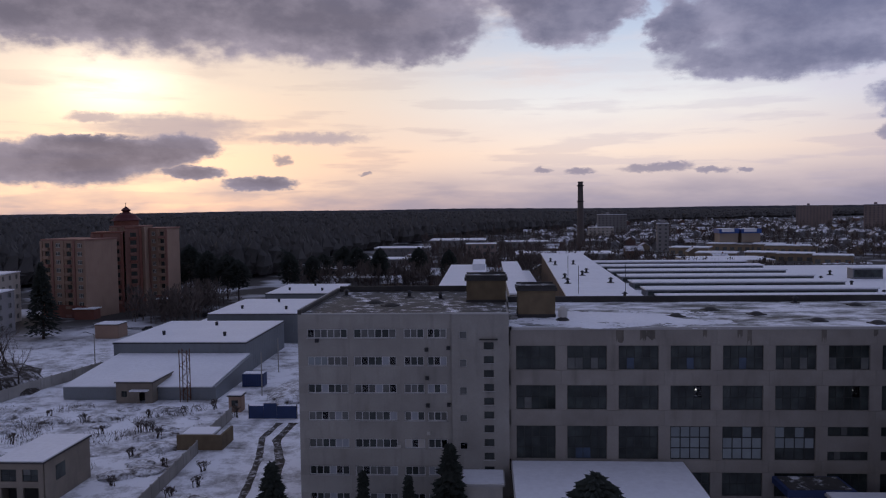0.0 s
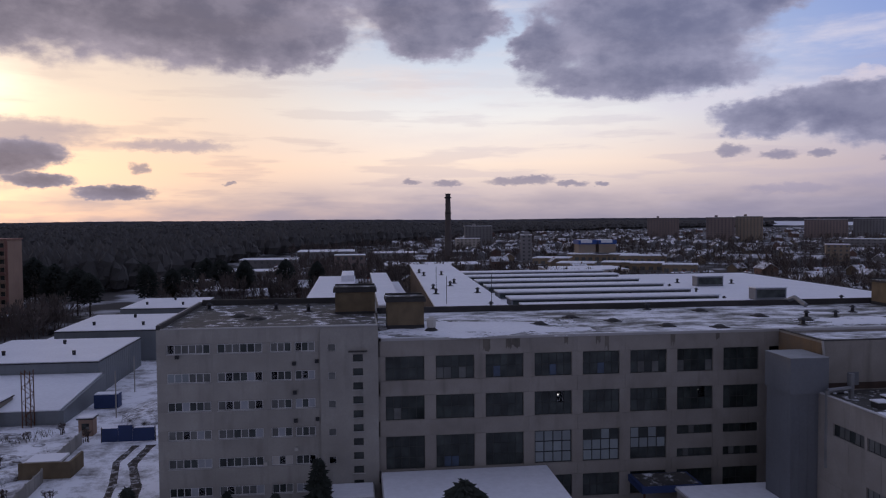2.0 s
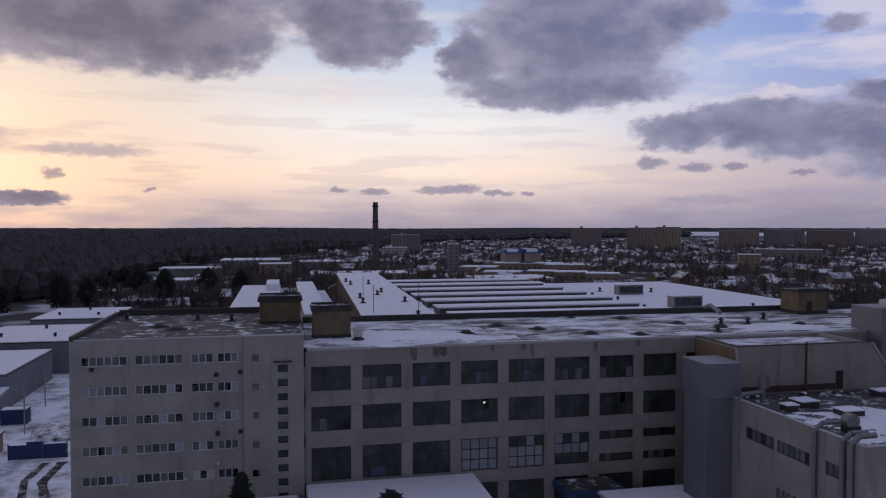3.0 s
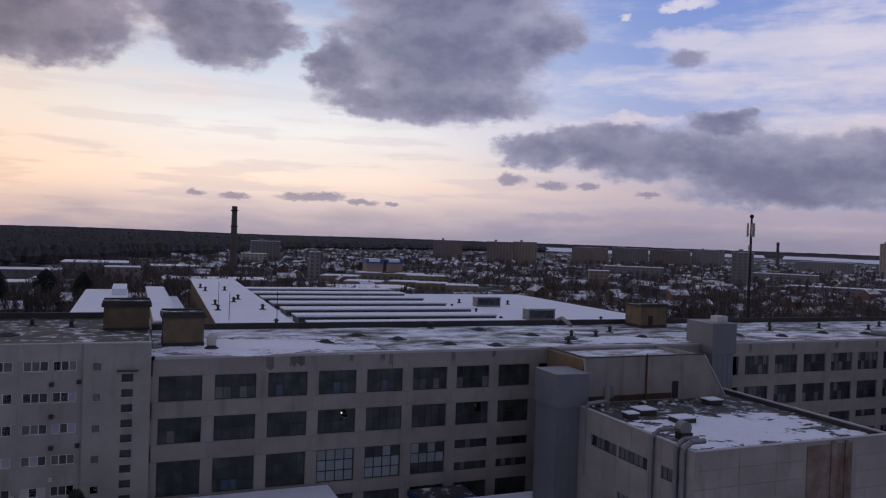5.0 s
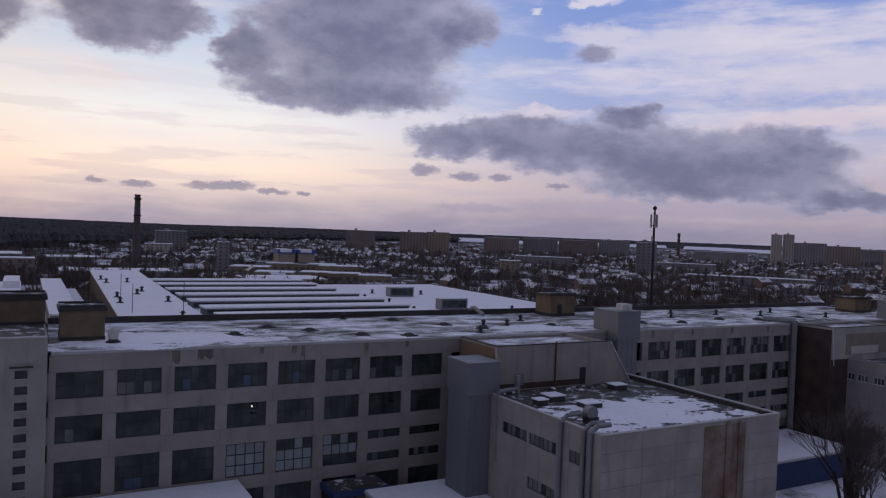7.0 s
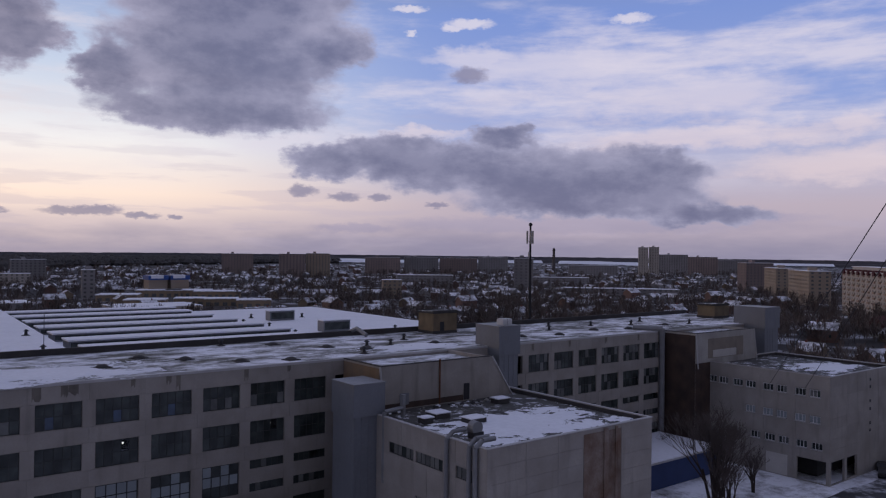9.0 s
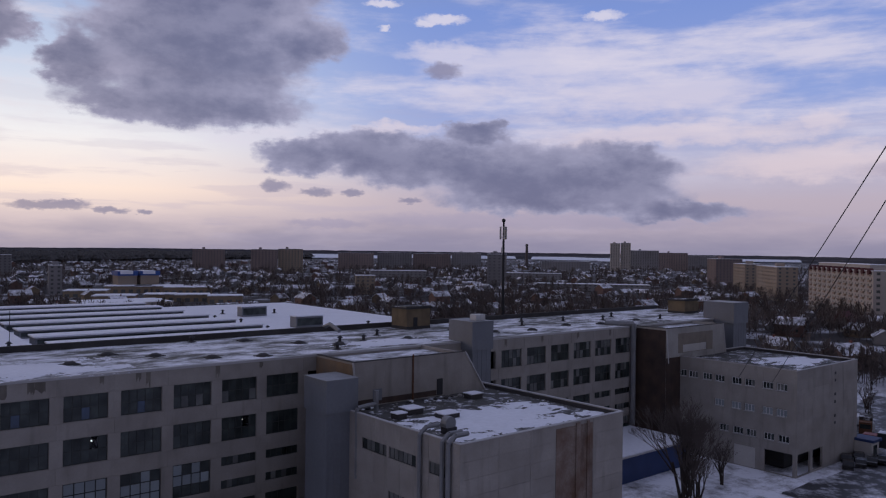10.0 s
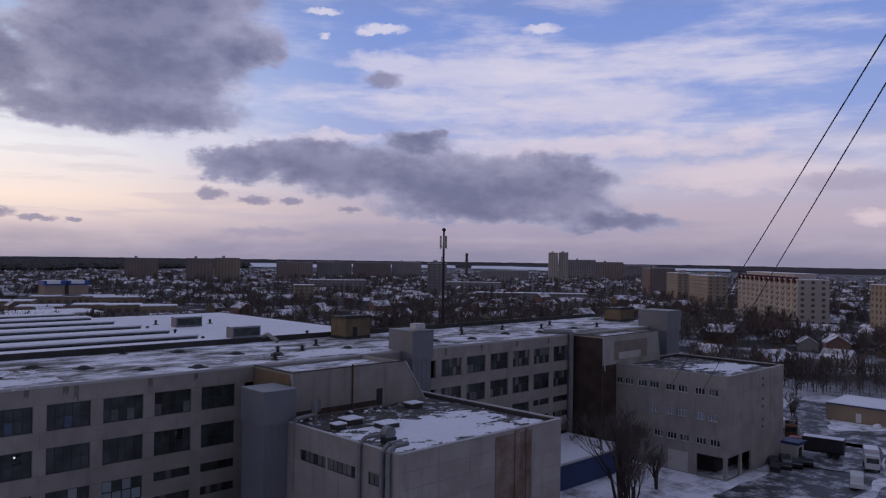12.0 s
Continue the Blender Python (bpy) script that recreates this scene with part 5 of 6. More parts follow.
def wing_clutter():
    for y, r in ((63.4, 0.24), (59.6, 0.26), (58.6, 0.28)):
        bm = bmesh.new()
        x = 50.3 - r - 0.08
        tube(bm, (x, y, 2), (x, y, 18.3), r)
        tube(bm, (x, y, 18.2), (x + 0.9, y, 18.95), r)
        tube(bm, (x + 0.9, y, 18.95), (x + 2.6, y, 18.95), r)
        single("wall_duct", bm, GALV, "round galvanised duct climbing the wing wall and bending onto the roof", "duct", "wall ducts", at=(x, y, 2))
    bm = bmesh.new()
    tube(bm, (50.4, 76.0, 10.5), (50.4, 76.0, 18.9), 0.26)
    tube(bm, (50.4, 76.0, 18.9), (53.5, 76.5, 19.0), 0.26)
    tube(bm, (53.5, 76.5, 17.81), (53.5, 76.5, 20.6), 0.3)
    single("wall_duct", bm, GALV, "thick duct with a short stack at the wing's roof edge", "duct", "wall ducts", at=(50.4, 76, 10.5))
    t = thing("roof_fan", (54.2, 63.4, 17.81), "galvanised roof fan with a snail-shaped casing on the wing", "fan")
    bm = bmesh.new()
    tube(bm, (54.0, 63.0, 18.95), (54.0, 63.9, 18.95), 0.75, 0.75, 14)
    part("casing", bm, GALV, t)
    part("base", boxes((53.4, 62.9, 17.81, 54.8, 64.0, 18.5)), DARK_METAL, t)
    r = random.Random(4)
    for x, y, w, d in ((58.8, 69.3, 2.4, 1.8), (57.0, 74.0, 2.2, 2.0), (54.0, 72.5, 1.4, 1.2), (69.5, 76.5, 2.0, 1.6)):
        h = thing("roof_hatch", (x, y, 17.81), "snow-capped square roof hatch on the wing", "roof hatch", "roof hatches")
        part("curb", boxes((x - w / 2, y - d / 2, 17.81, x + w / 2, y + d / 2, 18.45)), BITUMEN, h)
        part("lid", boxes((x - w / 2 - 0.1, y - d / 2 - 0.1, 18.454, x + w / 2 + 0.1, y + d / 2 + 0.1, 18.58)), SNOW, h)
    for i in range(26):
        x, y = r.uniform(53, 72), 79.6 - abs(r.gauss(0, 1.8))
        s = r.uniform(0.15, 0.5)
        bm = bmesh.new()
        bmesh.ops.create_icosphere(bm, subdivisions=1, radius=s)
        for v in bm.verts:
            v.co *= r.uniform(0.7, 1.2)
            v.co.z = max(v.co.z * 0.6, -0.02) + 0.02
        bmesh.ops.translate(bm, verts=bm.verts, vec=(x, y, 17.81))
        single("rubble_lump", bm, r.choice((BITUMEN, BITUMEN, CONCRETE, SNOW)), "lump of old roofing rubble on the wing roof", "rubble", "roof rubble", at=(x, y, 17.81))


wing_clutter()

# ---------------------------------------------------------------- low buildings along the factory front


def low_roof(name, x0, y0, x1, y1, z, wall, label, edge=COPING, roof=SNOW, cat="outbuilding"):
    t = thing(name, ((x0 + x1) / 2, y0, 0), label, cat, "")
    part("wall", boxes((x0 + 0.3, y0 + 0.3, 0, x1 - 0.3, y1, z)), wall, t)
    part("roof", boxes((x0, y0, z + 0.004, x1, y1, z + 0.25)), edge, t)
    part("roof_snow", boxes((x0 + 0.15, y0 + 0.15, z + 0.254, x1 - 0.15, y1 - 0.05, z + 0.42)), roof, t)
    return t


low_roof("front_hall", 2.6, 66.0, 22.8, 88.9, 7.4, WHITE_WALL, "low hall with an even snow-covered roof before the factory", COPING)
low_roof("porch", -3.2, 84.0, 1.8, 88.6, 6.4, WHITE_WALL, "small flat porch with a snowy roof", COPING)
low_roof("loading_roof", 37.0, 75.0, 50.3, 84.6, 5.6, CONCRETE, "low loading bay with a snow-covered roof", COPING)
low_roof("blue_store", 101.5, 75.6, 121.5, 88.8, 4.2, BLUE_PAINT, "blue sheet-metal store with a white snow roof", COPING)
t = thing("entrance_canopy", (36.5, 86, 0), "blue entrance canopy with thin snow", "canopy")
part("canopy", boxes((33.0, 84.6, 5.3, 40.5, 89.2, 6.1)), BLUE_PAINT, t)
part("snow", boxes((33.4, 84.8, 6.104, 40.1, 88.9, 6.18)), ROOF_HALF, t)
for x in (33.4, 39.9):
    part("post", boxes((x, 85.0, 0, x + 0.2, 85.2, 5.3)), RUST, t)

# ---------------------------------------------------------------- yards beside the office block


def hall(x0, y0, x1, y1, z, label, lean=None):
    t = thing("warehouse", ((x0 + x1) / 2, y0, 0), label, "warehouse", "warehouses")
    part("wall", boxes((x0, y0, 0, x1, y1, z)), HALL_METAL, t)
    bm = bmesh.new()
    n = int((x1 - x0) / 1.5)
    for i in range(n):
        box(bm, x0 + i * 1.5 + 0.6, y0 - 0.05, 0.1, x0 + i * 1.5 + 0.72, y0 - 0.004, z - 0.1)
    for i in range(int((y1 - y0) / 1.5)):
        box(bm, x1 + 0.004, y0 + i * 1.5 + 0.6, 0.1, x1 + 0.05, y0 + i * 1.5 + 0.72, z - 0.1)
    part("cladding_seam", bm, HALL_METAL, t)
    part("eaves", boxes((x0 - 0.15, y0 - 0.15, z + 0.004, x1 + 0.15, y1 + 0.15, z + 0.22)), DARK_METAL, t)
    part("roof_snow", boxes((x0 + 0.05, y0 + 0.05, z + 0.224, x1 - 0.05, y1, z + 0.42)), SNOW, t)
    if lean:
        ly, lz0, lz1, lx0, lx1 = lean
        bm = bmesh.new()
        q = [(lx0, ly, 0), (lx1, ly, 0), (lx1, y0 - 0.1, 0), (lx0, y0 - 0.1, 0), (lx0, ly, lz0), (lx1, ly, lz0), (lx1, y0 - 0.1, lz1), (lx0, y0 - 0.1, lz1)]
        v = [bm.verts.new(p) for p in q]
        for f in ((0, 1, 5, 4), (1, 2, 6, 5), (2, 3, 7, 6), (3, 0, 4, 7), (4, 5, 6, 7)):
            bm.faces.new([v[i] for i in f])
        part("lean_to", bm, HALL_METAL, t)
        bm = bmesh.new()
        a = [bm.verts.new(p) for p in ((lx0 - 0.1, ly - 0.2, lz0 + 0.01), (lx1 - 0.6, ly - 0.2, lz0 + 0.01), (lx1 - 0.6, y0 - 0.12, lz1 + 0.01), (lx0 - 0.1, y0 - 0.12, lz1 + 0.01))]
        b = [bm.verts.new((p.co.x, p.co.y, p.co.z + 0.2)) for p in a]
        bm.faces.new(a), bm.faces.new(b)
        for i in range(4):
            bm.faces.new((a[i], a[(i + 1) % 4], b[(i + 1) % 4], b[i]))
        part("lean_to_snow", bm, SNOW, t)
    for k, (fx, fy) in enumerate(((0.25, 0.3), (0.75, 0.25), (0.5, 0.75))):
        bm = bmesh.new()
        px, py = x0 + fx * (x1 - x0), y0 + fy * (y1 - y0)
        tube(bm, (px, py, z + 0.4), (px, py, z + 1.4), 0.35, 0.45, 8)
        part("vent", bm, DARK_METAL, t)
    return t


hall(-87.0, 170.5, -55.6, 203.0, 7.0, "blue-grey sheet-metal warehouse with a snow roof and lean-to", (146.5, 2.6, 4.6, -85.5, -54.2))
hall(-79.5, 210.0, -52.2, 244.0, 8.0, "grey warehouse with an even snow roof")
hall(-77.5, 260.0, -53.0, 292.0, 8.0, "grey warehouse with a snow roof by the trees")


def small_house(name, x0, y0, x1, y1, z, wall, label, win=(), roof=SNOW, cat="shed"):
    t = thing(name, ((x0 + x1) / 2, y0, 0), label, cat)
    bm = bmesh.new()
    holed_wall(bm, lambda u, d, zz: (x0 + u, y0 + d, zz), x1 - x0, 0, z, list(win), 0.3)
    box(bm, x0, y0 + 0.302, 0, x0 + 0.3, y1, z)
    box(bm, x1 - 0.3, y0 + 0.302, 0, x1, y1, z)
    box(bm, x0 + 0.3, y1 - 0.3, 0, x1 - 0.3, y1, z)
    part("wall", bm, wall, t)
    part("interior_wall", boxes((x0 + 0.4, y0 + 2, 0.05, x1 - 0.4, y0 + 2.1, z - 0.2)), DARK_INSIDE, t)
    part("roof", boxes((x0 - 0.25, y0 - 0.25, z + 0.004, x1 + 0.25, y1 + 0.25, z + 0.2)), BITUMEN, t)
    part("roof_snow", boxes((x0 - 0.15, y0 - 0.15, z + 0.204, x1 + 0.15, y1 + 0.15, z + 0.36)), roof, t)
    for u0, z0, u1, z1 in win:
        if z0 > 0.2:
            window(t, (x0 + u0, y0 + 0.03, z0), u1 - u0, z1 - z0, 2, 2, dim, STEEL_FRAME)
    return t


G = small_house("garage", -63.3, 92.2, -56.9, 103.6, 5.8, OLD_PLASTER, "two-storey pale garage with a snow roof and dark windows",
                ((0.7, 3.4, 2.8, 5.0), (3.6, 3.4, 5.7, 5.0), (0.7, 0.15, 2.8, 2.6), (3.6, 0.15, 5.7, 2.6)), cat="garage")
# flat patch in the dark pane material on the garage's side wall
part("side_stain", boxes((-56.896, 95, 2.6, -56.86, 97.2, 4.6)), GLASS_DIM, G)
S1 = small_house("brick_shed", -73.3, 144.0, -66.0, 153.5, 4.0, OLD_PLASTER, "derelict pale brick shed with a snow roof", ((4.6, 0.0, 5.8, 2.2), (1.0, 1.2, 2.2, 2.4)))
part("door_canopy", boxes((-70.2, 142.9, 2.5, -66.6, 143.99, 2.75)), SNOW, S1)
for y in (146.5, 150):
    part("side_window", boxes((-65.996, y, 1.4, -65.95, y + 1.2, 2.7)), GLASS_DIM, S1)
small_house("kiosk", -116.5, 217.5, -109.5, 223.5, 4.0, CREAM_BRICK, "small tan brick substation with snow on its roof", ())
small_house("kiosk", -86.0, 222.0, -80.5, 232.0, 4.2, YELLOW_BRICK, "low tan outbuilding with snow roof", ())
small_house("booth", -48.5, 137.6, -46.2, 140.0, 3.0, CREAM_BRICK, "cream gatekeeper's booth beside the blue gate", ((0.5, 1.1, 1.8, 2.3),), cat="booth")
t = thing("container", (-50, 157.5, 0), "dark blue steel container with snow on top", "container")
part("body", boxes((-52.4, 157.4, 0.1, -47.8, 160.0, 2.8)), BLUE_PAINT, t)
bm = bmesh.new()
for i in range(11):
    box(bm, -52.2 + i * 0.4, 157.34, 0.3, -52.05 + i * 0.4, 157.396, 2.6)
part("rib", bm, BLUE_PAINT, t)
part("snow_cap", boxes((-52.3, 157.5, 2.804, -47.9, 159.9, 2.95)), SNOW, t)
t = thing("blue_gate", (-39, 133.3, 0), "blue sheet-metal sliding gate across the yard", "gate")
for x0, x1, h in ((-43.2, -40.6, 2.4), (-40.55, -38.2, 2.9), (-38.15, -34.6, 2.4)):
    part("leaf", boxes((x0, 133.2, 0.1, x1, 133.35, h)), BLUE_PAINT, t)
for x in (-43.4, -40.6, -38.2, -34.6):
    part("post", boxes((x, 133.37, 0, x + 0.15, 133.52, 2.6)), DARK_METAL, t)


def fence(points, h, label, mat=CONCRETE):
    t = thing("concrete_fence", (*points[0], 0), label, "fence", "fences")
    for (ax, ay), (bx, by) in zip(points, points[1:]):
        n = max(1, round(math.hypot(bx - ax, by - ay) / 3))
        for i in range(n):
            p = Vector((ax + (bx - ax) * i / n, ay + (by - ay) * i / n, 0))
            q = Vector((ax + (bx - ax) * (i + 1) / n, ay + (by - ay) * (i + 1) / n, 0))
            s = (q - p).normalized().cross(Vector((0, 0, 1))) * 0.08
            p2, q2 = p + (q - p) * 0.02, q - (q - p) * 0.02
            bm = bmesh.new()
            prism(bm, [(p2 + s).xy, (q2 + s).xy, (q2 - s).xy, (p2 - s).xy], 0, h * rng.uniform(0.96, 1.0))
            part("slab", bm, mat, t)
            bm = bmesh.new()
            box(bm, p.x - 0.12, p.y - 0.12, 0, p.x + 0.12, p.y + 0.12, h + 0.1)
            part("post", bm, mat, t)


fence([(-99, 132), (-96, 152), (-91, 172), (-88, 176)], 2.4, "dark concrete slab fence along the waste ground")
fence([(-46.5, 133), (-45.8, 118.5)], 2.2, "grey concrete slab fence by the gate")
fence([(-45.4, 114), (-44.4, 98), (-43.6, 84)], 2.0, "sagging grey concrete fence across the snowy yard")
t = thing("ruined_wall", (-45.5, 116, 0), "ruined brick pump house with snow on its stump roof", "ruin")
part("wall", boxes((-49.3, 115.6, 0, -42.0, 115.95, 2.4), (-42.35, 115.96, 0, -42.0, 121, 2.4), (-49.3, 115.96, 0, -48.95, 121, 1.8)), YELLOW_BRICK, t)
part("broken_roof", boxes((-49.0, 117.0, 1.9, -44.0, 121.0, 2.2)), ROOF_SNOWY, t)


def lattice_tower():
    t = thing("lattice_tower", (-60, 146, 0), "thin steel lattice mast in the warehouse yard", "lattice mast")
    w = 0.75
    for sx in (-1, 1):
        for sy in (-1, 1):
            part("leg", boxes((-60 + sx * w - 0.07, 145.6 + sy * w - 0.07, 0, -60 + sx * w + 0.07, 145.6 + sy * w + 0.07, 10.4)), RUST, t)
    for k in range(7):
        z = 0.4 + 1.4 * k
        s = 1 if k % 2 else -1
        bm = bmesh.new()
        tube(bm, (-60 - s * w, 145.6 - w, z), (-60 + s * w, 145.6 - w, z + 1.4), 0.05, n=4)
        tube(bm, (-60 + w, 145.6 - s * w, z), (-60 + w, 145.6 + s * w, z + 1.4), 0.05, n=4)
        tube(bm, (-60 - s * w, 145.6 + w, z), (-60 + s * w, 145.6 + w, z + 1.4), 0.05, n=4)
        part("brace", bm, RUST, t)


lattice_tower()


def pole(x, y, h, label, arm=0.0):
    t = thing("street_lamp" if arm else "utility_pole", (x, y, 0), label, "street lamp" if arm else "pole")
    part("post", _beam((x, y, 0), (x, y, h), 0.13), CONCRETE, t)
    if arm:
        part("arm", _beam((x, y, h), (x - arm, y, h + 0.6), 0.06), DARK_METAL, t)
        part("lamp_head", boxes((x - arm - 0.6, y - 0.12, h + 0.5, x - arm, y + 0.12, h + 0.68)), GALV, t)


pole(-90.5, 168.5, 9.5, "grey street lamp with a curved arm by the fence", 2.0)
pole(-48.6, 172, 8.0, "wooden utility pole in the snowy yard")
pole(-45.9, 150, 9.0, "concrete utility pole near the blue container")
pole(-40.0, 205, 8.0, "utility pole beside the warehouse")


def mound(x, y, rx, ry, h, mat, label, seed, name="earth_mound"):
    bm = bmesh.new()
    bmesh.ops.create_uvsphere(bm, u_segments=28, v_segments=14, radius=1)
    bmesh.ops.delete(bm, geom=[v for v in bm.verts if v.co.z < -0.1], context="VERTS")
    for v in bm.verts:
        n = 1 + 0.28 * noise.noise((v.co.x * 2.2 + seed, v.co.y * 2.2, v.co.z * 2))
        v.co = Vector((v.co.x * rx * n, v.co.y * ry * n, v.co.z * h * n))
    for f in bm.faces:
        f.smooth = True
    bmesh.ops.translate(bm, verts=bm.verts, vec=(x, y, 0))
    single(name, bm, mat, label, "mound", "mounds", at=(x, y, 0))


EARTH_SNOW = material("earth_with_snow", (0.06, 0.05, 0.042), (0.10, 0.08, 0.06), 0.95, 0.4, 0.8, 3.0, snow=0.58, snow_scale=0.7, bump=0.5, soft=0.2)
EARTH = material("dark_earth", (0.045, 0.038, 0.033), (0.07, 0.058, 0.05), 0.95, 0.3, 0.8, 2.0, snow=0.25, snow_scale=0.6, bump=0.5, soft=0.2)
mound(-108, 154, 12, 13, 5.2, EARTH, "dark bare earth mound by the fence", 1)
mound(-39.5, 152, 5.5, 9.0, 1.3, EARTH_SNOW, "bare brown earth heap with thin snow", 3)
mound(-37.5, 92, 5.0, 4.0, 1.4, EARTH_SNOW, "rubble heap in the snow", 5)
rr = random.Random(17)
for i in range(34):
    x, y = rr.uniform(-92, -50), rr.uniform(100, 141)
    s = rr.uniform(0.7, 2.6)
    mound(x, y, s * 1.3, s, s * 0.3, EARTH_SNOW, "small snow-covered mound of earth and weeds", i * 1.7, "snow_mound")


def track(points, w, mat, name, label):
    bm = bmesh.new()
    prev = None
    k = 40
    for i in range(k + 1):
        u = i / k * (len(points) - 1)
        j = min(int(u), len(points) - 2)
        f = u - j
        f = f * f * (3 - 2 * f)
        p = Vector(points[j]).lerp(Vector(points[j + 1]), f)
        q = Vector(points[min(j + 1, len(points) - 1)]) - Vector(points[j])
        s = Vector((q.y, -q.x)).normalized() * w * (0.5 + 0.18 * noise.noise((i * 0.4, w, 0)))
        z = 0.012 + w * 0.0008
        a = bm.verts.new((p.x + s.x, p.y + s.y, z)), bm.verts.new((p.x - s.x, p.y - s.y, z))
        if prev:
            bm.faces.new((prev[0], a[0], a[1], prev[1]))
        prev = a
    tagged(part(name, bm, mat), label, "track", kind="structure")


track([(-37, 131), (-37.5, 122), (-35, 112), (-33, 100), (-31, 84)], 1.1, EARTH, "road", "muddy wheel track through the snow")
track([(-34.5, 131), (-34.8, 121), (-31.5, 111), (-29.5, 100), (-28, 84)], 1.5, EARTH, "road", "muddy wheel track curving to the gate")
track([(-130, 240), (-112, 236), (-98, 228), (-90, 215), (-92, 190)], 5.0, ASPHALT, "road", "slushy road between the flats and the warehouses")
track([(118, 50), (150, 49), (176, 57), (200, 44), (230, 30)], 15.0, ASPHALT, "road", "slushy asphalt of the parking yard")
track([(154, 62), (176, 66), (196, 72), (222, 78)], 12.0, ASPHALT, "road", "slushy asphalt apron beside the yard building")
track([(120, 34), (150, 38), (170, 44), (196, 40)], 6.0, ASPHALT, "road", "wet asphalt lane through the yard")
track([(152, 60), (170, 70), (190, 86), (230, 112), (300, 140)], 6.0, ASPHALT, "road", "slushy street between gardens")

# ---------------------------------------------------------------- trees


def bare_tree_mesh(seed, h, trunks=1, spread=0.42, last=4):
    r = random.Random(seed)
    tb, cb = bmesh.new(), bmesh.new()

    def limb(p, d, length, rad, depth):
        q = p + d * length
        tube(tb if depth < 2 else cb, p, q, rad, rad * 0.6, 5 if depth < 2 else 3)
        if depth >= last:
            return
        for _ in range(3 if depth < 3 else 4):
            nd = (d + Vector((r.uniform(-1, 1), r.uniform(-1, 1), r.uniform(-0.1, 0.6))) * spread * 1.5).normalized()
            limb(p + d * length * r.uniform(0.55, 1.0), nd, length * r.uniform(0.55, 0.78), max(rad * 0.5, 0.018), depth + 1)
    for k in range(trunks):
        d = Vector((r.uniform(-0.25, 0.25), r.uniform(-0.25, 0.25), 1)).normalized() if trunks > 1 else Vector((0.03, 0.02, 1)).normalized()
        limb(Vector((r.uniform(-0.5, 0.5), r.uniform(-0.5, 0.5), 0)) if trunks > 1 else Vector((0, 0, 0)), d, h * 0.36, h * 0.014 + 0.05, 0)
    return tb, cb


def bare_tree(x, y, h, seed, label, trunks=1, spread=0.42, name="bare_tree", last=4):
    t = thing(name, (0, 0, 0), label, "tree", "bare trees")
    a, b = bare_tree_mesh(seed, h, trunks, spread, last)
    part("trunk", a, BARK, t)
    part("crown", b, TWIG, t)
    t.matrix_basis = pose(x, y, 0, 0, 0, seed * 40)
    return t


def conifer(x, y, h, w, seed, label, snow=False, pine=False):
    r = random.Random(seed)
    t = thing("spruce" if not pine else "pine", (0, 0, 0), label, "tree", "conifers")
    bm = bmesh.new()
    tube(bm, (0, 0, 0), (0, 0, h * 0.96), 0.02 * h, 0.02, 7)
    part("trunk", bm, BARK, t)
    verts, faces = [], []
    n = int(520 + h * 45)
    for i in range(n):
        u = r.random() ** 0.75
        z = h * ((0.05 if not pine else 0.3) + (0.94 if not pine else 0.7) * u)
        prof = (1 - u) ** 0.8 if not pine else math.sin(math.pi * min(1, u * 0.8 + 0.22)) ** 0.6
        rad = w * prof * r.uniform(0.35, 1.05) + 0.05
        a = r.uniform(0, 6.283)
        c = Vector((rad * math.cos(a), rad * math.sin(a), z))
        s = r.uniform(0.35, 0.8) * (h / 12) ** 0.5
        out = Vector((math.cos(a), math.sin(a), r.uniform(-0.6, 0.15))).normalized()
        side = Vector((-math.sin(a), math.cos(a), 0))
        k = len(verts)
        up = Vector((0, 0, 0.22 * s))
        verts.extend([tuple(c - out * s), tuple(c + side * s * 0.55 - up), tuple(c + out * s), tuple(c - side * s * 0.55 - up), tuple(c + up)])
        faces.extend([(k, k + 1, k + 4), (k + 1, k + 2, k + 4), (k + 2, k + 3, k + 4), (k + 3, k, k + 4)])
    me = bpy.data.meshes.new("crown")
    me.from_pydata(verts, [], faces)
    me.materials.append(NEEDLE)
    c = new("crown", me)
    c.parent = t
    t.matrix_basis = pose(x, y, 0)
    return t


conifer(-4.4, 83.5, 11.4, 3.0, 1, "dark spruce before the office block")
conifer(-23.5, 79.5, 10.6, 2.8, 2, "dark bushy spruce beside the muddy track")
conifer(-14.4, 84.5, 8.0, 0.8, 3, "slim dark spruce by the office wall")
conifer(-9.2, 84.5, 7.4, 0.7, 4, "slim young spruce by the office wall")
conifer(10.0, 70.5, 12.8, 3.6, 5, "dark broad pine before the low hall", pine=True)
conifer(-132, 330, 22, 6.5, 6, "tall dark pine by the flats", pine=True)
conifer(-121, 322, 20, 6.0, 7, "tall dark pine by the flats", pine=True)
conifer(-109, 312, 19, 6.5, 8, "broad dark pine near the warehouses", pine=True)
conifer(-103, 308, 17, 5.0, 9, "dark pine near the warehouses", pine=True)
conifer(-132, 217, 23, 5.2, 10, "tall dark spruce before the brick flats")
for i in range(15):
    a, d = -24 + 22 * rng.random(), rng.uniform(318, 450)
    x, y = polar(a, d)
    conifer(x, y, rng.uniform(13, 20), rng.uniform(4, 6), 40 + i, "dark pine at the edge of the yards", pine=True)
bare_tree(-103, 155, 17, 1, "bare branching tree on the dark mound")
bare_tree(-97, 150, 13, 2, "bare tree by the fence")
bare_tree(-112, 168, 15, 3, "bare tree behind the mound")
bare_tree(102.0, 64.5, 17.0, 4, "tall bare many-stemmed poplar before the wing", 6, 0.33, last=5)
bare_tree(106.0, 66.5, 14.0, 5, "bare many-stemmed poplar before the wing", 5, 0.33, last=5)
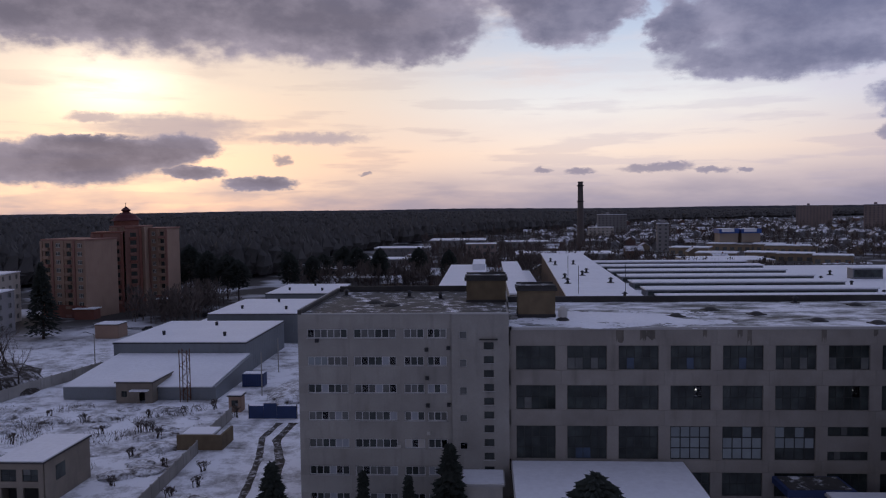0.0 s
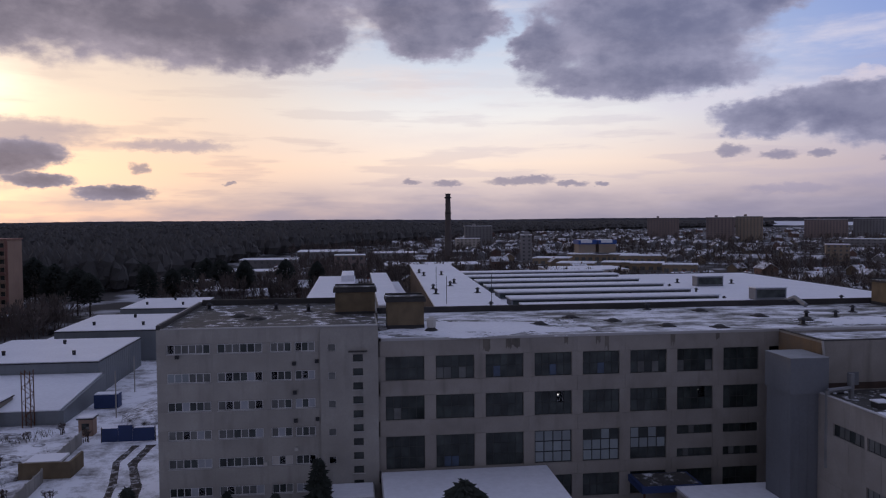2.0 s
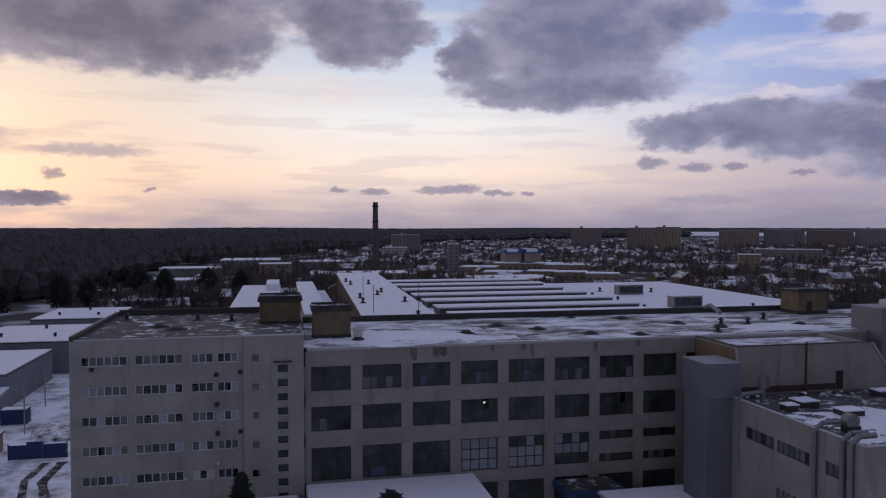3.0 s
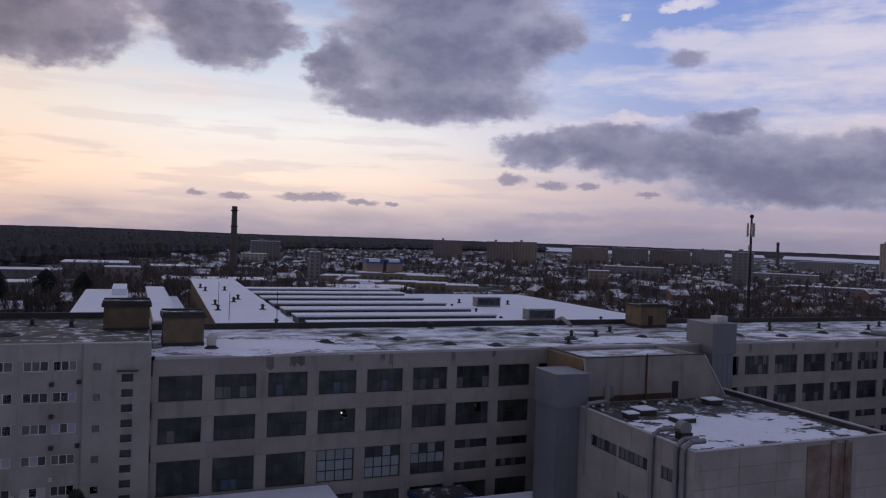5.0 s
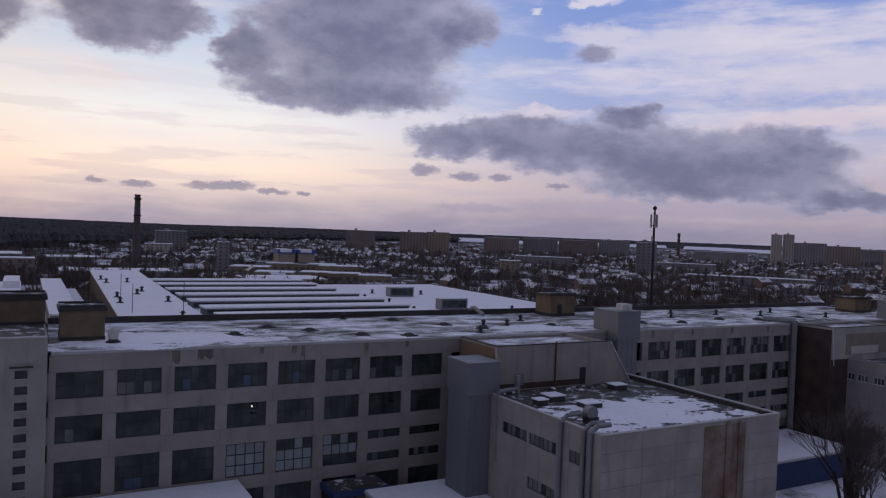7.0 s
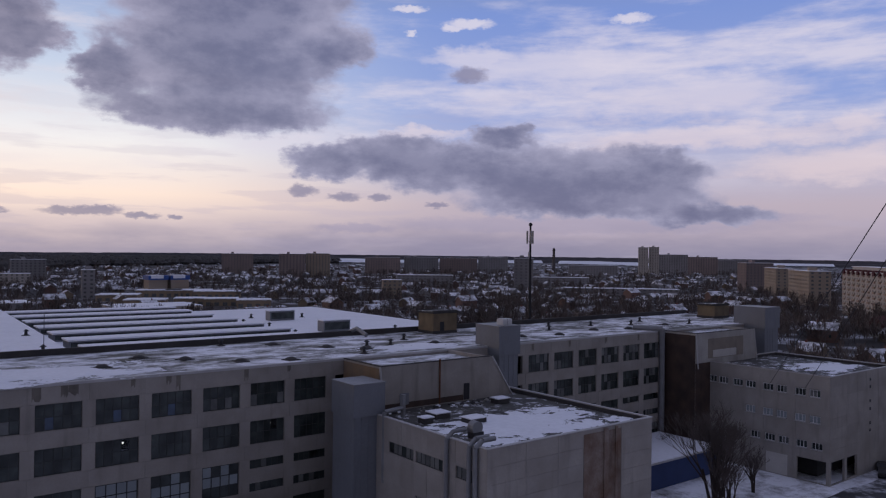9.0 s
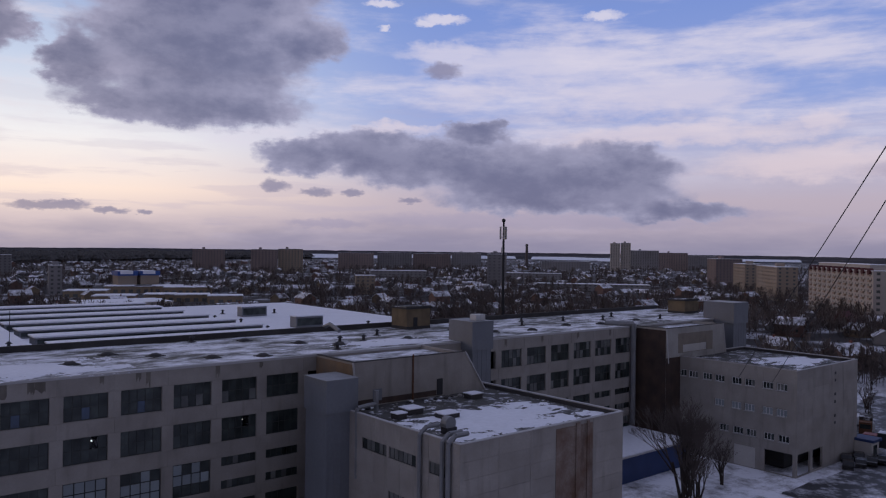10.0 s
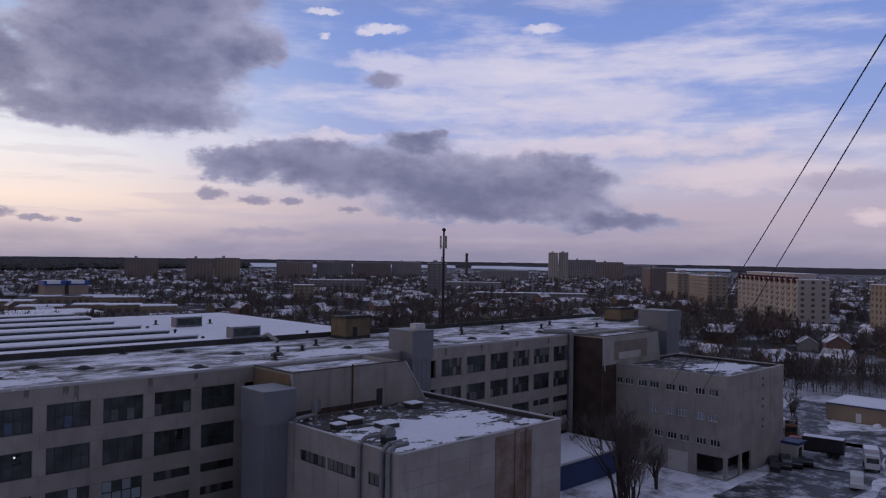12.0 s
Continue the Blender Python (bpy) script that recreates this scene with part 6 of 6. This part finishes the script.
bare_tree(101.0, 62.0, 10.0, 6, "bare many-stemmed shrub tree", 6, 0.38)
bare_tree(115.5, 66.0, 8.0, 7, "bare many-stemmed shrub tree", 6, 0.42)
for i in range(40):
    x = rng.uniform(190, 330)
    y = rng.uniform(0.26 * x + 22, 0.42 * x + 20)
    bare_tree(x, y, rng.uniform(4, 9), 20 + i, "bare garden tree beyond the parking yard", rng.choice((1, 2, 3)), 0.45)
for i, (x, y, h) in enumerate(((-57, 123, 3.2), (-54.5, 121, 2.6), (-59.5, 125, 2.8), (-46, 134, 2.6), (-70, 108, 2.0), (-78, 118, 2.2), (-64, 112, 1.8), (-41, 106, 2.0), (-86, 124, 2.4), (-52, 140, 2.2), (-38, 90, 2.6),
                               (-35, 86, 2.2), (-48, 108, 1.6), (-66, 124, 1.7), (-73, 131, 1.9), (-81, 134, 1.6), (-88, 112, 1.8), (-60, 106, 1.5), (-55, 112, 1.9), (-52, 100, 1.7), (-42, 95, 2.3), (-40, 100, 1.9), (-33, 90, 2.4), (-62, 134, 1.8), (-57, 137, 1.6))):
    bare_tree(x, y, h, 60 + i, "bare tangled bush in the snow", 5, 0.5, "bush")


def weeds():
    verts, faces = [], []
    r = random.Random(3)
    for _ in range(2600):
        cx, cy = r.uniform(-94, -50), r.uniform(97, 142)
        if noise.noise((cx * 0.12, cy * 0.12, 4)) < 0.12:
            continue
        for _ in range(4):
            x, y = cx + r.gauss(0, 0.5), cy + r.gauss(0, 0.5)
            h = r.uniform(0.3, 1.0)
            k = len(verts)
            a = r.uniform(0, 6.28)
            verts.extend([(x, y, 0), (x + 0.08 * math.cos(a), y + 0.08 * math.sin(a), 0), (x + r.gauss(0, 0.2), y + r.gauss(0, 0.2), h)])
            faces.append((k, k + 1, k + 2))
    me = bpy.data.meshes.new("dry_weeds")
    me.from_pydata(verts, [], faces)
    me.materials.append(DRY_GRASS)
    tagged(new("dry_weeds", me), "dry brown weeds poking through the snow", "weeds", kind="stuff")


weeds()

# ---------------------------------------------------------------- brick flats with a domed tower


def brick_flats():
    t = thing("brick_flats", (-142, 268, 0), "salmon and tan brick apartment house with a red domed tower", "apartment house")

    def wing(cx, cy, w, d, h, rz, mat, stripe, cols):
        m = pose(cx, cy, 0, 0, 0, rz)
        bm = bmesh.new()
        holes = [(i * w / cols + w / cols * 0.28, 1.3 + k * 2.95, i * w / cols + w / cols * 0.72, 2.9 + k * 2.95) for i in range(cols) for k in range(int(h // 2.95))]
        holed_wall(bm, lambda u, dd, z: m @ Vector((u - w / 2, -d / 2 + dd, z)), w, 0, h, holes, 0.3)
        for s in (-1, 1):
            p = [m @ Vector((s * w / 2, y, 0)) for y in (-d / 2, d / 2)]
            q = [v + Vector((0, 0, h)) for v in p]
            vs = [bm.verts.new(v) for v in (p[0], p[1], q[1], q[0])]
            bm.faces.new(vs)
        part("wall", bm, mat, t)
        bm = bmesh.new()
        box(bm, -w / 2 + 0.05, -d / 2 + 0.35, 0, w / 2 - 0.05, d / 2, h - 0.1)
        bmesh.ops.transform(bm, matrix=m, verts=bm.verts)
        part("window", bm, GLASS_DIM, t)
        bm = bmesh.new()
        box(bm, -w / 2 - 0.3, -d / 2 - 0.3, h, w / 2 + 0.3, d / 2 + 0.3, h + 0.5)
        bmesh.ops.transform(bm, matrix=m, verts=bm.verts)
        part("cornice", bm, stripe, t)
        for i in range(cols + 1):
            bm = bmesh.new()
            x = i * w / cols - w / 2
            box(bm, x - 0.45, -d / 2 - 0.5, 0, x + 0.45, -d / 2 - 0.004, h - 0.2)
            bmesh.ops.transform(bm, matrix=m, verts=bm.verts)
            part("pilaster", bm, stripe if i % 2 else mat, t)
        col = w / cols
        for k in range(int(h // 2.95)):
            for i in range(1, cols, 2):
                bm = bmesh.new()
                x = (i + 0.28) * col - w / 2
                for u in range(4):
                    box(bm, x + u * col * 0.44 / 3 - 0.11, -d / 2 + 0.1, 1.3 + k * 2.95, x + u * col * 0.44 / 3 + 0.11, -d / 2 + 0.2, 2.9 + k * 2.95)
                box(bm, x, -d / 2 + 0.1, 1.3 + k * 2.95, x + col * 0.44, -d / 2 + 0.2, 1.5 + k * 2.95)
                box(bm, x, -d / 2 + 0.1, 2.7 + k * 2.95, x + col * 0.44, -d / 2 + 0.2, 2.9 + k * 2.95)
                bmesh.ops.transform(bm, matrix=m, verts=bm.verts)
                part("window_frame", bm, WHITE_WALL, t)
        bm = bmesh.new()
        box(bm, -w / 2 - 0.12, -d / 2 - 0.62, 0, w / 2 + 0.12, -d / 2 - 0.51, 4.6)
        bmesh.ops.transform(bm, matrix=m, verts=bm.verts)
        part("base_band", bm, RED_BRICK, t)
        for i in range(0, cols, 2):
            for k in range(int(h // 2.95)):
                bm = bmesh.new()
                x = (i + 0.5) * w / cols - w / 2
                box(bm, x - 1.3, -d / 2 - 1.0, 0.3 + k * 2.95, x + 1.3, -d / 2 - 0.004, 1.25 + k * 2.95)
                bmesh.ops.transform(bm, matrix=m, verts=bm.verts)
                part("balcony", bm, mat if k % 3 else stripe, t)
    wing(-148, 268, 20, 15, 27.5, -17, CREAM_BRICK, PINK_BRICK, 4)
    wing(-142.5, 279, 10, 13, 29.5, 20, PINK_BRICK, RED_BRICK, 3)
    wing(-138.5, 289, 12, 14, 31.5, 12, CREAM_BRICK, PINK_BRICK, 4)
    wing(-131.0, 298, 10, 14, 30.5, 2, CREAM_BRICK, PINK_BRICK, 3)
    wing(-136.0, 284, 5.0, 9, 31.0, 30, PINK_BRICK, RED_BRICK, 1)
    cx, cy = -141.5, 291.0
    bm = bmesh.new()
    tube(bm, (cx, cy, 31), (cx, cy, 34.0), 4.8, 4.8, 8)
    part("tower_drum", bm, RED_BRICK, t)
    bm = bmesh.new()
    for (r0, z0), (r1, z1) in zip(((5.8, 34.0), (4.6, 34.9), (3.6, 36.2), (1.7, 37.0), (1.2, 37.4), (1.9, 38.0)), ((4.6, 34.9), (3.6, 36.2), (1.7, 37.0), (1.2, 37.4), (1.9, 38.0), (0.2, 39.4))):
        tube(bm, (cx, cy, z0), (cx, cy, z1), r0, r1, 12)
    part("dome", bm, TILE_RED, t, "dark red tiled tower roof")
    part("spire", _beam((cx, cy, 39.4), (cx, cy, 41.0), 0.12), DARK_METAL, t)
    part("entrance", boxes((-144, 255.5, 0, -137, 260, 3.6)), RED_BRICK, t)
    part("entrance_roof", boxes((-144.4, 255.1, 3.604, -136.6, 260.4, 3.9)), SNOW, t)
    part("entrance", boxes((-127, 283.5, 0, -119, 288, 3.6)), RED_BRICK, t)
    part("entrance_roof", boxes((-127.4, 283.1, 3.604, -118.6, 288.4, 3.9)), SNOW, t)


brick_flats()
block("town_house", -158, 226, 16, 12, 13, 8, BLOCK_GREY, "grey three-storey house with a snowy roof", "house", 4, 4)
block("town_house", -176, 245, 30, 14, 17, 8, BLOCK_CREAM, "pale five-storey house with snow on the roof", "house", 5, 7)
for x, y, w, d, h, mt, lb in ((-80, 385, 18, 16, 7, BLOCK_CREAM, "pale low works building with snow roof"), (-57, 352, 19, 22, 6, BLOCK_GREY, "long low shed with a snow roof"),
                              (-64, 455, 50, 20, 7, BLOCK_GREY, "grey low works building with snow roof"), (-24, 640, 46, 40, 10, BLOCK_GREY, "far workshop with bright snow roof"),
                              (-4, 505, 20, 14, 13, BLOCK_PINK, "dark brick boiler house with snow roof"), (32, 620, 34, 26, 9, BLOCK_GREY, "far blue-grey workshop with snow roof"),
                              (-62, 560, 40, 24, 8, BLOCK_GREY, "blue-grey workshop at the forest edge"), (48, 480, 60, 26, 8, BLOCK_GREY, "flat workshop behind the halls"),
                              (102, 330, 40, 22, 8, BLOCK_GREY, "long shed behind the production hall"), (70, 300, 30, 26, 7, BLOCK_GREY, "snow-roofed shed behind the halls"),
                              (128, 420, 44, 30, 8, BLOCK_CREAM, "works building with rounded snowy roof")):
    block("works_building", x, y, w, d, h, 0, mt, lb, "works building", max(1, round(h / 4)))


def yellow_shed(a, d, w, dp, h):
    x, y = polar(a, d)
    t = thing("storage_shed", (x, y, 0), "long yellow-walled storage shed with a snowy roof", "shed", "storage sheds")
    part("wall", boxes((x - w / 2, y, 0, x + w / 2, y + dp, h)), YELLOW_SHED, t)
    part("roof", boxes((x - w / 2 - 0.5, y - 0.6, h + 0.004, x + w / 2 + 0.5, y + dp + 0.5, h + 0.4)), HOUSE_SNOW, t)
    part("snow_cover", boxes((x - w / 2 - 0.3, y + 0.3, h + 0.404, x + w / 2 + 0.3, y + dp + 0.3, h + 0.6)), SNOW, t)
    n = max(2, int(w / 5))
    for i in range(n):
        part("door", boxes((x - w / 2 + (i + 0.2) * w / n, y - 0.08, 0.1, x - w / 2 + (i + 0.75) * w / n, y - 0.004, h * 0.55)), HALF_GLASS, t)
    t.rotation_euler = (0, 0, radians(-24))


YELLOW_SHED = material("ochre_plaster", (0.33, 0.255, 0.175), (0.25, 0.20, 0.15), 0.9, 0.3, 0.6, 4.0, streak=0.2)
for a, d, w, dp, h in ((14.6, 600, 28, 22, 4.5), (17.3, 650, 34, 22, 5), (19.3, 650, 36, 22, 5), (21.3, 630, 36, 22, 5), (16.4, 545, 26, 20, 4), (19.4, 548, 20, 18, 4.5), (21.6, 542, 22, 18, 4.5), (23.9, 520, 22, 16, 5), (18.2, 505, 22, 16, 3.5)):
    yellow_shed(a, d, w, dp, h)
t = thing("blue_roof_house", (205, 640, 0), "cream hall with a bright blue roof under thin snow", "works building")
for x0 in (192, 210):
    part("wall", boxes((x0, 640, 0, x0 + 15, 654, 13)), BLOCK_TAN, t)
    part("roof", boxes((x0 - 0.6, 639.2, 13.004, x0 + 15.6, 655, 16.6)), BRIGHT_BLUE, t)
    part("roof_snow", boxes((x0 + 1.5, 638.9, 14.2, x0 + 11.5, 654, 16.9)), SNOW, t)

# ---------------------------------------------------------------- chimneys and aerial mast


def chimney(x, y, h, r0, r1, label):
    t = thing("chimney", (x, y, 0), label, "chimney", "chimneys")
    bm = bmesh.new()
    tube(bm, (x, y, 0), (x, y, h), r0, r1, 20)
    part("shaft", bm, STACK, t)
    for z in (h - 3.0, h * 0.72):
        bm = bmesh.new()
        tube(bm, (x, y, z), (x, y, z + 0.9), r1 * 1.45, r1 * 1.45, 16)
        part("gallery", bm, DARK_METAL, t)
    bm = bmesh.new()
    tube(bm, (x, y, h), (x, y, h + 0.8), r1 * 1.12, r1 * 1.12, 16)
    part("rim", bm, BITUMEN, t)


STACK = material("sooty_concrete_stack", (0.14, 0.12, 0.115), (0.09, 0.08, 0.08), 0.9, 0.1, 0.6, 2.0)
chimney(76.0, 624.0, 56.0, 3.2, 2.0, "tall dark concrete boiler chimney")
chimney(1081, 1039, 49, 3.0, 2.4, "far slender chimney on the skyline")


def mast(x, y, h):
    t = thing("aerial_mast", (x, y, 0), "tall slim steel mast with antenna panels on top", "mast")
    bm = bmesh.new()
    tube(bm, (x, y, 0), (x, y, h - 1.5), 0.75, 0.4, 8)
    part("pole", bm, DARK_METAL, t)
    for k, (a, z) in enumerate(((0, h - 9), (120, h - 9), (240, h - 9), (60, h - 15), (200, h - 15))):
        dx, dy = 1.4 * math.cos(radians(a)), 1.4 * math.sin(radians(a))
        part("antenna_panel", boxes((x + dx - 0.28, y + dy - 0.28, z, x + dx + 0.28, y + dy + 0.28, z + (5.5 if k < 3 else 2.5))), WHITE_WALL, t)
        part("bracket", _beam((x, y, z + 1), (x + dx, y + dy, z + 1), 0.12), DARK_METAL, t)
    bm = bmesh.new()
    bmesh.ops.create_uvsphere(bm, u_segments=10, v_segments=8, radius=0.85, matrix=Matrix.Translation((x, y, h - 0.8)))
    part("top_light", bm, DARK_METAL, t)


mast(231, 236, 51.5)

# ---------------------------------------------------------------- flats, houses and vehicles beyond the second wing


def cream_flats(cx, cy, w, d, h, rz, label, cols):
    t = block("cream_flats", cx, cy, w, d, h, rz, BLOCK_CREAM, label, "apartment house", 9, cols)
    n = cols // 2
    for i in range(n):
        x = -w / 2 + (i + 0.5) * w / n
        for k in range(9):
            part("balcony", boxes((x - 1.6, d / 2 + 0.004, 0.4 + k * h / 9, x + 1.6, d / 2 + 0.8, 1.6 + k * h / 9)), BALCONY, t)
        bm = bmesh.new()
        tube(bm, (x, d / 2 - 1.5, h - 0.3), (x, d / 2 + 0.9, h - 0.3), 1.9, 1.9, 12)
        part("balcony_hood", bm, TILE_RED, t, "dark red rounded balcony hood")
    part("attic", boxes((-w * 0.42, -d * 0.3, h + 0.354, w * 0.36, d * 0.4, h + 3.2)), BLOCK_CREAM, t)
    part("attic_roof", boxes((-w * 0.43, -d * 0.32, h + 3.204, w * 0.37, d * 0.42, h + 3.5)), SNOW, t)


BALCONY = material("pinkish_balcony", (0.43, 0.33, 0.27), (0.36, 0.265, 0.215), 0.9, 0.3, 0.5, 4.0)
cream_flats(489, 196, 116, 17, 29, 40, "long cream nine-storey flats with red-hooded balconies", 24)
block("cream_flats", 615, 306, 60, 16, 27, 42, BLOCK_TAN, "tan nine-storey flats behind the first", "apartment house", 9, 14)
block("cream_flats", 720, 388, 56, 16, 27, 40, BLOCK_TAN, "grey and ochre nine-storey flats", "apartment house", 9, 14)
block("cream_flats", 420, 104, 44, 15, 28, 48, BLOCK_TAN, "tan flats with balconies at the street", "apartment house", 9, 12)
t = thing("red_roof_house", (394, 160, 0), "white house with a steep dark red roof", "house")
part("wall", boxes((388, 156, 0, 400, 165, 4.8)), WHITE_WALL, t)
bm = bmesh.new()
v = [bm.verts.new(p) for p in ((387, 155, 4.6), (387, 166, 4.6), (387, 160.5, 10), (401, 155, 4.6), (401, 166, 4.6), (401, 160.5, 10))]
for f in ((0, 1, 2), (3, 5, 4), (0, 2, 5, 3), (1, 4, 5, 2), (0, 3, 4, 1)):
    bm.faces.new([v[i] for i in f])
part("roof", bm, TILE_RED, t)
t = low_roof("yard_building", 199.0, 26.0, 214.0, 68.0, 3.8, YELLOW_SHED, "long low yellowish yard building with a snow roof", BLUE_PAINT)
for y in (60, 51, 42):
    part("door", boxes((199.24, y, 0.1, 199.296, y + 1.2, 2.3)), WHITE_PAINT, t)


def car_template(mat, label, van=False):
    t = thing("van" if van else "car", (0, 0, 0), label, "van" if van else "car", "parked vehicles")
    L, W, H = (5.4, 2.0, 2.1) if van else (4.4, 1.75, 1.45)
    prof = [(-L / 2, 0.35), (-L / 2, 1.7), (-L / 2 + 0.1, H), (L * 0.28, H), (L * 0.4, 1.2), (L / 2, 1.0), (L / 2, 0.35)] if van else \
        [(-L / 2, 0.35), (-L / 2, 0.85), (-L * 0.4, 0.95), (-L * 0.28, H), (L * 0.1, H), (L * 0.25, 0.95), (L * 0.47, 0.8), (L / 2, 0.6), (L / 2, 0.35)]
    bm = bmesh.new()
    a = [bm.verts.new((x, -W / 2, z)) for x, z in prof]
    b = [bm.verts.new((x, W / 2, z)) for x, z in prof]
    bm.faces.new(a), bm.faces.new(b)
    for i in range(len(prof)):
        bm.faces.new((a[i], a[(i + 1) % len(prof)], b[(i + 1) % len(prof)], b[i]))
    part("body", bm, mat, t)
    gx0, gx1 = (L * 0.05, L * 0.27) if van else (-L * 0.26, L * 0.12)
    for s in (-1, 1):
        part("side_window", boxes((gx0, s * (W / 2 + 0.012) - 0.008, H * 0.68, gx1, s * (W / 2 + 0.012) + 0.008, H * 0.92)), GLASS_DIM, t)
    for x in (-L * 0.32, L * 0.32):
        for s in (-1, 1):
            bm = bmesh.new()
            tube(bm, (x, s * (W / 2 - 0.18), 0.32), (x, s * (W / 2 + 0.02), 0.32), 0.32, 0.32, 12)
            part("wheel", bm, RUBBER, t)
    return t


def lorry(x, y, rz, cab, body, label, L=11.0, snow=True):
    t = thing("lorry", (0, 0, 0), label, "lorry", "parked vehicles")
    part("cargo_box", boxes((-L / 2, -1.25, 1.1, L / 2 - 2.6, 1.25, 3.6)), body, t)
    if snow:
        part("roof_snow", boxes((-L / 2 + 0.05, -1.2, 3.604, L / 2 - 2.65, 1.2, 3.7)), SNOW, t)
    part("cab", boxes((L / 2 - 2.4, -1.2, 0.6, L / 2, 1.2, 3.0)), cab, t)
    part("windscreen", boxes((L / 2 + 0.004, -1.0, 1.7, L / 2 + 0.04, 1.0, 2.6)), GLASS_DIM, t)
    part("chassis", boxes((-L / 2, -0.5, 0.6, L / 2 - 2.45, 0.5, 1.09)), DARK_METAL, t)
    for px in (-L * 0.38, -L * 0.26, L * 0.36):
        for s in (-1, 1):
            bm = bmesh.new()
            tube(bm, (px, s * 0.95, 0.5), (px, s * 1.24, 0.5), 0.5, 0.5, 12)
            part("wheel", bm, RUBBER, t)
    t.matrix_basis = pose(x, y, 0, 0, 0, rz)


black_car = car_template(BLACK_PAINT, "black parked car with a little snow")
black_car.matrix_basis = pose(142.2, 57.2, 0, 0, 0, 20)
for x, y, a in ((145.2, 56.3, 22), (148.2, 55.5, 19), (151.2, 54.8, 24), (146.5, 59.2, 20), (149.6, 58.4, 25), (-118, 236, 30), (-106, 231, 20), (-124, 262, 10), (-112, 268, 15), (-99, 262, 40)):
    copy_thing(black_car, pose(x, y, 0, 0, 0, a))
white_van = car_template(WHITE_PAINT, "white parked van on slush", True)
white_van.matrix_basis = pose(142.4, 43.5, 0, 0, 0, 197)
for x, y, a in ((181, 71, 20), (176, 67, 30), (186, 76, 25)):
    copy_thing(white_van, pose(x, y, 0, 0, 0, a))
lorry(160.2, 56.4, 100, RED_PAINT, DARK_METAL, "lorry with a red cab and dark snowy trailer", 10)
lorry(157.0, 45.5, 200, WHITE_PAINT, WHITE_PAINT, "white box lorry standing in the yard", 6.5)
lorry(172.5, 66.0, 200, RUST, EARTH, "brown dump lorry by the yard edge", 7, False)
lorry(180.0, 82.0, 15, WHITE_PAINT, WHITE_PAINT, "white box lorry under the trees", 8)
t = thing("entrance_porch", (154, 58, 0), "small blue-trimmed entrance porch of the wing", "porch")
part("wall", boxes((151.7, 57.0, 0, 155.2, 60.5, 3.0)), WHITE_WALL, t)
part("roof", boxes((151.6, 56.6, 3.004, 155.6, 60.6, 3.5)), BLUE_PAINT, t)
part("glass_door", boxes((152.6, 56.94, 0.05, 154.2, 56.996, 2.4)), GLASS_DIM, t)
bm = bmesh.new()
bmesh.ops.create_icosphere(bm, subdivisions=3, radius=1, matrix=Matrix.Translation((197.5, 56, 0)))
for v in bm.verts:
    v.co.z = max(v.co.z * 0.9 + 0.2 * noise.noise(v.co * 1.5), -0.05)
single("snow_heap", bm, SNOW, "white heap of cleared snow by the yard building", "snow heap", at=(197.5, 56, 0))

# ---------------------------------------------------------------- cables that run from the roof down to the far wing


def cable(a, b, r, label):
    bm = bmesh.new()
    a, b = Vector(a), Vector(b)
    tube(bm, a, b, r, r * 1.7, 6)
    single("overhead_cable", bm, CABLE, label, "cable", "overhead cables", at=tuple(a))


cable((18.43, 4.19, 44.54), (100.12, 55.62, 19.61), 0.022, "thin black overhead cable slanting down to the wing")
cable((18.56, 3.73, 44.45), (102.39, 51.44, 19.92), 0.022, "second thin black overhead cable beside the first")
